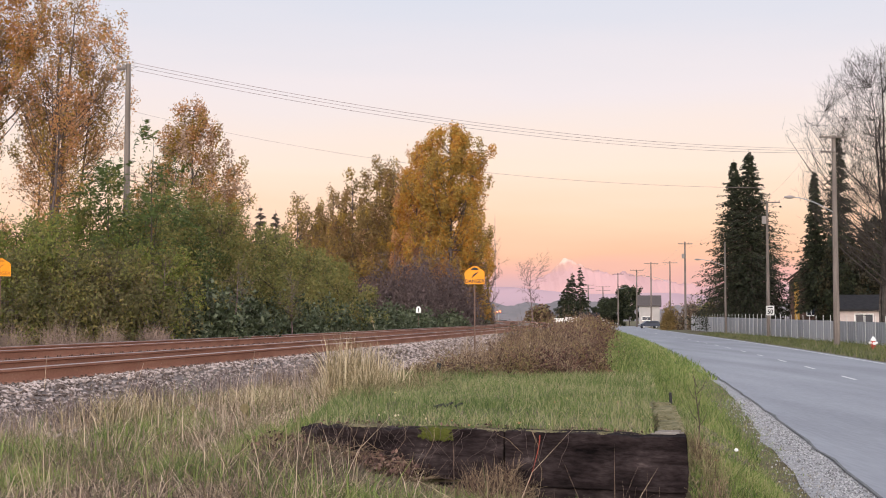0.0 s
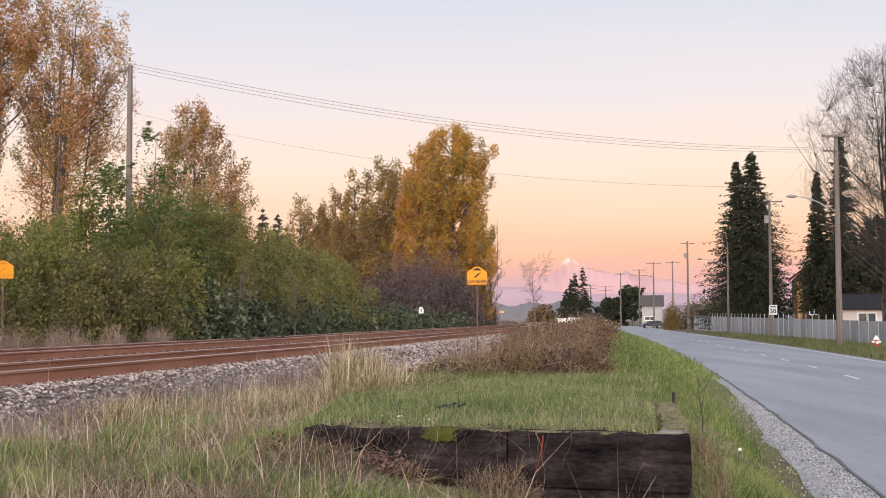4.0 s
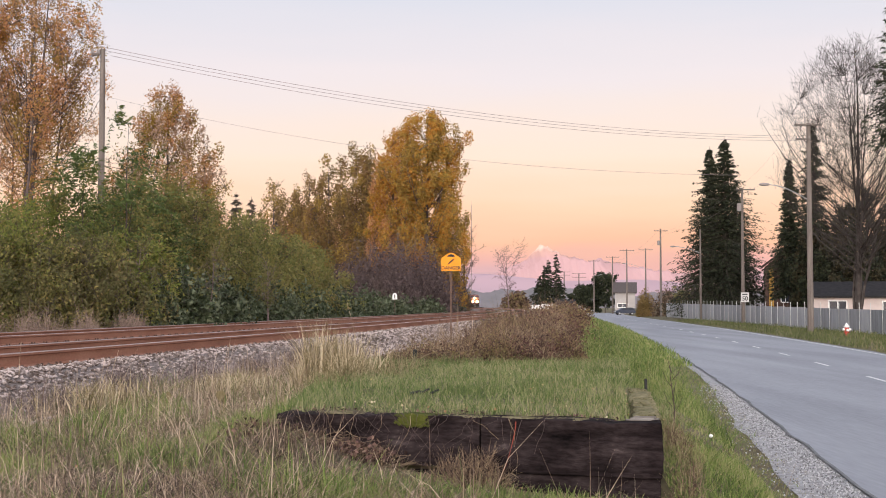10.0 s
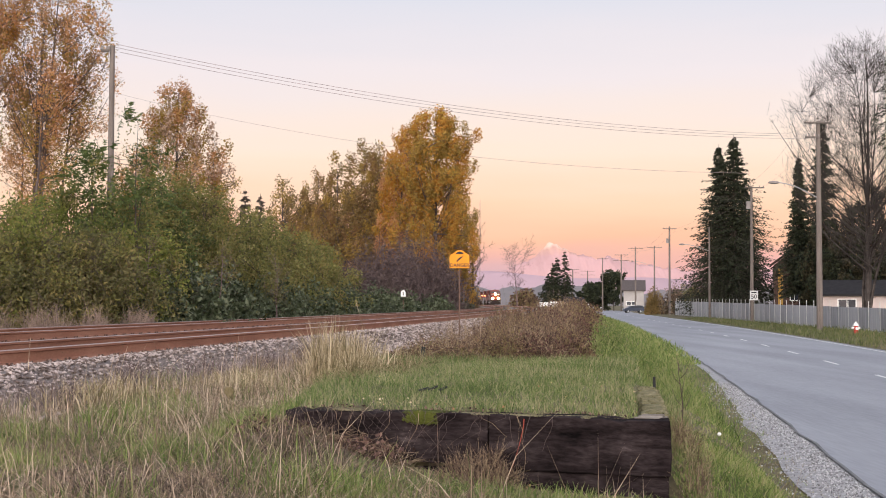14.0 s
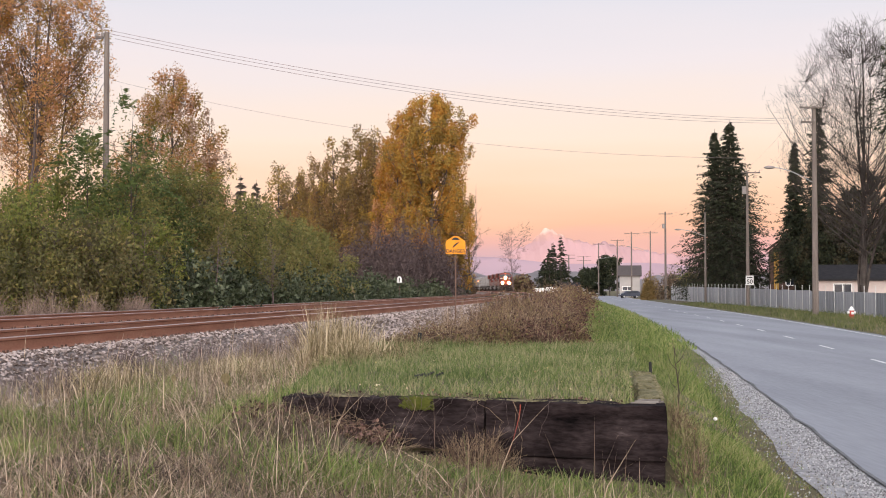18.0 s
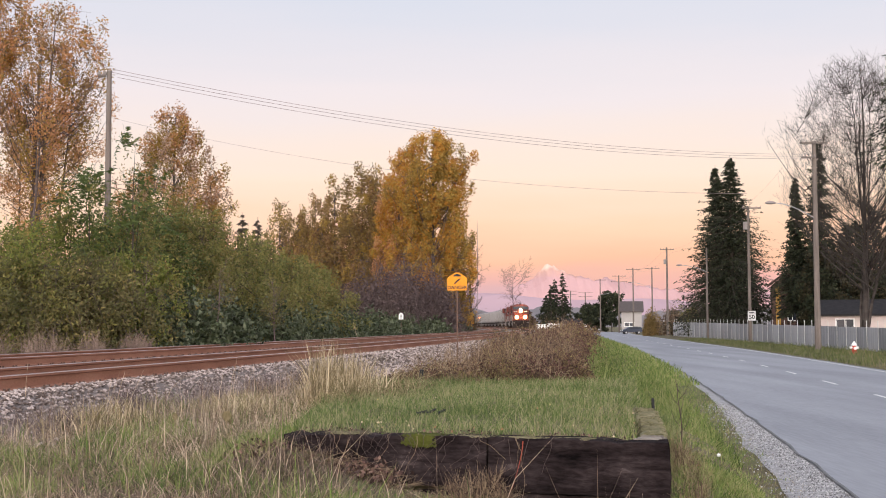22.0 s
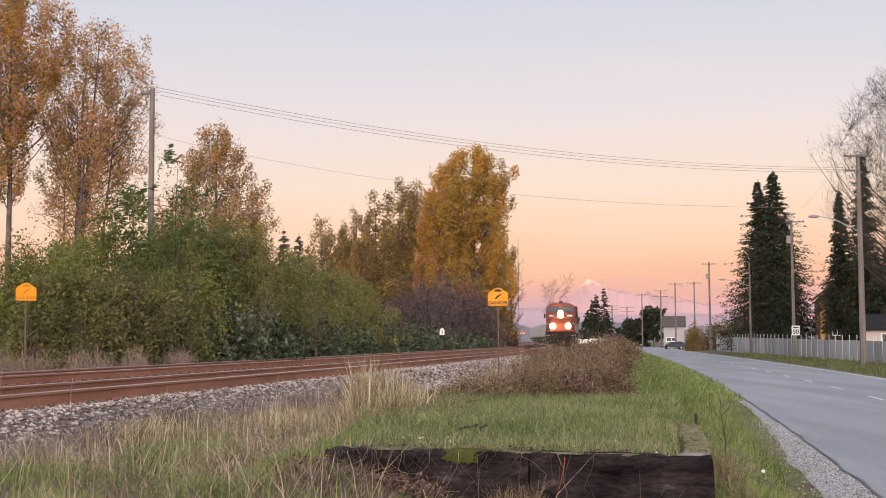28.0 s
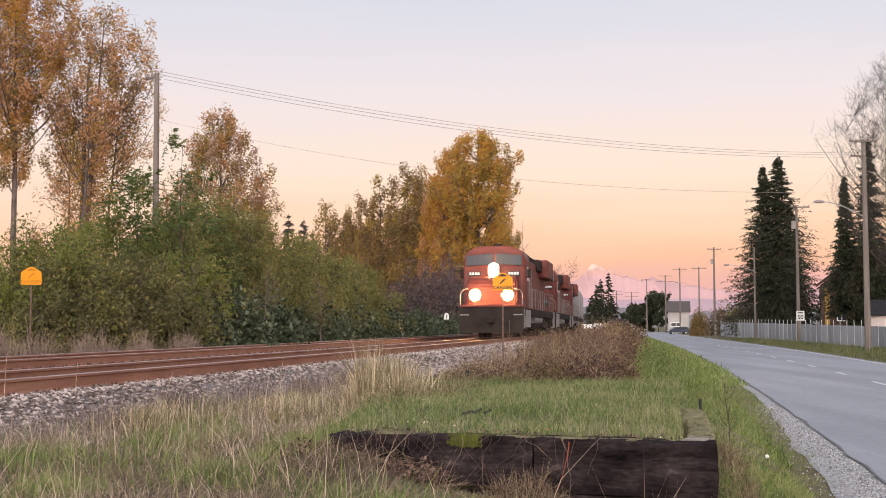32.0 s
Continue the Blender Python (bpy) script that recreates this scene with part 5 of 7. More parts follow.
def build_grass():
    # dead weeds where the ballast meets the rough
    for i in range(18):
        y = 11.5 + 0.75 * i
        twig_bush("dead_weeds", float(track_x(y)) + 2.75 + 0.35 * math.sin(i * 2.3), y, 0.3 + 0.08 * math.sin(i), 0.3 + 0.12 * math.sin(i * 1.7), 85, M_PURPLETWIG if i % 3 else M_CANE, "grey-purple dead weeds at the edge of the ballast", 400 + i, 0.003, "weeds")
    def meadow_keep(x, y):
        o = x - track_x(y)
        return (o > 2.75 + 0.45 * np.sin(y * 2.1) * np.sin(y * 0.7)) & ~((x > DECK[0] - 0.1) & (x < deck_right(y)) & (y > deck_front(x) - 0.03) & (y < 17)) & (x < 1.9 + 0.15 * np.clip(9 - y, 0, 3))

    def low_at_timber(x, y):
        return 1 - 0.68 * (1 - smooth_step(0.4, 1.6, deck_front(x) - y)) * smooth_step(-1.3, -0.6, x)
    grass_field("meadow_grass", 120000, lambda r, n: r.uniform(-6, 2.4, n), lambda r, n: 5.5 + 15 * r.random(n) ** 1.25,
                lambda r, x, y: (r.gamma(2.6, 0.026, len(x)) * np.clip(1 + 0.9 * wobble(x, y, 1.9, 2), 0.25, 2) + 0.02) * low_at_timber(x, y), M_MEADOW, "rough mixed green and straw-coloured grass", 201, 0.0058, 1.9,
                lambda x, y: meadow_keep(x, y) & (wobble(x, y, 5.5, 1) + 0.5 * wobble(x, y, 12, 4) > -0.3))
    grass_field("dry_grass", 9000, lambda r, n: r.uniform(-6, 1.6, n), lambda r, n: 5.5 + 17 * r.random(n) ** 1.2,
                lambda r, x, y: (r.gamma(3.5, 0.06, len(x)) + 0.04) * low_at_timber(x, y), M_DRY, "thin straw-coloured dead grass stems", 202, 0.0046, 1.0,
                lambda x, y: meadow_keep(x, y) & (wobble(x, y, 1.3, 5) + 0.3 * wobble(x, y, 4, 1) > -0.15) & ((deck_front(x) - y > 1.3) | (x < -0.5)))
    grass_field("fallen_straw", 56000, lambda r, n: r.uniform(-6, 2.0, n), lambda r, n: 5.5 + 14 * r.random(n) ** 1.2,
                lambda r, x, y: r.gamma(2.5, 0.026, len(x)) + 0.02, M_DRY, "flattened dead straw lying over the grass", 207, 0.0045, 2.4, lambda x, y: meadow_keep(x, y) & ~((x > -1.5) & (y > 7.6)))
    grass_field("dead_mat", 56000, lambda r, n: r.uniform(-6, 2.0, n), lambda r, n: 5.5 + 13 * r.random(n) ** 1.2,
                lambda r, x, y: (r.gamma(2.5, 0.022, len(x)) + 0.02) * low_at_timber(x, y), M_DEADMAT, "matted brown dead stems and bracken in the rough", 209, 0.005, 1.8,
                lambda x, y: meadow_keep(x, y) & (wobble(x, y, 1.1, 3) + 0.4 * wobble(x, y, 2.9, 7) > 0.0))
    grass_field("platform_grass", 54000, lambda r, n: r.uniform(-1.2, 3.2, n), lambda r, n: r.uniform(8.6, 17.6, n),
                lambda r, x, y: r.gamma(3, 0.014, len(x)) * (1 + 0.4 * wobble(x, y, 2, 4)) + 0.02 + 0.05 * smooth_step(15, 18, y), M_GRASS, "short green grass on the old platform", 203, 0.0055, 0.8,
                lambda x, y: (y > deck_front(x) + 0.28 + 0.12 * np.sin(x * 9) + 0.1 * np.sin(x * 23)) & (x < deck_right(y) - 0.1 + 0.09 * np.sin(y * 5) * np.sin(y * 13) + 0.5 * smooth_step(11.8, 13.0, y)))
    def bank_keep(x, y):
        edge = -0.78 + 0.45 * smooth_step(16, 40, y) + 0.16 * np.sin(y * 3.1) * np.sin(y * 1.3) + 0.1 * np.sin(y * 9.7)
        return ((x > deck_right(y) + 0.02) | (y > 18)) & (x - road_x(y) < edge)
    grass_field("bank_grass", 88000, lambda r, n: r.uniform(-5.2, -0.3, n), lambda r, n: 6 + 110 * r.random(n) ** 2.5,
                lambda r, x, y: (r.gamma(3, 0.015, len(x)) * np.clip(1 + 0.7 * wobble(x, y, 1.7, 3), 0.4, 2) + 0.012) * (0.5 + 0.5 * smooth_step(15, 26, y)) + 0.0012 * y, M_BANK, "green grass on the road bank", 204, 0.008, 0.8,
                lambda x, y: bank_keep(x, y) & ((y > 26) | (wobble(x, y, 2.6, 2) + 0.6 * wobble(x, y, 7, 5) - 0.5 * smooth_step(-1.7, -0.9, x - road_x(y)) > -0.85)), road_x)
    grass_field("far_bank_grass", 16000, lambda r, n: r.uniform(-4.6, -0.1, n), lambda r, n: 45 + 190 * r.random(n) ** 1.3,
                lambda r, x, y: r.gamma(4, 0.03, len(x)) + 0.001 * y, M_BANK, "lush green grass on the far road bank", 224, 0.045, 0.7, None, road_x)
    grass_field("ditch_grass", 22000, lambda r, n: r.uniform(-3.9, -1.1, n), lambda r, n: 19 + 42 * r.random(n) ** 1.4,
                lambda r, x, y: (r.gamma(4, 0.035, len(x)) + 0.04) * np.clip(1 + 0.5 * wobble(x, y, 2.2, 8), 0.4, 1.6), M_BANK, "long lush grass leaning into the roadside ditch", 225, 0.014, 0.9, None, road_x)
    grass_field("verge_straw", 34000, lambda r, n: r.uniform(-3.4, -0.35, n), lambda r, n: 7 + 30 * r.random(n) ** 1.5,
                lambda r, x, y: r.gamma(2.5, 0.010, len(x)) + 0.01, M_TANSTRAW, "flattened tan straw and dead grass on the verge", 205, 0.006, 2.2,
                lambda x, y: bank_keep(x - 0.3, y) & (wobble(x, y, 2.1, 6) + 0.6 * wobble(x, y, 5, 3) + 0.6 * smooth_step(-1.8, -0.8, x - road_x(y)) > 0.05), road_x)
    grass_field("verge_grass", 16000, lambda r, n: r.uniform(9.35, 15, n), lambda r, n: 55 + 120 * r.random(n) ** 1.5,
                lambda r, x, y: r.gamma(3, 0.05, len(x)) + 0.05, M_VERGE, "rough green verge grass before the fence", 206, 0.03, 0.6, None, road_x)
    # green tufts in the rough
    def tuft_keep(x, y):
        return meadow_keep(x, y) & (wobble(x, y, 1.6, 9) + 0.4 * wobble(x, y, 3.7, 4) > 0.32)
    grass_field("green_tufts", 40000, lambda r, n: r.uniform(-5, 2.6, n), lambda r, n: 5.5 + 11 * r.random(n) ** 1.2,
                lambda r, x, y: (r.gamma(3, 0.04, len(x)) + 0.03) * low_at_timber(x, y), M_BANK, "tufts of fresh green grass in the rough", 208, 0.006, 0.7, tuft_keep)
    for k, (cx, cy, sx, sy, n, top) in enumerate([(-1.4, 9.7, 0.22, 0.35, 1500, 0.2), (-1.75, 8.4, 0.25, 0.3, 1300, 0.18), (-3.2, 9.6, 0.3, 0.4, 1500, 0.2), (-2.5, 7.7, 0.22, 0.25, 1200, 0.17), (-0.4, 7.4, 0.3, 0.25, 1300, 0.16), (-2.6, 11.2, 0.3, 0.4, 1200, 0.2), (2.0, 8.0, 0.4, 0.8, 5000, 0.08), (2.35, 9.6, 0.4, 0.8, 4000, 0.07), (0.6, 8.0, 0.5, 0.35, 3000, 0.12), (-3.9, 8.6, 0.3, 0.4, 1500, 0.19)]):
        grass_field("fresh_clump", n, lambda r, m: cx + r.normal(0, sx, m), lambda r, m: cy + r.normal(0, sy, m),
                    lambda r, x, y: (0.05 + (top - 0.03) * r.random(len(x))) * np.exp(-((x - cx) / (sx * 2.2)) ** 2), M_BANK, "clump of fresh long green grass", 230 + k, 0.007, 0.8)
    for k, (cx, cy, sx, sy, n) in enumerate([(-1.35, 7.9, 0.42, 0.45, 2600), (-2.1, 8.6, 0.4, 0.4, 2000), (-0.95, 8.7, 0.3, 0.3, 1300), (-3.3, 8.9, 0.35, 0.4, 1500), (-1.7, 6.9, 0.45, 0.35, 2000)]):
        grass_field("bracken_mat", n, lambda r, m: cx + r.normal(0, sx, m), lambda r, m: cy + r.normal(0, sy, m),
                    lambda r, x, y: 0.03 + 0.10 * r.random(len(x)) ** 1.5, M_DEADMAT, "collapsed mat of grey-brown dead bracken", 250 + k, 0.0055, 1.7, meadow_keep)
    grass_field("ballast_weeds", 9000, lambda r, n: 2.2 + np.abs(r.normal(0, 0.42, n)), lambda r, n: 9 + 13 * r.random(n) ** 1.2,
                lambda r, x, y: 0.04 + r.gamma(2.5, 0.045, len(x)), M_GREYWEED, "thin grey-mauve weed stems over the ballast edge", 256, 0.0035, 1.0, None, track_x)
    # dead tall grass in clumps
    for k, (cx, cy, sx, sy, n, top) in enumerate([(-1.2, 15.3, 0.16, 0.35, 480, 0.85), (-1.28, 15.0, 0.1, 0.2, 200, 0.95), (-0.85, 15.2, 0.22, 0.35, 420, 0.62), (-2.2, 15.5, 0.3, 0.5, 700, 0.36), (-1.0, 14.9, 0.2, 0.4, 360, 0.4), (0.9, 18.6, 0.4, 0.3, 260, 0.45), (0.2, 19.5, 0.5, 0.6, 350, 0.5), (-3.2, 13.0, 0.3, 0.6, 700, 0.4)]):
        grass_field("tall_dry_clump", n, lambda r, m: cx + r.normal(0, sx, m), lambda r, m: cy + r.normal(0, sy, m),
                    lambda r, x, y: 0.15 + (top - 0.15) * r.random(len(x)) * np.exp(-((x - cx) / (sx * 2)) ** 2), M_STRAW, "tall clump of pale dead grass", 210 + k, 0.009, 0.5)



# ---- trackside ----
def build_platform():
    t = thing("timber_platform_edge", pose(0, 0, 0), "old dark mossy timbers edging a grassy platform", "timber wall")
    a = -math.atan(0.37)
    for i, (x0, x1, z0, z1, dy) in enumerate([(-1.04, 0.42, 0.98, 1.32, 0.0), (0.425, 1.6, 0.96, 1.325, -0.012), (-0.6, 1.6, 0.50, 0.95, 0.02)]):
        L = (x1 - x0) / math.cos(a)
        bm = box(0, L, 0, 0.3, z0, z1, 0.007)
        bmesh.ops.subdivide_edges(bm, edges=[e for e in bm.edges if e.calc_length() > 0.5], cuts=46, use_grid_fill=True)
        bmesh.ops.subdivide_edges(bm, edges=[e for e in bm.edges if e.calc_length() > 0.2], cuts=7, use_grid_fill=True)
        for v in bm.verts:
            v.co.x -= 0.2 * v.co.y * (i > 0) * min(1, max(0, (v.co.x - L + 0.4) / 0.4))
            v.co += noise.noise_vector(v.co * 2.3 + Vector((i * 7, 0, 0))) * 0.012
            q = Vector((v.co.x * 1.6 + i * 5, v.co.y * 9, v.co.z * 17))
            v.co += noise.noise_vector(q) * 0.008
            v.co.z -= max(0, noise.noise(Vector((v.co.x * 5, i * 3.0, 0))) - 0.2) * 0.06 * (v.co.z > z1 - 0.03)
        ob = part("timber", bm, M_TIMBER, t)
        ob.matrix_basis = pose(x0, float(deck_front(x0)) + dy, 0, 0, 0, math.degrees(a))
    bm = box(-0.15, 0.0, 0, 3.7, 0.7, 1.335, 0.02)
    bmesh.ops.subdivide_edges(bm, edges=[e for e in bm.edges if e.calc_length() > 0.5], cuts=40, use_grid_fill=True)
    bmesh.ops.subdivide_edges(bm, edges=[e for e in bm.edges if e.calc_length() > 0.15], cuts=4, use_grid_fill=True)
    for v in bm.verts:
        v.co += noise.noise_vector(v.co * 2.1) * 0.03 + noise.noise_vector(v.co * 9) * 0.03
        v.co.z -= 0.04 * max(0, v.co.y - 2.4)
    ob = part("side_timber", bm, M_DRYMOSS, t, "side timber crusted with dry moss")
    ob.matrix_basis = pose(1.63, 8.8, 0, 0, 0, -8.4)
    stub = thing("stub_post", pose(-0.07, 17.3, float(ground_z(-0.07, 17.3))), "short dark rotted wooden post stub", "post")
    part("post", box(-0.024, 0.024, -0.024, 0.024, -0.05, 0.21, 0.008, pose(0, 0, 0, 3, 4, 20)), M_BLACK, stub)


def word(text, size, mat, parent, m, label=""):
    cu = bpy.data.curves.new("word", "FONT")
    cu.body, cu.size, cu.align_x, cu.align_y, cu.extrude, cu.offset = text, size, "CENTER", "CENTER", 0.001, size * 0.02
    tmp = bpy.data.objects.new("word_source", cu)
    me = bpy.data.meshes.new_from_object(tmp)
    bpy.data.objects.remove(tmp)
    me.materials.clear()
    me.materials.append(mat)
    ob = under("lettering", me, parent, label)
    ob.matrix_basis = m @ pose(0, 0, 0, 90, 0, 0)
    return ob


def danger_sign(x, y, w, zc, turn, base, ink):
    t = thing("danger_sign", pose(x, y, base, 0, 0, turn), "orange-yellow house-shaped railway danger sign on a post", "sign", "danger signs")
    z = zc - base
    s = w / 0.6
    out = [(-0.30, -0.26), (0.30, -0.26), (0.30, 0.10), (0.27, 0.145), (0.06, 0.28), (-0.06, 0.28), (-0.27, 0.145), (-0.30, 0.10)]
    part("plate", prism([(px * s, z + pz * s) for px, pz in out], -0.004, 0.004, "y"), M_SIGN, t, "orange-yellow plate")
    part("post", box(-0.022, 0.022, 0.008, 0.05, -0.3, z + 0.2 * s, 0.006), M_RUSTPOST, t)
    part("arrow", prism([(px * s, z + pz * s) for px, pz in [(-0.13, 0.165), (0.13, 0.165), (0.09, 0.215), (0, 0.25), (-0.09, 0.215)]], -0.008, -0.005, "y"), ink, t, "black pointer")
    part("arrow", prism([(px * s, z + pz * s) for px, pz in [(-0.10, -0.05), (-0.07, -0.07), (0.03, 0.02), (0.12, 0.10), (0.04, 0.085), (-0.03, 0.03)]], -0.008, -0.005, "y"), ink, t, "black slanted pointer")
    word("DANGER", 0.145 * s, ink, t, pose(0, -0.0065, z - 0.175 * s))


def utility_pole(x, y, H, r, label, arms=(), lamp=None, box_at=None, lean=0.0, base=None):
    t = thing("utility_pole", pose(x, y, float(ground_z(x, y)) - 0.1 if base is None else base, 0, lean, 0), label, "utility pole", "utility poles")
    part("pole", rod((0, 0, 0), (0, 0, H), r, r * 0.62, 12), M_POLE, t)
    for z, half, side in arms:
        arm = part("crossarm", box(-half + side, half + side, -r - 0.1, -r * 0.7, z - 0.06, z + 0.06, 0.01), M_POLE, t)
        for k in (-0.92, -0.5, 0.5, 0.92):
            part("insulator", rod((k * half + side, -r - 0.05, z + 0.06), (k * half + side, -r - 0.05, z + 0.22), 0.05, 0.035, 8), M_GRIME, arm)
    if lamp:
        z, length, droop = lamp
        bm = bmesh.new()
        for i in range(6):
            a, b = i / 6, (i + 1) / 6
            f = lambda q: (-length * q, -0.05, z + 0.0 + droop * math.sin(q * 1.5))
            add_rod(bm, f(a), f(b), 0.035, n=6)
        arm = part("lamp_arm", bm, M_STEEL, t, "curved steel arm")
        hx, hz = -length, z + droop * math.sin(1.5)
        bm = bmesh.new()
        bmesh.ops.create_uvsphere(bm, u_segments=12, v_segments=8, radius=1, matrix=Matrix.Translation((hx - 0.25, -0.05, hz)) @ Matrix.Diagonal((0.42, 0.17, 0.12, 1)))
        part("lamp_head", bm, M_GRIME, arm, "grey cobra-head street lamp")
    if box_at:
        part("transformer", rod((-0.35, -0.1, box_at - 0.4), (-0.35, -0.1, box_at + 0.4), 0.24, n=12), M_GRIME, t, "grey pole transformer")
    return t


def wire(a, b, sag, r=0.012, label="thin overhead power cable"):
    n = 28
    q = np.linspace(0, 1, n + 1)
    a, b = np.array(a, float), np.array(b, float)
    p = a + (b - a) * q[:, None]
    p[:, 2] -= 4 * sag * q * (1 - q)
    side = np.cross(b - a, (0, 0, 1.0))
    side /= np.linalg.norm(side)
    ring = np.stack([side * math.cos(k * math.pi / 2) + np.array((0, 0, 1.0)) * math.sin(k * math.pi / 2) for k in range(4)]) * r
    v = (p[:, None] + ring[None]).reshape(-1, 3)
    i = np.arange((n + 1) * 4).reshape(n + 1, 4)
    f = np.stack([i[:-1], np.roll(i, -1, 1)[:-1], np.roll(i, -1, 1)[1:], i[1:]], -1).reshape(-1, 4)
    tagged(new("power_cable", mesh_of("power_cable", v, f, M_WIRE)), label, "cable", "overhead cables")


def build_poles():
    P = "weathered wooden utility pole with a crossarm"
    utility_pole(-15.8, 64, 14.2, 0.2, "wooden pole standing among trackside trees", [(13.9, 0.2, -0.3)], base=0.7)
    utility_pole(28.1, 92, 15.2, 0.24, "tall wooden utility pole with crossarms and street lamp", [(15.05, 1.0, -0.1), (14.0, 0.5, -0.5)], (9.6, 3.0, 1.15))
    utility_pole(34.1, 135, 14.4, 0.2, "wooden pole with a transformer and speed sign", [(14.25, 1.0, 0.3)], None, 12.4)
    utility_pole(37.3, 170, 12.2, 0.16, "slim grey pole with a street lamp arm", [], (9.0, 3.4, 0.9))
    utility_pole(41.8, 222, 15.4, 0.22, P, [(15.0, 1.2, 0)], None, 12.9)
    utility_pole(53.3, 302, 15.6, 0.22, P, [(15.2, 1.7, 0)], (10.5, 5.0, 1.5))
    utility_pole(49.0, 303, 15.6, 0.22, P, [(15.2, 1.7, 0)])
    utility_pole(52.4, 348, 15.6, 0.25, P, [(15.4, 1.8, 0), (13.9, 2.2, 0)], (12.0, 4.5, -1.5))
    utility_pole(51.0, 375, 15.6, 0.22, P, [(15.3, 1.7, 0)])
    utility_pole(63.4, 510, 15.0, 0.3, P, [(14.8, 2.8, 0), (13.3, 2.8, 0)])
    utility_pole(53.0, 470, 14.8, 0.3, P, [(14.6, 2.2, 0), (13.4, 2.2, 0)])
    utility_pole(46.6, 440, 11.0, 0.22, "slim grey pole with a street lamp arm", [], (8.5, 4.0, 1.2))
    utility_pole(44.0, 440, 12.5, 0.22, "slim grey pole beside fir trees", [])
    sig = thing("crossing_signal", pose(17.9, 414, 0.1), "level crossing signal mast with small glowing red lamps", "signal")
    part("mast", rod((0, 0, 0), (0, 0, 5.4), 0.09, n=8), M_STEEL, sig)
    for dx in (-0.45, 0.45):
        lamp = part("hood", rod((dx, -0.02, 4.4), (dx, -0.14, 4.4), 0.3, 0.34, 12), M_BLACK, sig)
        part("lamp", rod((dx, -0.15, 4.4), (dx, -0.2, 4.4), 0.2, n=12), M_SIGNALRED, lamp, "glowing red lamp")
    part("arm", box(-0.5, 0.5, -0.04, 0.04, 4.36, 4.44), M_STEEL, sig)
    mast = thing("radio_mast", pose(24.3, 600, 0), "very thin tall radio mast in the distance", "mast")
    part("mast", rod((0, 0, 0), (0, 0, 49), 0.22, 0.12, 6), M_WIRE, mast)
    part("tip", rod((0, 0, 49), (0, 0, 51), 0.08, 0.04, 5), M_WIRE, mast)
    for dx, dz in ((-0.4, 0.25), (0.0, 0.0), (0.4, -0.28)):
        wire((-15.8 + dx, 64, 14.85 + dz), (27.4, 92, 14.2 + dz * 0.6), 1.1)
    wire((-42, 151, 28.0), (34.0, 135, 15.9), 2.45, 0.016)
    for dx in (-0.9, 0.9):
        wire((28.1 + dx, 92, 15.2), (34.3 + dx, 135, 14.4), 0.5, 0.007)
        wire((34.3 + dx, 135, 14.4), (41.8 + dx, 222, 14.6), 0.9, 0.008)
        wire((41.8 + dx, 222, 14.6), (49 + dx, 303, 14.6), 1.0, 0.011)
        wire((49 + dx, 303, 14.6), (52.4 + dx, 348, 14.6), 0.6, 0.013)
    t = thing("speed_sign", pose(34.2, 134.6, 0.15), "white rectangular speed limit sign on the pole", "sign")
    part("plate", prism([(-0.42, 2.35), (0.42, 2.35), (0.42, 3.35), (-0.42, 3.35)], 0, 0.02, "y"), M_PALEPOST, t)
    word("50", 0.62, M_BLACK, t, pose(0, -0.004, 2.7))
    part("bar", box(-0.28, 0.28, -0.006, -0.001, 3.1, 3.22), M_BLACK, t, "row of small black letters")
    t = thing("speed_sign_far", pose(44.0, 236, 0.15), "small white traffic sign on a post", "sign")
    part("plate", prism([(-0.4, 1.9), (0.4, 1.9), (0.4, 2.9), (-0.4, 2.9)], 0, 0.02, "y"), M_WHITE, t)
    part("post", rod((0, 0.04, 0), (0, 0.04, 2.9), 0.04), M_STEEL, t)


def fence_at(q):
    """Along the fence: q from 0 near to 1 far: x, y, height of the panels."""
    return 28.2 + 13.2 * q, 62 + 153 * q, 1.55 + 0.85 * q


def build_fence():
    t = thing("metal_fence", Matrix.Identity(4), "grey slatted metal fence with white posts along the road", "fence")
    n = 52
    for i in range(n):
        x0, y0, h0 = fence_at(i / n)
        x1, y1, h1 = fence_at((i + 1) / n)
        g = float(ground_z(x0, y0))
        d = math.hypot(x1 - x0, y1 - y0)
        ang = math.degrees(math.atan2(y1 - y0, x1 - x0))
        bm = bmesh.new()
        k = 10
        fold = [(d * j / (2 * k), 0.02 * ((j // 2) % 2)) for j in range(2 * k + 1)]
        bm.free()
        bm = prism(fold + [(u, w + 0.012) for u, w in fold[::-1]], 0.04, h0 - 0.02, "z")
        p = part("panel", bm, M_FENCE, t)
        p.matrix_basis = pose(x0, y0, g, 0, 0, ang)
        bm = add_rod(bmesh.new(), (0, 0.075, -0.1), (0, 0.075, h0 + 0.36), 0.026, n=6)
        add_rod(bm, (0, 0.075, h0 + 0.36), (0, 0.075, h0 + 0.42), 0.036, 0.02, n=6)
        part("post", bm, M_PALEPOST, t, "slim white metal post").matrix_basis = pose(x0, y0, g, 0, 0, ang)


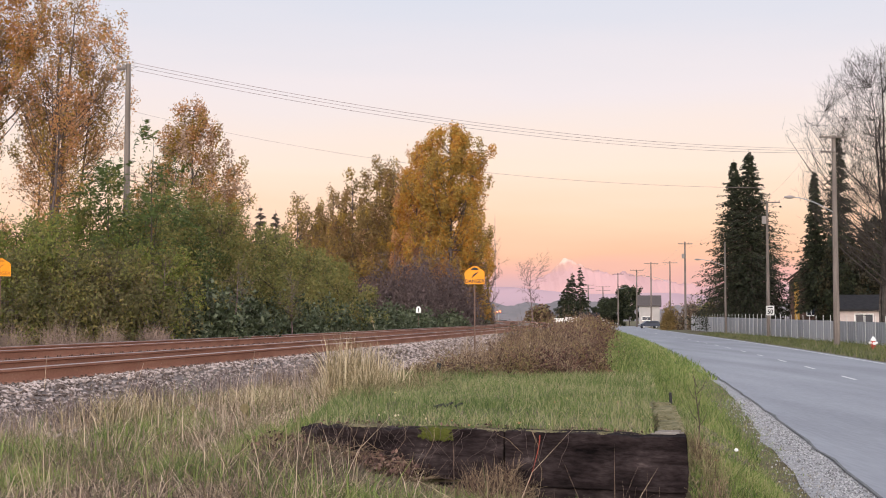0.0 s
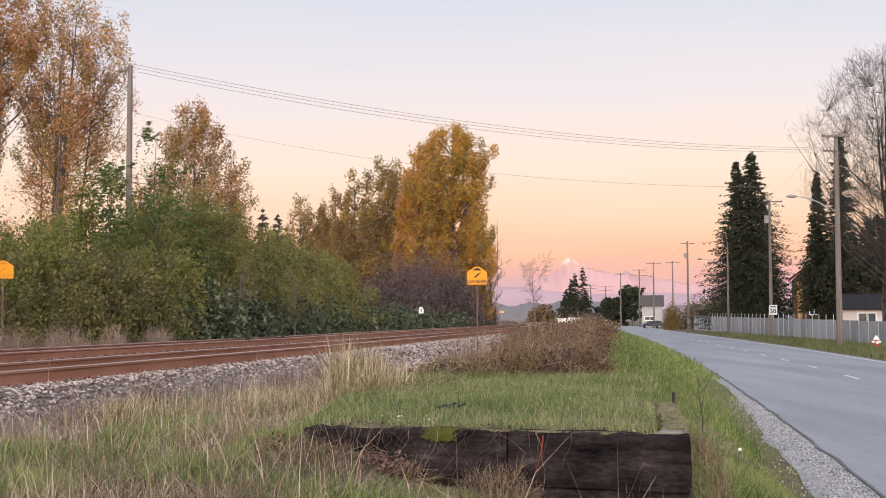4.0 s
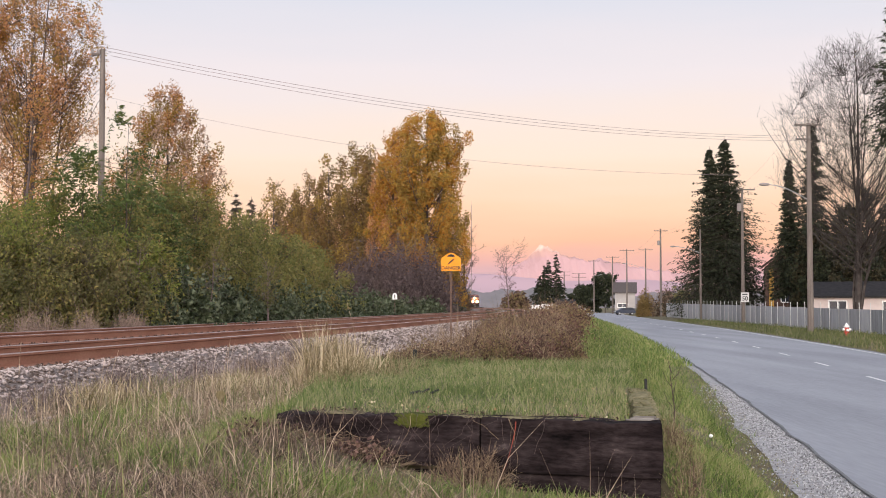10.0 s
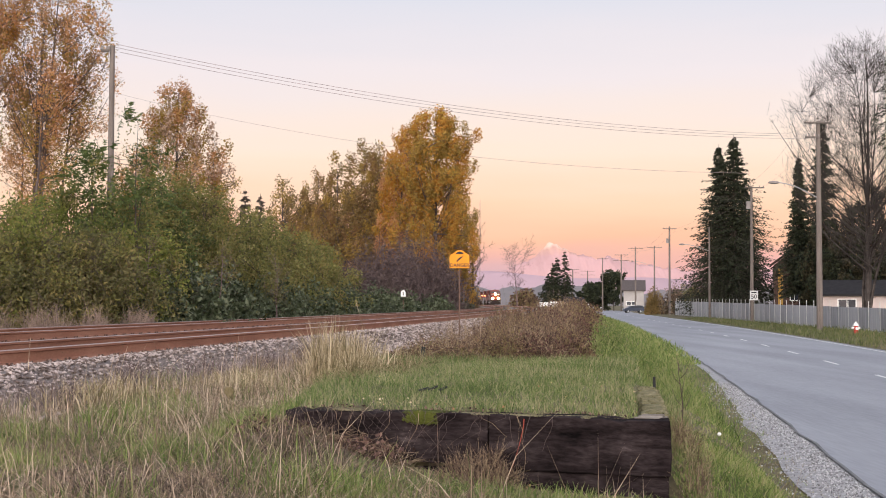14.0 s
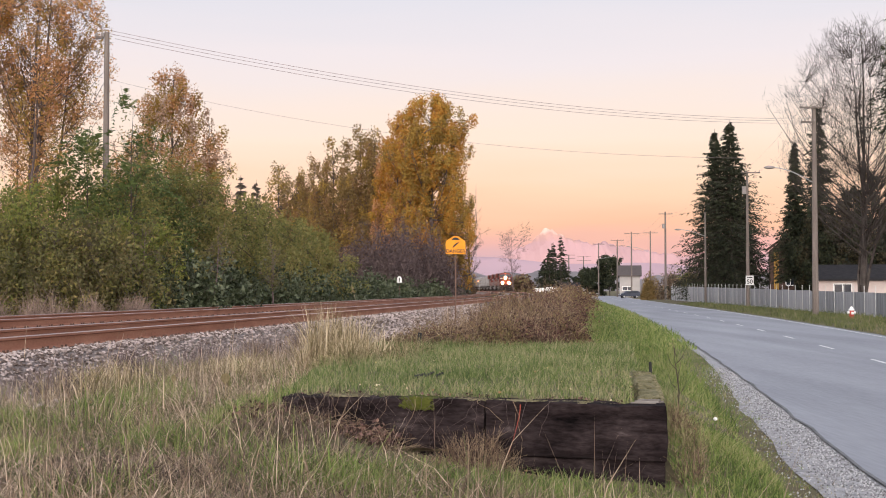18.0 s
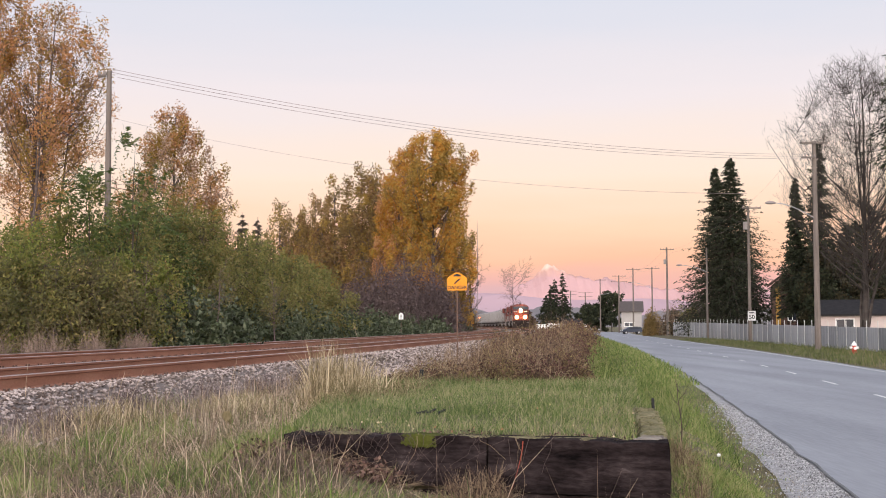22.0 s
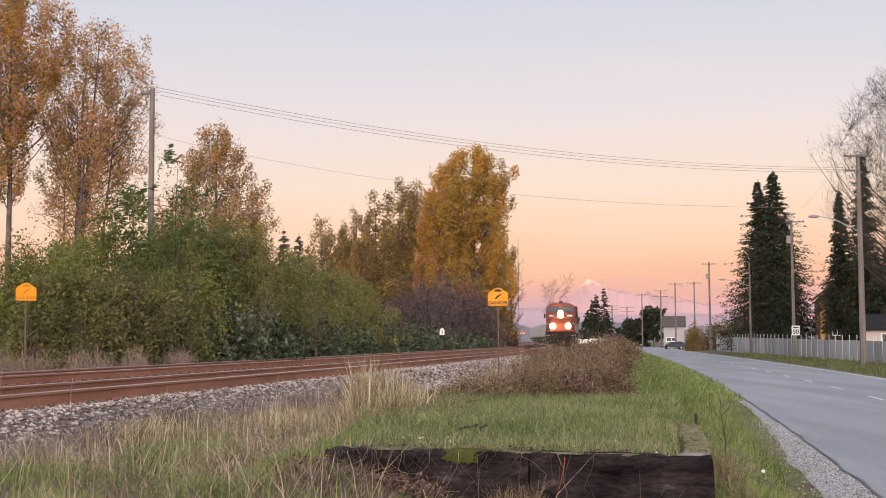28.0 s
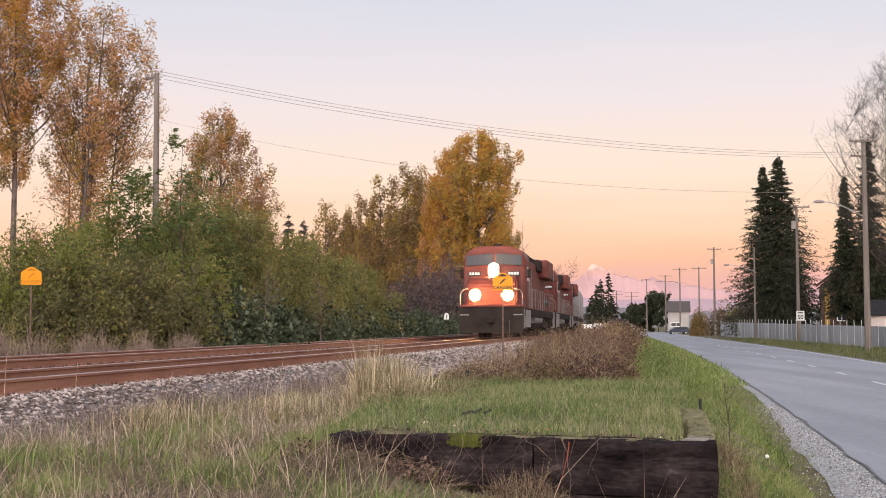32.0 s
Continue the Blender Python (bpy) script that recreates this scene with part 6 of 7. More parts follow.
def hydrant(x, y):
    t = thing("fire_hydrant", pose(x, y, float(ground_z(x, y)) - 0.02), "red fire hydrant with white caps", "fire hydrant")
    part("body", rod((0, 0, 0), (0, 0, 0.55), 0.15, 0.14, 12), M_HYDRANT, t)
    bm = add_rod(bmesh.new(), (0, 0, 0.55), (0, 0, 0.62), 0.2, 0.2, 12)
    add_rod(bm, (0, 0, 0.62), (0, 0, 0.78), 0.16, 0.06, 12)
    add_rod(bm, (0, 0, 0.78), (0, 0, 0.84), 0.04, 0.04, 8)
    part("bonnet", bm, M_WHITE, t, "white cap")
    for sx in (-1, 1):
        part("outlet", rod((sx * 0.12, 0, 0.42), (sx * 0.27, 0, 0.42), 0.075, 0.08, 10), M_WHITE, t, "white outlet cap")
    part("outlet", rod((0, -0.1, 0.38), (0, -0.26, 0.38), 0.09, 0.09, 10), M_WHITE, t, "white outlet cap")


def gable_house(name, x, y, w, d, eave, ridge, turn, wall, roof, label, windows=(), along="x", zb=None, over=0.5):
    t = thing(name, pose(x, y, 0.1 if zb is None else zb, 0, 0, turn), label, "building")
    part("wall", box(-w / 2, w / 2, 0, d, 0, eave), wall, t)
    if along == "x":
        pts = [(-over, eave - 0.1), (d / 2, ridge), (d + over, eave - 0.1), (d + over, eave + 0.1), (d / 2, ridge + 0.22), (-over, eave + 0.1)]
        part("roof", prism(pts, -w / 2 - over, w / 2 + over, "x"), roof, t)
        part("gable", prism([(0, eave - 0.02), (d, eave - 0.02), (d / 2, ridge - 0.05)], -w / 2 + 0.01, w / 2 - 0.01, "x"), wall, t)
    else:
        pts = [(-w / 2 - over, eave - 0.1), (0, ridge), (w / 2 + over, eave - 0.1), (w / 2 + over, eave + 0.1), (0, ridge + 0.22), (-w / 2 - over, eave + 0.1)]
        part("roof", prism(pts, -over, d + over, "y"), roof, t)
        part("gable", prism([(-w / 2, eave - 0.02), (w / 2, eave - 0.02), (0, ridge - 0.05)], 0.01, d - 0.01, "y"), wall, t)
    for wx, wz, ww, wh in windows:
        bm = bmesh.new()
        for a in (wx - ww / 2, wx + ww / 2):
            add_box(bm, a - 0.06, a + 0.06, -0.06, 0.02, wz - 0.06, wz + wh + 0.06)
        for b in (wz, wz + wh):
            add_box(bm, wx - ww / 2, wx + ww / 2, -0.055, 0.02, b - 0.06, b + 0.06)
        add_box(bm, wx - 0.04, wx + 0.04, -0.055, 0.02, wz, wz + wh)
        win = part("window", bm, M_WHITE, t, "white-framed window")
        part("pane", box(wx - ww / 2, wx + ww / 2, -0.02, -0.008, wz, wz + wh), M_GLASS, win)
    return t


def parked_car(x, y, turn, paint, label):
    t = thing("car", pose(x, y, 0.02, 0, 0, turn), label, "car")
    prof = [(-2.3, 0.45), (-2.35, 0.75), (-2.2, 1.0), (-1.5, 1.12), (-0.85, 1.62), (1.2, 1.7), (2.0, 1.6), (2.3, 1.1), (2.35, 0.6), (2.25, 0.42)]
    bm = prism([(px, pz) for px, pz in prof], -0.88, 0.88, "y")
    for v in bm.verts:
        if v.co.z > 1.2:
            v.co.y *= 0.84
    bmesh.ops.bevel(bm, geom=list(bm.edges), offset=0.05, segments=2, affect="EDGES")
    part("body", bm, paint, t)
    for sy in (-1, 1):
        part("side_window", prism([(-0.95, 1.15), (-0.62, 1.52), (1.2, 1.58), (1.75, 1.5), (1.95, 1.15)], sy * 0.81 - 0.06, sy * 0.81 + 0.06, "y"), M_GLASS, t)
        for sx in (-1.45, 1.45):
            wh = part("wheel", rod((sx, sy * 0.92, 0.34), (sx, sy * 0.7, 0.34), 0.35, n=18), M_RUBBER, t)
            part("rim", rod((sx, sy * 0.935, 0.34), (sx, sy * 0.8, 0.34), 0.22, n=12), M_STEEL, wh)
        part("headlight", box(-2.36, -2.25, sy * 0.7 - 0.16, sy * 0.7 + 0.16, 0.78, 0.92, 0.02), M_WHITE, t)
    return t


def build_right_side():
    g = "dark conifers behind the fence"
    conifer(45.4, 190, 27.2, 9.8, 38000, 301, "tall dense dark green conifer behind the fence", group=g, size=0.12)
    conifer(43.4, 191, 25.8, 7.6, 32000, 302, "tall dark conifer with ragged outline", group=g, size=0.12)
    conifer(47.8, 193, 21, 6.6, 20000, 303, "dark conifer behind the fence", group=g, size=0.12)
    conifer(46.4, 160, 20.4, 4.3, 22000, 304, "dark conifer with open irregular branches", group=g, size=0.12, bare=0.16)
    conifer(49.4, 160, 25.0, 5.4, 22000, 305, "narrow dark conifer behind the utility pole", group=g, size=0.12)
    conifer(36.9, 96, 30.5, 6.6, 20000, 306, "large dark fir standing close to the road", bare=0.46, group=g, size=0.10)
    crown_tree("bare_tree", 39.7, 116, 26.0, [(0.2, 1.2), (0.3, 3.6), (0.5, 5.8), (0.7, 6.0), (0.85, 5.0), (0.95, 3.4), (1.0, 1.6)], 900, 2200, 0.06, [M_BROWNLEAF, M_TWIG], "large broad tree, nearly bare, with upright branches", 310, clump_r=1.0, spray=1.4,
               limbs=80, r0=0.26, rise=1.15, first=0.16, stems=6, twigs=8, twig_r=0.015, bark=M_GREYBARK, group=g, sway=0.05, wild=0.4)
    # the pale mauve bark paints distance haze onto this far tree
    tree("bare_tree", 22.9, 330, 19.0, 5.0, 0, 0.2, M_TWIG, "slender bare tree beyond the tracks", 311, first=0.25, n1=20, n2=7, n3=4, up=60, r0=0.16, profile=fan, min_r=0.018, wide=4.6, bark=M_PALETWIG)
    mound("brown_shrub", 25.2, 335, 3.2, 3, 4.2, 1600, 0.4, M_BROWNLEAF, "round brown shrub beside the far line", 312, stems=60, stem_r=0.03)
    for i, (x, y, r, h, m) in enumerate([(44.5, 232, 2.0, 4.4, M_CANE), (47.5, 234, 2.4, 4.8, M_SHRUB), (50, 236, 2.8, 5.4, M_BROWNLEAF), (42.2, 240, 1.6, 4.0, M_OLIVE)]):
        mound("roadside_shrub", x, y, r, r, h, 3800, 0.15, m, "roadside shrub in autumn colours behind the fence", 320 + i, stems=60, stem_r=0.02)
    for i, (x, y, h, r) in enumerate([(48.6, 384, 7.4, 4.4), (52.0, 386, 8.4, 4.4), (55.0, 380, 11.8, 3.8)]):
        tree("dark_tree", x, y, h, 4, 8000, 0.3, M_NEEDLE, "dark evergreen tree beside the road", 330 + i, first=0.08, cloud=0.32, n1=15, n2=5, n3=1, up=28, wide=r)
    for i, (x, y, h) in enumerate([(41.0, 420, 14.5), (42.8, 425, 17.4), (45.0, 422, 20.0), (46.8, 428, 12), (39.6, 425, 11)]):
        conifer(x, y, h, 5.0, 5000, 340 + i, "distant dark fir tree", size=0.2)
    gable_house("house", 47.6, 138.6, 9.6, 8.5, 3.0, 4.5, -17, M_STUCCO, M_ROOF, "low pale pink stucco house with a grey roof", [(-2.2, 1.55, 1.9, 1.0), (3.0, 1.5, 1.1, 1.0)])
    barn = gable_house("barn", 53.3, 181, 8.5, 12, 7.6, 11.0, -14, M_BROWNWALL, M_BROWNWALL, "tall dark brown wooden building with a strip of mustard siding", [(-1.5, 2.5, 1.2, 1.4)], "y")
    part("siding_strip", box(-3.75, -3.1, -0.04, 0.01, 1.4, 7.2), M_MUSTARD, barn, "mustard-yellow boarding")
    gable_house("white_building", 53.2, 332, 5.2, 14, 5.4, 8.0, -9, M_OFFWHITE, M_ROOFBROWN, "white gabled building with a faded grey-brown roof", [(-0.6, 1.6, 2.6, 1.0)], "x")
    gable_house("white_shed", 41.0, 360, 5, 5, 2.4, 3.6, 0, M_OFFWHITE, M_ROOF, "small white shed beyond the road", [], "x")
    for i in range(5):
        t = thing("parked_trailer", pose(36.5 + i * 4.4, 405 + (i % 2) * 4, 0.1, 0, 0, 4), "white parked vehicle far down the road", "vehicle", "far parked vehicles")
        part("body", box(-1.9, 1.9, -1, 1, 0.5, 2.3 + 0.3 * (i % 3), 0.12), M_WHITE, t)
        part("wheel", rod((-1.2, -1.05, 0.4), (-1.2, -0.8, 0.4), 0.4, n=10), M_RUBBER, t)
        part("wheel", rod((1.2, -1.05, 0.4), (1.2, -0.8, 0.4), 0.4, n=10), M_RUBBER, t)
    for i, (x, y, h) in enumerate([(51.0, 160, 11.5), (54.5, 164, 14), (57.5, 160, 12.5), (61, 165, 13.5)]):
        conifer(x, y, h, 5.6, 7000, 350 + i, "dark evergreen tree behind the low house", size=0.16)
    for i, (x, y, h, r) in enumerate([(50.2, 151, 14.5, 3.2), (53.6, 153, 16.5, 3.8), (57.6, 151, 15.5, 3.6), (47.6, 156, 12.0, 2.4)]):
        crown_tree("dark_tree", x, y, h, [(0.12, r * 0.8), (0.4, r), (0.7, r * 0.8), (1.0, 0.4)], 170, 11000, 0.17, [M_NEEDLE, M_DARKLEAF], "dense dark tree behind the low house", 360 + i, clump_r=0.8, limbs=16, rise=1.0, twigs=0)
    gable_house("house", 57.0, 140, 8, 7, 3.6, 5.6, -20, M_STUCCO, M_ROOF, "second low house with a grey gabled roof", [], "y")
    parked_car(46.4, 290, 6, M_CARBLUE, "dark blue estate car parked at the roadside")
    parked_car(18.9, 420, 10, M_DARK, "dark car waiting at the level crossing")
    hydrant(27.35, 82)


def build_far():
    rng = np.random.default_rng(77)
    # low wooded ridge and the snow mountain
    def ridge(name, y, x0, x1, base, hfun, mat, n, label, depth):
        x = np.linspace(x0, x1, n)
        h = hfun(x)
        rows = [np.stack([x, np.full(n, y - depth), np.full(n, base - 2.0)], 1)]
        for q in (0.3, 0.55, 0.75, 0.9):
            rows.append(np.stack([x, np.full(n, y - depth * (1 - q)), base + h * q ** 1.2 * (1 + 0.10 * np.sin(x * 0.013 * (1 + q) + q * 9) + 0.05 * np.sin(x * 0.05 + q * 20))], 1))
        rows.append(np.stack([x, np.full(n, float(y)), base + h], 1))
        rows.append(np.stack([x, np.full(n, y + depth), np.full(n, base - 2.0)], 1))
        v = np.stack(rows, 0)
        i = np.arange(v.shape[0] * n).reshape(v.shape[0], n)
        f = np.stack([i[:-1, :-1], i[:-1, 1:], i[1:, 1:], i[1:, :-1]], -1).reshape(-1, 4)
        tagged(new(name, mesh_of(name, v.reshape(-1, 3), f, mat, True)), label, "hills", kind="structure")
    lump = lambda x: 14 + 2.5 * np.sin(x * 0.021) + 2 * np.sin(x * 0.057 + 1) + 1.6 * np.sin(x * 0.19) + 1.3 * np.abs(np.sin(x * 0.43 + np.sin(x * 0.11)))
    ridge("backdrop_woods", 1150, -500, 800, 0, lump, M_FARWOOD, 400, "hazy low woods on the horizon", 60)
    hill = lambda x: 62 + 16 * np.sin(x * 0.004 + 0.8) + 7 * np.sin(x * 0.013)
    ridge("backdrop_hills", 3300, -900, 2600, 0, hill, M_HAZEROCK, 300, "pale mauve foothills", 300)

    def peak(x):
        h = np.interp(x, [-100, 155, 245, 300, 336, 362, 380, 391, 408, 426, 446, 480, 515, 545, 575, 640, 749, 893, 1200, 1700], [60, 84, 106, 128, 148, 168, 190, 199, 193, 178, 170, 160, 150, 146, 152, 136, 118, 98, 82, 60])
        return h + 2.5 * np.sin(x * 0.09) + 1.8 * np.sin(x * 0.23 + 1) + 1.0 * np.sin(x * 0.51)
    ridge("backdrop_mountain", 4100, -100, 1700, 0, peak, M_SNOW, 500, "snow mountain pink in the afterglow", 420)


# ---- small things on the bank ----
def stalk(name, pts, r, mat, label, category="weed", parent=None):
    """A stem through the points, thinning to its tip."""
    pts = np.array(pts, float)
    n = len(pts) - 1
    rr = np.linspace(r, r * 0.4, n + 1)
    v, f = tubes(pts[:-1], pts[1:], rr[:-1], rr[1:], 5)
    return mesh_of(name, v, f, mat, True)


def build_details():
    rng = np.random.default_rng(55)
    # dead vines over the timber face
    t = thing("dead_vines", pose(0, 0, 0), "dry brown vines hanging over the dark timber", "vine")
    spots = np.concatenate([rng.uniform(-0.98, -0.1, 34), rng.normal(-0.02, 0.1, 6), rng.normal(0.5, 0.1, 7), rng.uniform(0.3, 1.0, 3)])
    for i, x in enumerate(spots):
        y = float(deck_front(x))
        drop = rng.uniform(0.12, 0.42)
        sway = rng.normal(0, 0.16)
        pts = [(x + sway * q * q + rng.normal(0, 0.012), y + 0.05 - 0.13 * math.sin(min(1, q * 1.6) * 1.57) - 0.10 * q * rng.random(), 1.34 + 0.03 * math.sin(q * 3) - drop * q ** 1.4) for q in np.linspace(0, 1, 7)]
        under("vine", stalk("vine", pts, rng.uniform(0.001, 0.0026), M_TWIG if i % 4 else M_CANE, ""), t)
    pts = [(0.66 - 0.10 * q * q, float(deck_front(0.6)) - 0.05 - 0.04 * q, 1.31 - 0.34 * q + 0.03 * math.sin(q * 4)) for q in np.linspace(0, 1, 7)]
    under("red_stem", stalk("red_stem", pts, 0.0045, M_REDSTEM, ""), t, "one red bramble stem")
    n = 900
    x = rng.uniform(-1.0, 1.5, n)
    y = deck_front(x) + 0.12 + np.abs(rng.normal(0, 0.11, n)) * (1 + 0.6 * np.sin(x * 7))
    z = ground_z(x, y) + rng.uniform(0.005, 0.03, n)
    v, f = leaf_quads(rng, np.stack([x, y, z], 1), 0.016, 1.4, 0.7)
    tagged(new("edge_leaves", mesh_of("edge_leaves", v, f, M_LITTER)), "red-brown dead leaves along the platform's front edge", "leaves", kind="stuff")
    # heaps of dead leaves and stems at the foot
    for k, (x, y, r, h, n) in enumerate([(0.36, 8.72, 0.32, 0.30, 320), (-0.35, 9.0, 0.34, 0.12, 150), (-0.85, 9.15, 0.34, 0.10, 130), (-2.0, 8.2, 0.6, 0.12, 260), (-1.5, 10.5, 0.5, 0.14, 200), (-0.2, 7.6, 0.5, 0.1, 180), (-2.8, 9.6, 0.6, 0.14, 220), (0.0, 8.4, 0.3, 0.12, 120)]):
        twig_bush("dead_stem_heap", x, y, r, h, n, M_CANE, "heap of grey-brown dead stems", 400 + k, 0.0025, "weeds")
    # moss and worn wood on the timber tops
    for x0, x1, mat, lab in ((-0.16, 0.06, M_MOSS, "thick yellow-green moss pad"), (-0.06, 0.12, M_MOSS, "thick yellow-green moss pad"), (0.86, 1.22, M_DRYMOSS, "brownish dry moss pad"), (-0.75, -0.4, M_DRYMOSS, "brownish dry moss pad"), (0.15, 0.5, M_DRYMOSS, "brownish dry moss pad"), (0.5, 0.85, M_DRYMOSS, "thin brownish moss crust")):
        bm = bmesh.new()
        half = (x1 - x0) / 2
        for k in range(360 if mat is M_MOSS else 200):
            u, w = rng.normal(0, 0.5), rng.uniform(-0.135 if mat is M_MOSS else -0.085, 0.10)
            q = rng.uniform(0.009, 0.02 if mat is M_MOSS else 0.013) * max(0.35, 1 - 0.4 * abs(u))
            over = max(0.0, -w - 0.085)
            r = bmesh.ops.create_icosphere(bm, subdivisions=1, radius=q)
            for v in r["verts"]:
                v.co = Vector((v.co.x * 1.3 + u * half, v.co.y * (1 if not over else 0.5) + max(w, -0.097), v.co.z * (0.55 if not over else 0.9) - over * 1.4)) + noise.noise_vector(v.co * 60) * 0.006
        xm = (x0 + x1) / 2
        m = thing("moss_pad", pose(xm, float(deck_front(xm)) + 0.09, 1.326, 0, 0, -20), lab + " on the timber edge", "moss")
        tagged(part("pad", bm, mat, m), kind="stuff")
    for k in range(7):
        y = 9.15 + 0.5 * k
        bm = bmesh.new()
        for q in range(70):
            r = bmesh.ops.create_icosphere(bm, subdivisions=1, radius=rng.uniform(0.008, 0.02))
            at = Vector((rng.uniform(-0.14, 0.01), rng.uniform(-0.3, 0.3), 0.012 * rng.random()))
            for v in r["verts"]:
                v.co = Vector((v.co.x * 1.4, v.co.y * 1.4, v.co.z * 0.6)) + at
        m = thing("moss_pad", pose(float(deck_right(y)) - 0.005, y, 1.325 - 0.04 * max(0, y - 11.2), 0, 0, -8.4), "brownish dry moss crust on the side timber", "moss")
        tagged(part("pad", bm, M_DRYMOSS, m), kind="stuff")
    w = thing("split_wood", pose(1.51, 8.78, 1.325, 0, 0, -14), "pale grey split end of an old timber", "wood")
    for k in range(4):
        part("splinter", box(-0.09 + 0.02 * k, 0.08 + 0.012 * k, -0.08 + 0.04 * k, -0.045 + 0.04 * k, -0.02, 0.008 + 0.007 * ((k * 7) % 3), 0.004, pose(0, 0, 0, 0, 0, 4 * (k % 3 - 1))), M_GREYWOOD, w)
    s = thing("stub_post", pose(2.19, 12.4, 1.0), "short dark wooden post stub by the platform", "post")
    part("post", box(-0.012, 0.012, -0.012, 0.012, -0.2, 0.40, 0.004, pose(0, 0, 0, 4, -3, 12)), M_BLACK, s)
    b = thing("charred_branch", pose(0.05, 11.3, 1.34, 0, 0, 12), "blackened broken branch lying in the grass", "branch")
    for k in range(3):
        part("fragment", rod((-0.13 + 0.09 * k, 0.03 * (k % 2), -0.01), (-0.05 + 0.09 * k, 0.04 * (k - 1), 0.022 + 0.012 * (k % 2)), 0.016, 0.008, 6), M_BLACK, b)
    # bent straw heaped beside the platform
    for k, (x, y, r, h, n) in enumerate([(-0.75, 14.0, 0.35, 0.26, 150), (-0.35, 14.4, 0.3, 0.2, 110), (-0.9, 13.2, 0.3, 0.18, 100), (-0.2, 15.4, 0.35, 0.3, 110)]):
        twig_bush("straw_heap", x, y, r, h, n, M_TANSTRAW, "bent dry straw heaped on the platform's end", 470 + k, 0.004, "weeds")
    # a bare weed by the roadside
    wd = thing("bare_weed", pose(2.28, 11.6, float(ground_z(2.28, 11.6)) - 0.02), "tall bare brown weed stalk on the verge", "weed")
    main = [(0.02 * math.sin(q * 5), 0, 0.62 * q) for q in np.linspace(0, 1, 7)]
    under("stem", stalk("stem", main, 0.007, M_TWIG, ""), wd)
    for k in range(7):
        z = 0.18 + 0.06 * k
        a = k * 2.4
        under("side_shoot", stalk("side_shoot", [(0, 0, z), (0.05 * math.cos(a), 0.05 * math.sin(a), z + 0.05), (0.09 * math.cos(a), 0.09 * math.sin(a), z + 0.14)], 0.004, M_TWIG, ""), wd)
    # dry weeds along the platform's side
    for k in range(9):
        y = 8.45 + 0.42 * k
        twig_bush("dead_weeds", float(deck_right(y)) + 0.16 + 0.05 * math.sin(k * 2.1), y, 0.13, 0.30 - 0.02 * k + 0.06 * math.sin(k * 3), 60, M_TANSTRAW if k % 3 else M_CANE, "tan dry weeds beside the old timber", 440 + k, 0.0025, "weeds")
    # litter
    for x, y, sx, label in ((3.85, 26.0, 0.10, "crumpled white plastic litter in the ditch grass"), (3.45, 26.5, 0.06, "scrap of white litter in the grass"), (2.85, 12.6, 0.02, "small white scrap on the verge")):
        bm = bmesh.new()
        bmesh.ops.create_icosphere(bm, subdivisions=2, radius=sx)
        for v in bm.verts:
            v.co *= 1 + 0.5 * noise.noise(v.co * 14)
            v.co.z *= 0.9
        li = thing("litter", pose(x, y, float(ground_z(x, y)) + sx * 0.7 + 0.06), label, "litter")
        part("scrap", bm, M_WHITE, li)
    # fallen leaves
    n = 420
    x, y = rng.uniform(-4, 2.6, n), 6.5 + 10 * rng.random(n)
    y = np.where((x > -1) & (x < 1.6) & (rng.random(n) < 0.4), deck_front(x) + 0.15 + np.abs(rng.normal(0, 0.2, n)), y)
    z = ground_z(x, y) + rng.uniform(0.01, 0.09, n)
    v, f = leaf_quads(rng, np.stack([x, y, z], 1), 0.015, 1.3, 0.6)
    tagged(new("fallen_leaves", mesh_of("fallen_leaves", v, f, M_YELLOWLEAF)), "scattered small yellow and brown fallen leaves", "leaves", kind="stuff")
    for x, y, z, r, a in ((-1.78, 11.6, 1.3, 0.05, 20), (-1.72, 11.4, 1.27, 0.03, 70), (-2.3, 11.9, 1.28, 0.035, -30), (-3.4, 8.6, 1.2, 0.03, 10)):
        lf = thing("dead_leaf", pose(x, y, float(ground_z(x, y)), 0, 0, a), "broad pale tan dead leaf caught in the grass", "leaf", "large dead leaves")
        h = z - float(ground_z(x, y))
        part("blade", prism([(-0.2 * r, h - r), (0.7 * r, h - 0.7 * r), (r, h + 0.1 * r), (0.35 * r, h + 0.9 * r), (-0.5 * r, h + 0.8 * r), (-0.95 * r, h)], -0.002, 0.002, "y"), M_STRAW, lf)
        part("stalk", rod((0, 0, -0.02), (0, 0, h - r * 0.7), 0.003, n=5), M_STRAW, lf)
    ml = thing("marker_post", pose(-1.75, 92, 0.7), "small white round-topped track marker on a post", "marker")
    part("plate", prism([(-0.17, 1.85), (0.17, 1.85), (0.17, 2.15), (0.1, 2.28), (0, 2.32), (-0.1, 2.28), (-0.17, 2.15)], 0, 0.02, "y"), M_WHITE, ml)
    part("bar", box(-0.03, 0.03, -0.006, -0.001, 1.92, 2.2), M_BLACK, ml, "dark upright mark")
    part("post", rod((0, 0.04, 0), (0, 0.04, 1.9), 0.03), M_RUSTPOST, ml)
    # tall single dead stems standing before the rails
    for k, (x, y, h) in enumerate([(-3.5, 14.2, 0.42), (-3.35, 14.0, 0.5), (-4.5, 14.6, 0.34), (-2.6, 17.5, 0.5), (-2.35, 17.8, 0.42), (-1.0, 21, 0.95), (-2.5, 16.5, 0.45), (-4.95, 13.6, 0.42), (0.35, 19.4, 0.6), (0.75, 18.4, 0.62), (1.2, 18.7, 0.5)]):
        st = thing("dead_stalk", pose(x, y, float(ground_z(x, y)) - 0.02), "single tall dry grass stalk", "weed", "single dry stalks")
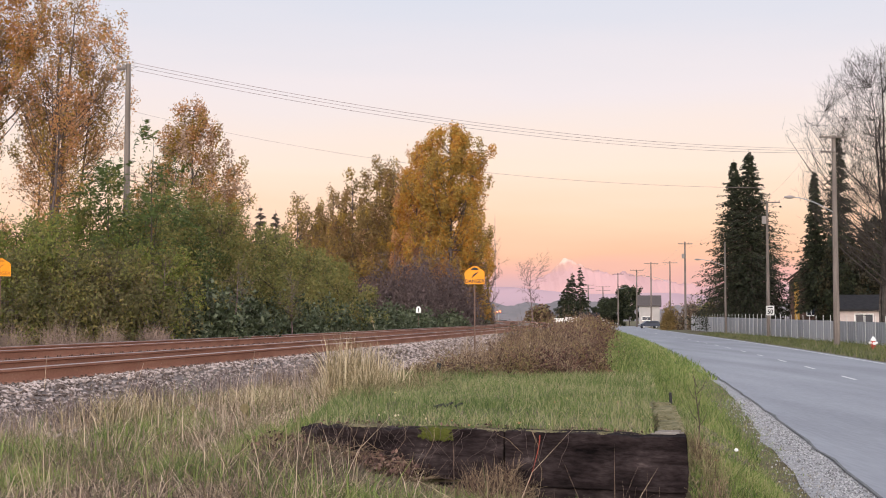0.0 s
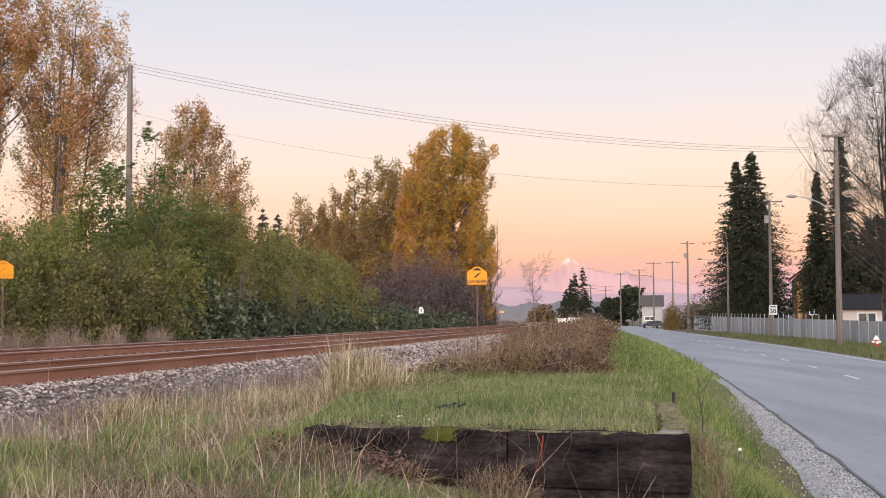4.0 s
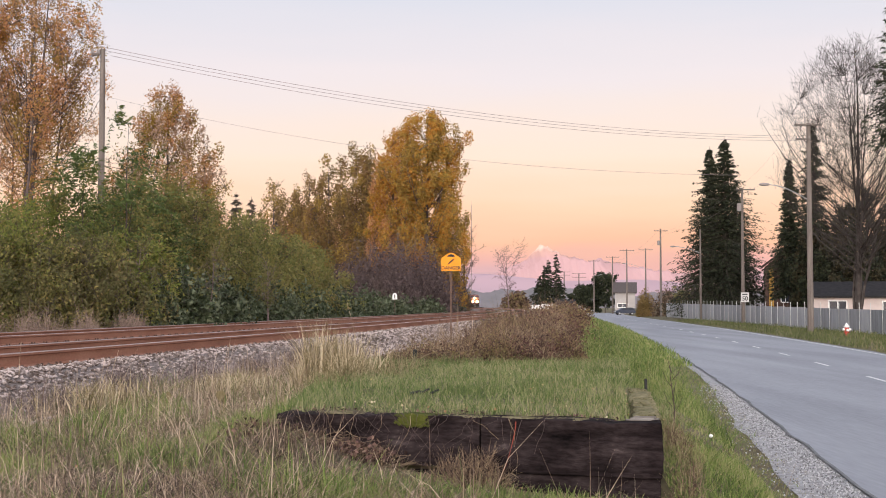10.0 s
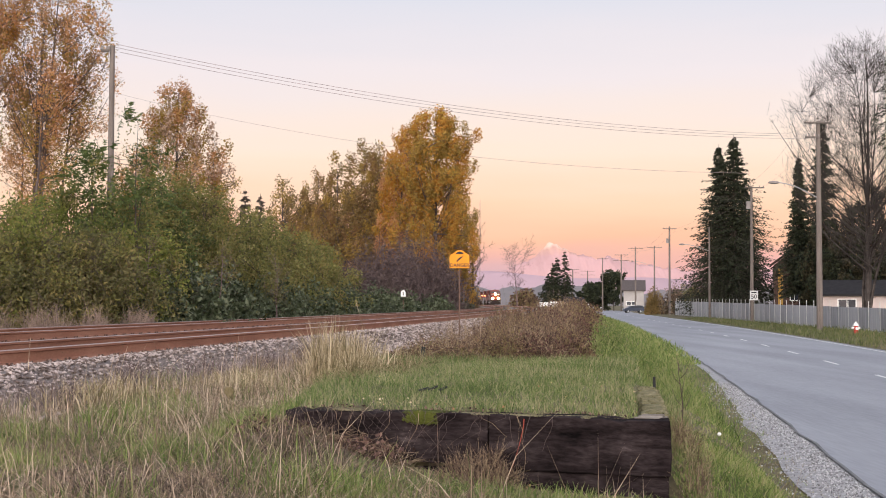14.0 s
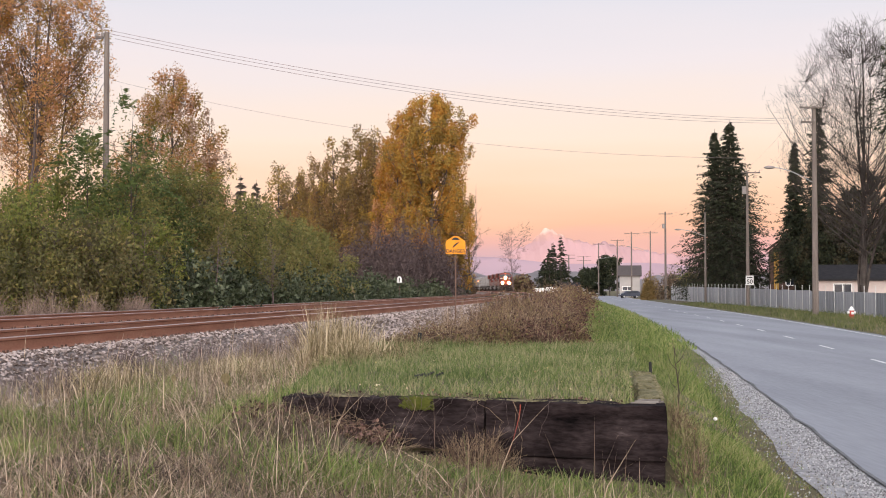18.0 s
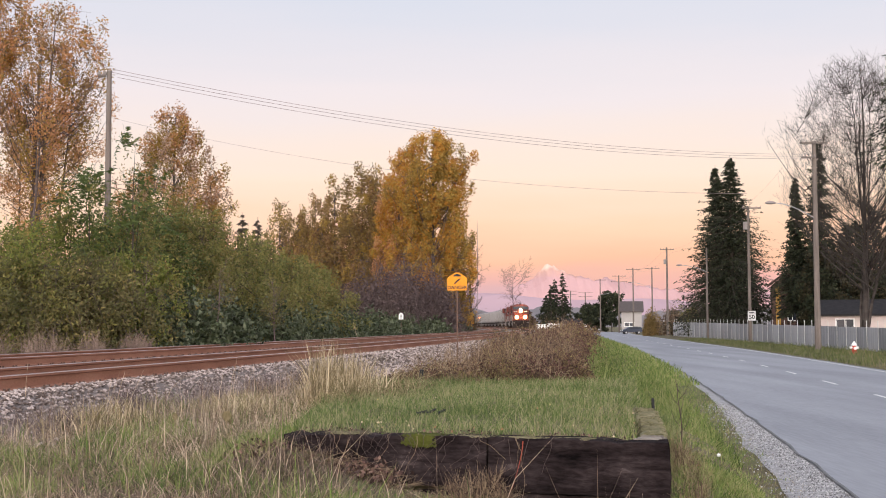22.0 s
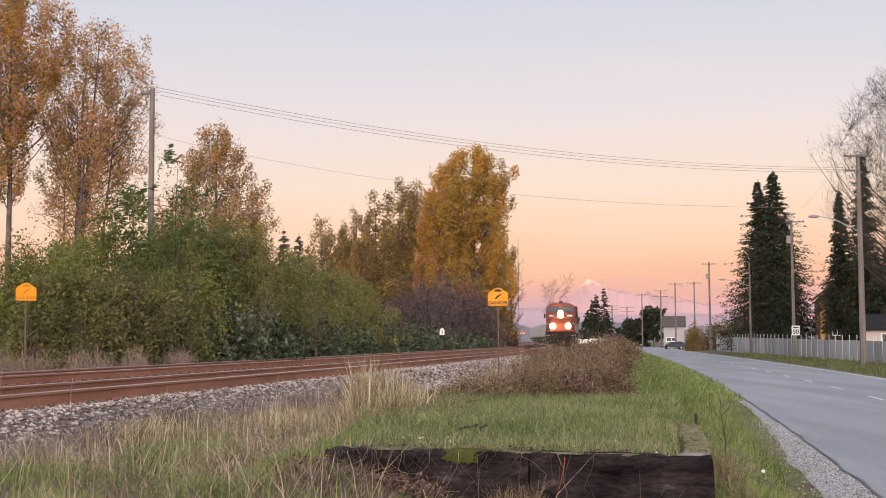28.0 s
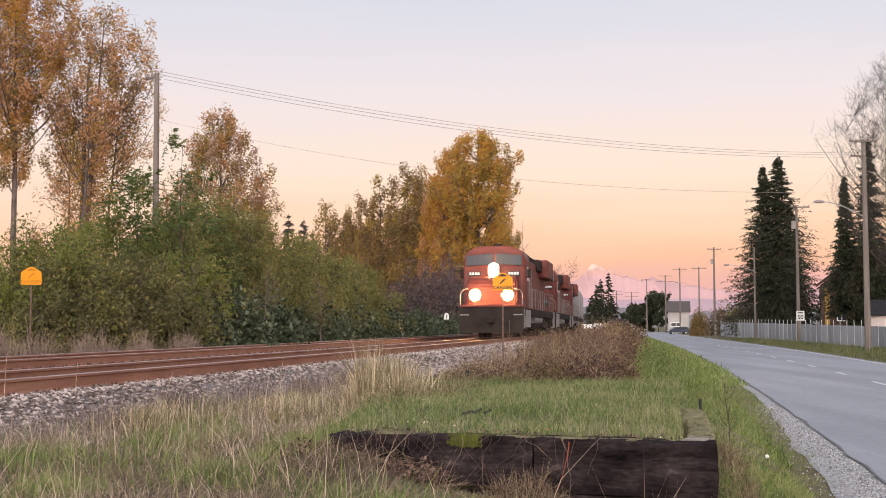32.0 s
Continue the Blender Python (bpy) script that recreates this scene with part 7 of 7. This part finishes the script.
        lean = rng.normal(0, 0.12)
        under("stalk", stalk("stalk", [(lean * q * q * h, 0, h * q * 1.2) for q in np.linspace(0, 1, 6)], 0.005, M_DRY, ""), st)
    # loose stones of the shoulder
    n = 7000
    y = 8.5 + 26 * rng.random(n) ** 1.4
    x = road_x(y) - 0.02 - np.abs(rng.normal(0, 0.42, n))
    z = np.full(n, -0.015)
    size = rng.uniform(0.006, 0.015, n)
    octa = np.array([(1, 0, 0), (-1, 0, 0), (0, 1, 0), (0, -1, 0), (0, 0, 1), (0, 0, -1)], float)
    v = octa[None] * rng.uniform(0.7, 1.3, (n, 6, 1)) * size[:, None, None] + np.stack([x, y, z], 1)[:, None]
    f = (np.arange(n)[:, None, None] * 6 + np.array([[0, 2, 4], [2, 1, 4], [1, 3, 4], [3, 0, 4], [2, 0, 5], [1, 2, 5], [3, 1, 5], [0, 3, 5]])[None]).reshape(-1, 3)
    tagged(new("loose_gravel", mesh_of("loose_gravel", v.reshape(-1, 3), f, M_PEBBLE)), "loose grey gravel along the asphalt edge", "gravel", kind="stuff")


# ---- the train ----
def bogie(parent, y, wheel_y=(-1.9, 0, 1.9), r=0.53):
    b = part("truck_frame", box(-1.18, 1.18, y + wheel_y[0] - 0.5, y + wheel_y[-1] + 0.5, 0.42, 0.82, 0.05), M_DARK, parent)
    for dy in wheel_y:
        for sx in (-1, 1):
            part("wheel", rod((sx * 0.68, y + dy, r), (sx * 0.82, y + dy, r), r, n=20), M_RUSTPOST, b)
    return b


def dome(x, y, z, r):
    """A bulging round lens that faces -y."""
    bm = bmesh.new()
    bmesh.ops.create_uvsphere(bm, u_segments=16, v_segments=10, radius=1, matrix=Matrix.Translation((x, y, z)) @ Matrix.Diagonal((r, r * 0.7, r, 1)))
    return bm


def locomotive(label, lit):
    """Front coupler face at the origin, nose towards -y, rail level at z = 0."""
    t = thing("locomotive", Matrix.Identity(4), label, "locomotive", "locomotives of the train")
    bm = box(-1.5, 1.5, 0.55, 21.9, 1.02, 1.42, 0.04)
    part("underframe", bm, M_DARK, t)
    # pilot with plough and steps
    bm = prism([(-1.52, 0.25), (1.52, 0.25), (1.52, 1.5), (-1.52, 1.5)], 0.45, 0.75, "y")
    for v in bm.verts:
        if v.co.z < 0.5:
            v.co.y += -0.28 * (1 - abs(v.co.x) / 2.2)
    part("pilot", bm, M_DARK, t, "black pilot plate with a plough")
    part("coupler", box(-0.16, 0.16, -0.05, 0.6, 0.72, 1.02, 0.05), M_DARK, t)
    for sx in (-1, 1):
        for i in range(3):
            part("step", box(sx * 1.28 - 0.22, sx * 1.28 + 0.22, 0.42, 0.8, 0.42 + i * 0.33, 0.47 + i * 0.33), M_GRIME, t)
        bm = bmesh.new()
        pts = [(sx * 1.48, 0.5, 1.45), (sx * 1.48, 0.48, 2.1), (sx * 1.36, 0.46, 2.28), (sx * 1.1, 0.45, 2.36)]
        for a, b in zip(pts, pts[1:]):
            add_rod(bm, a, b, 0.026, n=6)
        part("handrail", bm, M_RAILPAINT, t, "pale bent handrail")
    part("anticlimber", box(-1.5, 1.5, 0.38, 0.62, 1.46, 1.58, 0.03), M_RED, t, "dull red anticlimber ledge")
    # nose and cab
    nose = prism([(0.8, 1.42), (0.8, 2.5), (1.0, 2.85), (1.72, 3.0), (1.72, 1.42)], -1.2, 1.2, "x")
    bmesh.ops.bevel(nose, geom=[e for e in nose.edges], offset=0.09, segments=3, affect="EDGES")
    part("nose", nose, M_RED, t, "red wide nose")
    cab = prism([(-1.5, 1.42), (1.5, 1.42), (1.5, 3.85), (1.32, 4.22), (0.75, 4.46), (-0.75, 4.46), (-1.32, 4.22), (-1.5, 3.85)], 1.75, 4.4, "y")
    for v in cab.verts:
        if v.co.y < 2 and v.co.z > 3.2:
            v.co.y += (v.co.z - 3.2) * 0.22
    bmesh.ops.bevel(cab, geom=[e for e in cab.edges], offset=0.05, segments=2, affect="EDGES")
    c = part("cab", cab, M_RED, t, "red cab with sloping roof edges")
    for sx in (-1, 1):
        slope = 0.22
        bm = prism([(sx * 0.06, 3.55), (sx * 1.34, 3.50), (sx * 1.34, 3.98), (sx * 0.06, 4.08)], 1.70, 1.74, "y")
        for v in bm.verts:
            v.co.y += max(0, v.co.z - 3.2) * slope
        part("windshield", bm, M_GLASS, c, "wide dark windshield")
        part("number_board", box(sx * 0.95 - 0.3, sx * 0.95 + 0.3, 1.71, 1.76, 2.98, 3.2), M_BLACK, c)
        for k in range(4):
            part("numeral_bar", box(sx * 0.95 - 0.24 + k * 0.13, sx * 0.95 - 0.15 + k * 0.13, 1.695, 1.708, 3.05, 3.17), M_WHITE, c)
        part("side_window", box(sx * 1.5 - 0.02, sx * 1.5 + 0.02, 2.5, 3.7, 2.75, 3.45, 0.015), M_GLASS, c)
        part("mirror", box(sx * 1.64 - 0.09, sx * 1.64 + 0.09, 2.3, 2.36, 2.9, 3.35, 0.02), M_DARK, c)
        # pale grey on this panel stands for sky light on the red cab side
        part("sky_lit_door_panel", box(sx * 1.505 - 0.01, sx * 1.505 + 0.01, 3.75, 4.3, 1.5, 3.4), M_GRIME, c)
    # lamps
    h = part("headlight_housing", box(-0.26, 0.26, 1.5, 1.8, 2.98, 3.54, 0.05), M_RED, t)
    lamp_mat = M_LAMP if lit else M_GLASS
    for hz in (3.17, 3.34):
        part("headlight", dome(0, 1.5, hz, 0.26), lamp_mat, h, "bright warm headlight" if lit else "")
    for sx in (-0.77, 0.77):
        d = part("ditch_light_bracket", box(sx - 0.23, sx + 0.23, 0.5, 0.82, 1.81, 2.27, 0.04), M_DARK, t)
        part("ditch_light", dome(sx, 0.5, 2.04, 0.28), lamp_mat, d, "bright warm ditch light" if lit else "")
    # long hood
    hood = box(-0.98, 0.98, 4.4, 21.2, 1.42, 4.15, 0.1)
    hd = part("hood", hood, M_RED, t, "red engine hood")
    for y0, y1, z0, z1, w in ((4.42, 6.4, 3.5, 4.22, 1.3), (6.6, 9.0, 3.7, 4.3, 1.12), (9.6, 13.4, 3.9, 4.4, 0.95), (14.2, 16.0, 3.7, 4.4, 1.2), (16.6, 21.0, 3.4, 4.48, 1.5)):
        part("roof_housing", box(-w, w, y0, y1, z0, z1, 0.09), M_RED if w > 1.45 else M_DARK, hd)
    for sx in (-1, 1):
        for i in range(9):
            y = 5.0 + i * 1.7
            part("hood_door", box(sx * 0.985 - 0.012, sx * 0.985 + 0.012, y, y + 1.45, 1.75, 3.2), M_RED, hd)
        bm = bmesh.new()
        for i in range(11):
            add_rod(bm, (sx * 1.46, 4.6 + i * 1.65, 1.42), (sx * 1.46, 4.6 + i * 1.65, 2.45), 0.02, n=5)
        add_rod(bm, (sx * 1.46, 4.6, 2.45), (sx * 1.46, 21.1, 2.45), 0.022, n=5)
        add_rod(bm, (sx * 1.46, 4.6, 1.95), (sx * 1.46, 21.1, 1.95), 0.018, n=5)
        part("walkway_rail", bm, M_GRIME, t, "pale walkway railing")
        part("step_panel", box(sx * 1.5 - 0.06, sx * 1.5 + 0.02, 0.75, 1.35, 0.45, 1.42), M_GRIME, t)
        part("step_panel", box(sx * 1.5 - 0.06, sx * 1.5 + 0.02, 20.9, 21.6, 0.45, 1.42), M_GRIME, t)
        part("side_box", box(sx * 1.46 - 0.06, sx * 1.46 + 0.06, 2.0, 4.6, 0.5, 1.36, 0.03), M_GRIME, t, "pale grey panel under the cab")
        part("grab_rail", rod((sx * 1.55, 4.45, 1.5), (sx * 1.55, 4.45, 3.3), 0.025, n=6), M_RAILPAINT, t, "pale upright grab rail")
        part("air_tank", rod((sx * 1.25, 8.2, 0.9), (sx * 1.25, 13.4, 0.9), 0.2, n=10), M_GRIME, t)
    part("fuel_tank", box(-1.3, 1.3, 8.2, 13.6, 0.4, 1.02, 0.12), M_DARK, t)
    part("horn", box(-0.2, 0.2, 3.2, 3.5, 4.46, 4.64, 0.04), M_DARK, c)
    bogie(t, 4.3)
    bogie(t, 17.7)
    return t


def hopper_car():
    t = thing("hopper_car", Matrix.Identity(4), "grey ribbed covered hopper freight car", "freight car", "freight cars of the train")
    body = prism([(-1.3, 1.2), (1.3, 1.2), (1.5, 1.7), (1.5, 4.0), (1.2, 4.4), (-1.2, 4.4), (-1.5, 4.0), (-1.5, 1.7)], 0.9, 16.6, "y")
    b = part("body", body, M_HOPPER, t)
    for sx in (-1, 1):
        for i in range(14):
            y = 1.0 + i * 1.18
            part("rib", box(sx * 1.53 - 0.05, sx * 1.53 + 0.05, y, y + 0.12, 1.6, 4.0), M_HOPPER, b)
        part("sill", box(sx * 1.45 - 0.08, sx * 1.45 + 0.08, 0.6, 16.9, 1.05, 1.3), M_DARK, t)
    part("roof_walk", box(-0.4, 0.4, 0.9, 16.6, 4.42, 4.52), M_GRIME, b)
    part("end_sheet", box(-1.3, 1.3, 0.6, 0.95, 1.2, 3.0), M_HOPPER, t)
    part("coupler", box(-0.15, 0.15, -0.1, 0.7, 0.75, 1.0), M_DARK, t)
    part("chute", box(-1.1, 1.1, 4.5, 13, 0.45, 1.2, 0.15), M_HOPPER, t)
    bogie(t, 2.2, (-0.9, 0.9), 0.46)
    bogie(t, 15.3, (-0.9, 0.9), 0.46)
    return t


TRAIN = []
FLOCK = []


def build_birds():
    rng = np.random.default_rng(9)
    first = thing("bird", Matrix.Identity(4), "small dark bird flying across the evening sky", "bird", "flock of birds")
    bm = bmesh.new()
    bmesh.ops.create_uvsphere(bm, u_segments=8, v_segments=6, radius=1, matrix=Matrix.Diagonal((0.10, 0.03, 0.034, 1)))
    part("body", bm, M_BLACK, first)
    for sy in (-1, 1):
        bm = prism([(-0.04, 0), (0.045, 0), (0.015, sy * 0.075), (-0.025, sy * 0.14)], 0.0, 0.008, "z")
        part("wing", bm, M_BLACK, first).matrix_basis = pose(0, 0, 0.01, 14 * sy, 0, 0)
    spread = [(-2.6, 1.5), (-0.3, 0.6), (-2.1, 0.05), (-1.4, 0.1), (-1.85, -0.5), (-1.2, -0.5), (-0.75, -0.85), (0.8, -1.25), (3.05, 1.25), (-1.5, -0.9)]
    for i in range(10):
        off = Vector((spread[i][0], rng.normal(0, 2), spread[i][1]))
        FLOCK.append((first if i == 0 else copy_thing(first, Matrix.Identity(4)), off))


def build_train():
    lead = locomotive("red freight locomotive with bright headlights", True)
    second = locomotive("red freight locomotive coupled behind the leader", False)
    TRAIN.append((lead, 0.0, 22.4))
    TRAIN.append((second, 22.4, 22.4))
    TRAIN.append((copy_thing(second, Matrix.Identity(4)), 44.8, 22.4))
    first = hopper_car()
    for i in range(10):
        TRAIN.append((first if i == 0 else copy_thing(first, Matrix.Identity(4)), 67.2 + i * 17.6, 17.6))


# distance along the line, so that each car keeps its place behind the leader
LINE_Y = np.arange(0, 1600, 1.0)
LINE_S = np.concatenate([[0], np.cumsum(np.hypot(1, np.diff(track_x(LINE_Y))))])


def on_line(s, length):
    """The pose of a car whose front lies s metres along the line."""
    def spot(d):
        y = float(np.interp(d, LINE_S, LINE_Y))
        return Vector((float(track_x(y)), y, RAIL))
    a, b = spot(s), spot(s + length)
    return Matrix.Translation(a) @ Matrix.Rotation(-math.atan2(b.x - a.x, b.y - a.y), 4, "Z")


SPEED = 17.6
FRONT_AT_END = float(np.interp(60.5, LINE_Y, LINE_S))


def motions():
    for car, behind, length in TRAIN:
        rows = []
        for i in range(33):
            s = FRONT_AT_END + SPEED * (32 - i) + behind
            rows.append((float(i), on_line(s, length)))
        walk(car, rows)
    way = [(0, -170, 70), (20, -50, 52), (29, 5.5, 37.5), (30, 12.5, 33.6), (30.5, 16, 31.6), (31, 19.9, 30.3), (31.3, 22.6, 31.2), (31.6, 24.9, 33.2), (32, 28, 35.8)]
    for bird, off in FLOCK:
        walk(bird, [(float(t), Matrix.Translation(Vector((x, 120, z)) + off)) for t, x, z in way])


build_ground()
build_road()
build_track(0.0, "rust-brown railway track on grey ballast")
build_track(-4.5, "second rust-brown railway track beside the first")
build_ballast()
build_woods()
build_thicket()
build_grass()
build_platform()
build_details()
danger_sign(0.96, 39, 0.6, 3.42, 0, 0.9, M_BLACK)
danger_sign(-12.05, 35, 0.54, 3.5, 22, 0.7, M_FADED)
build_poles()
build_fence()
build_right_side()
build_far()
build_train()
build_birds()
motions()
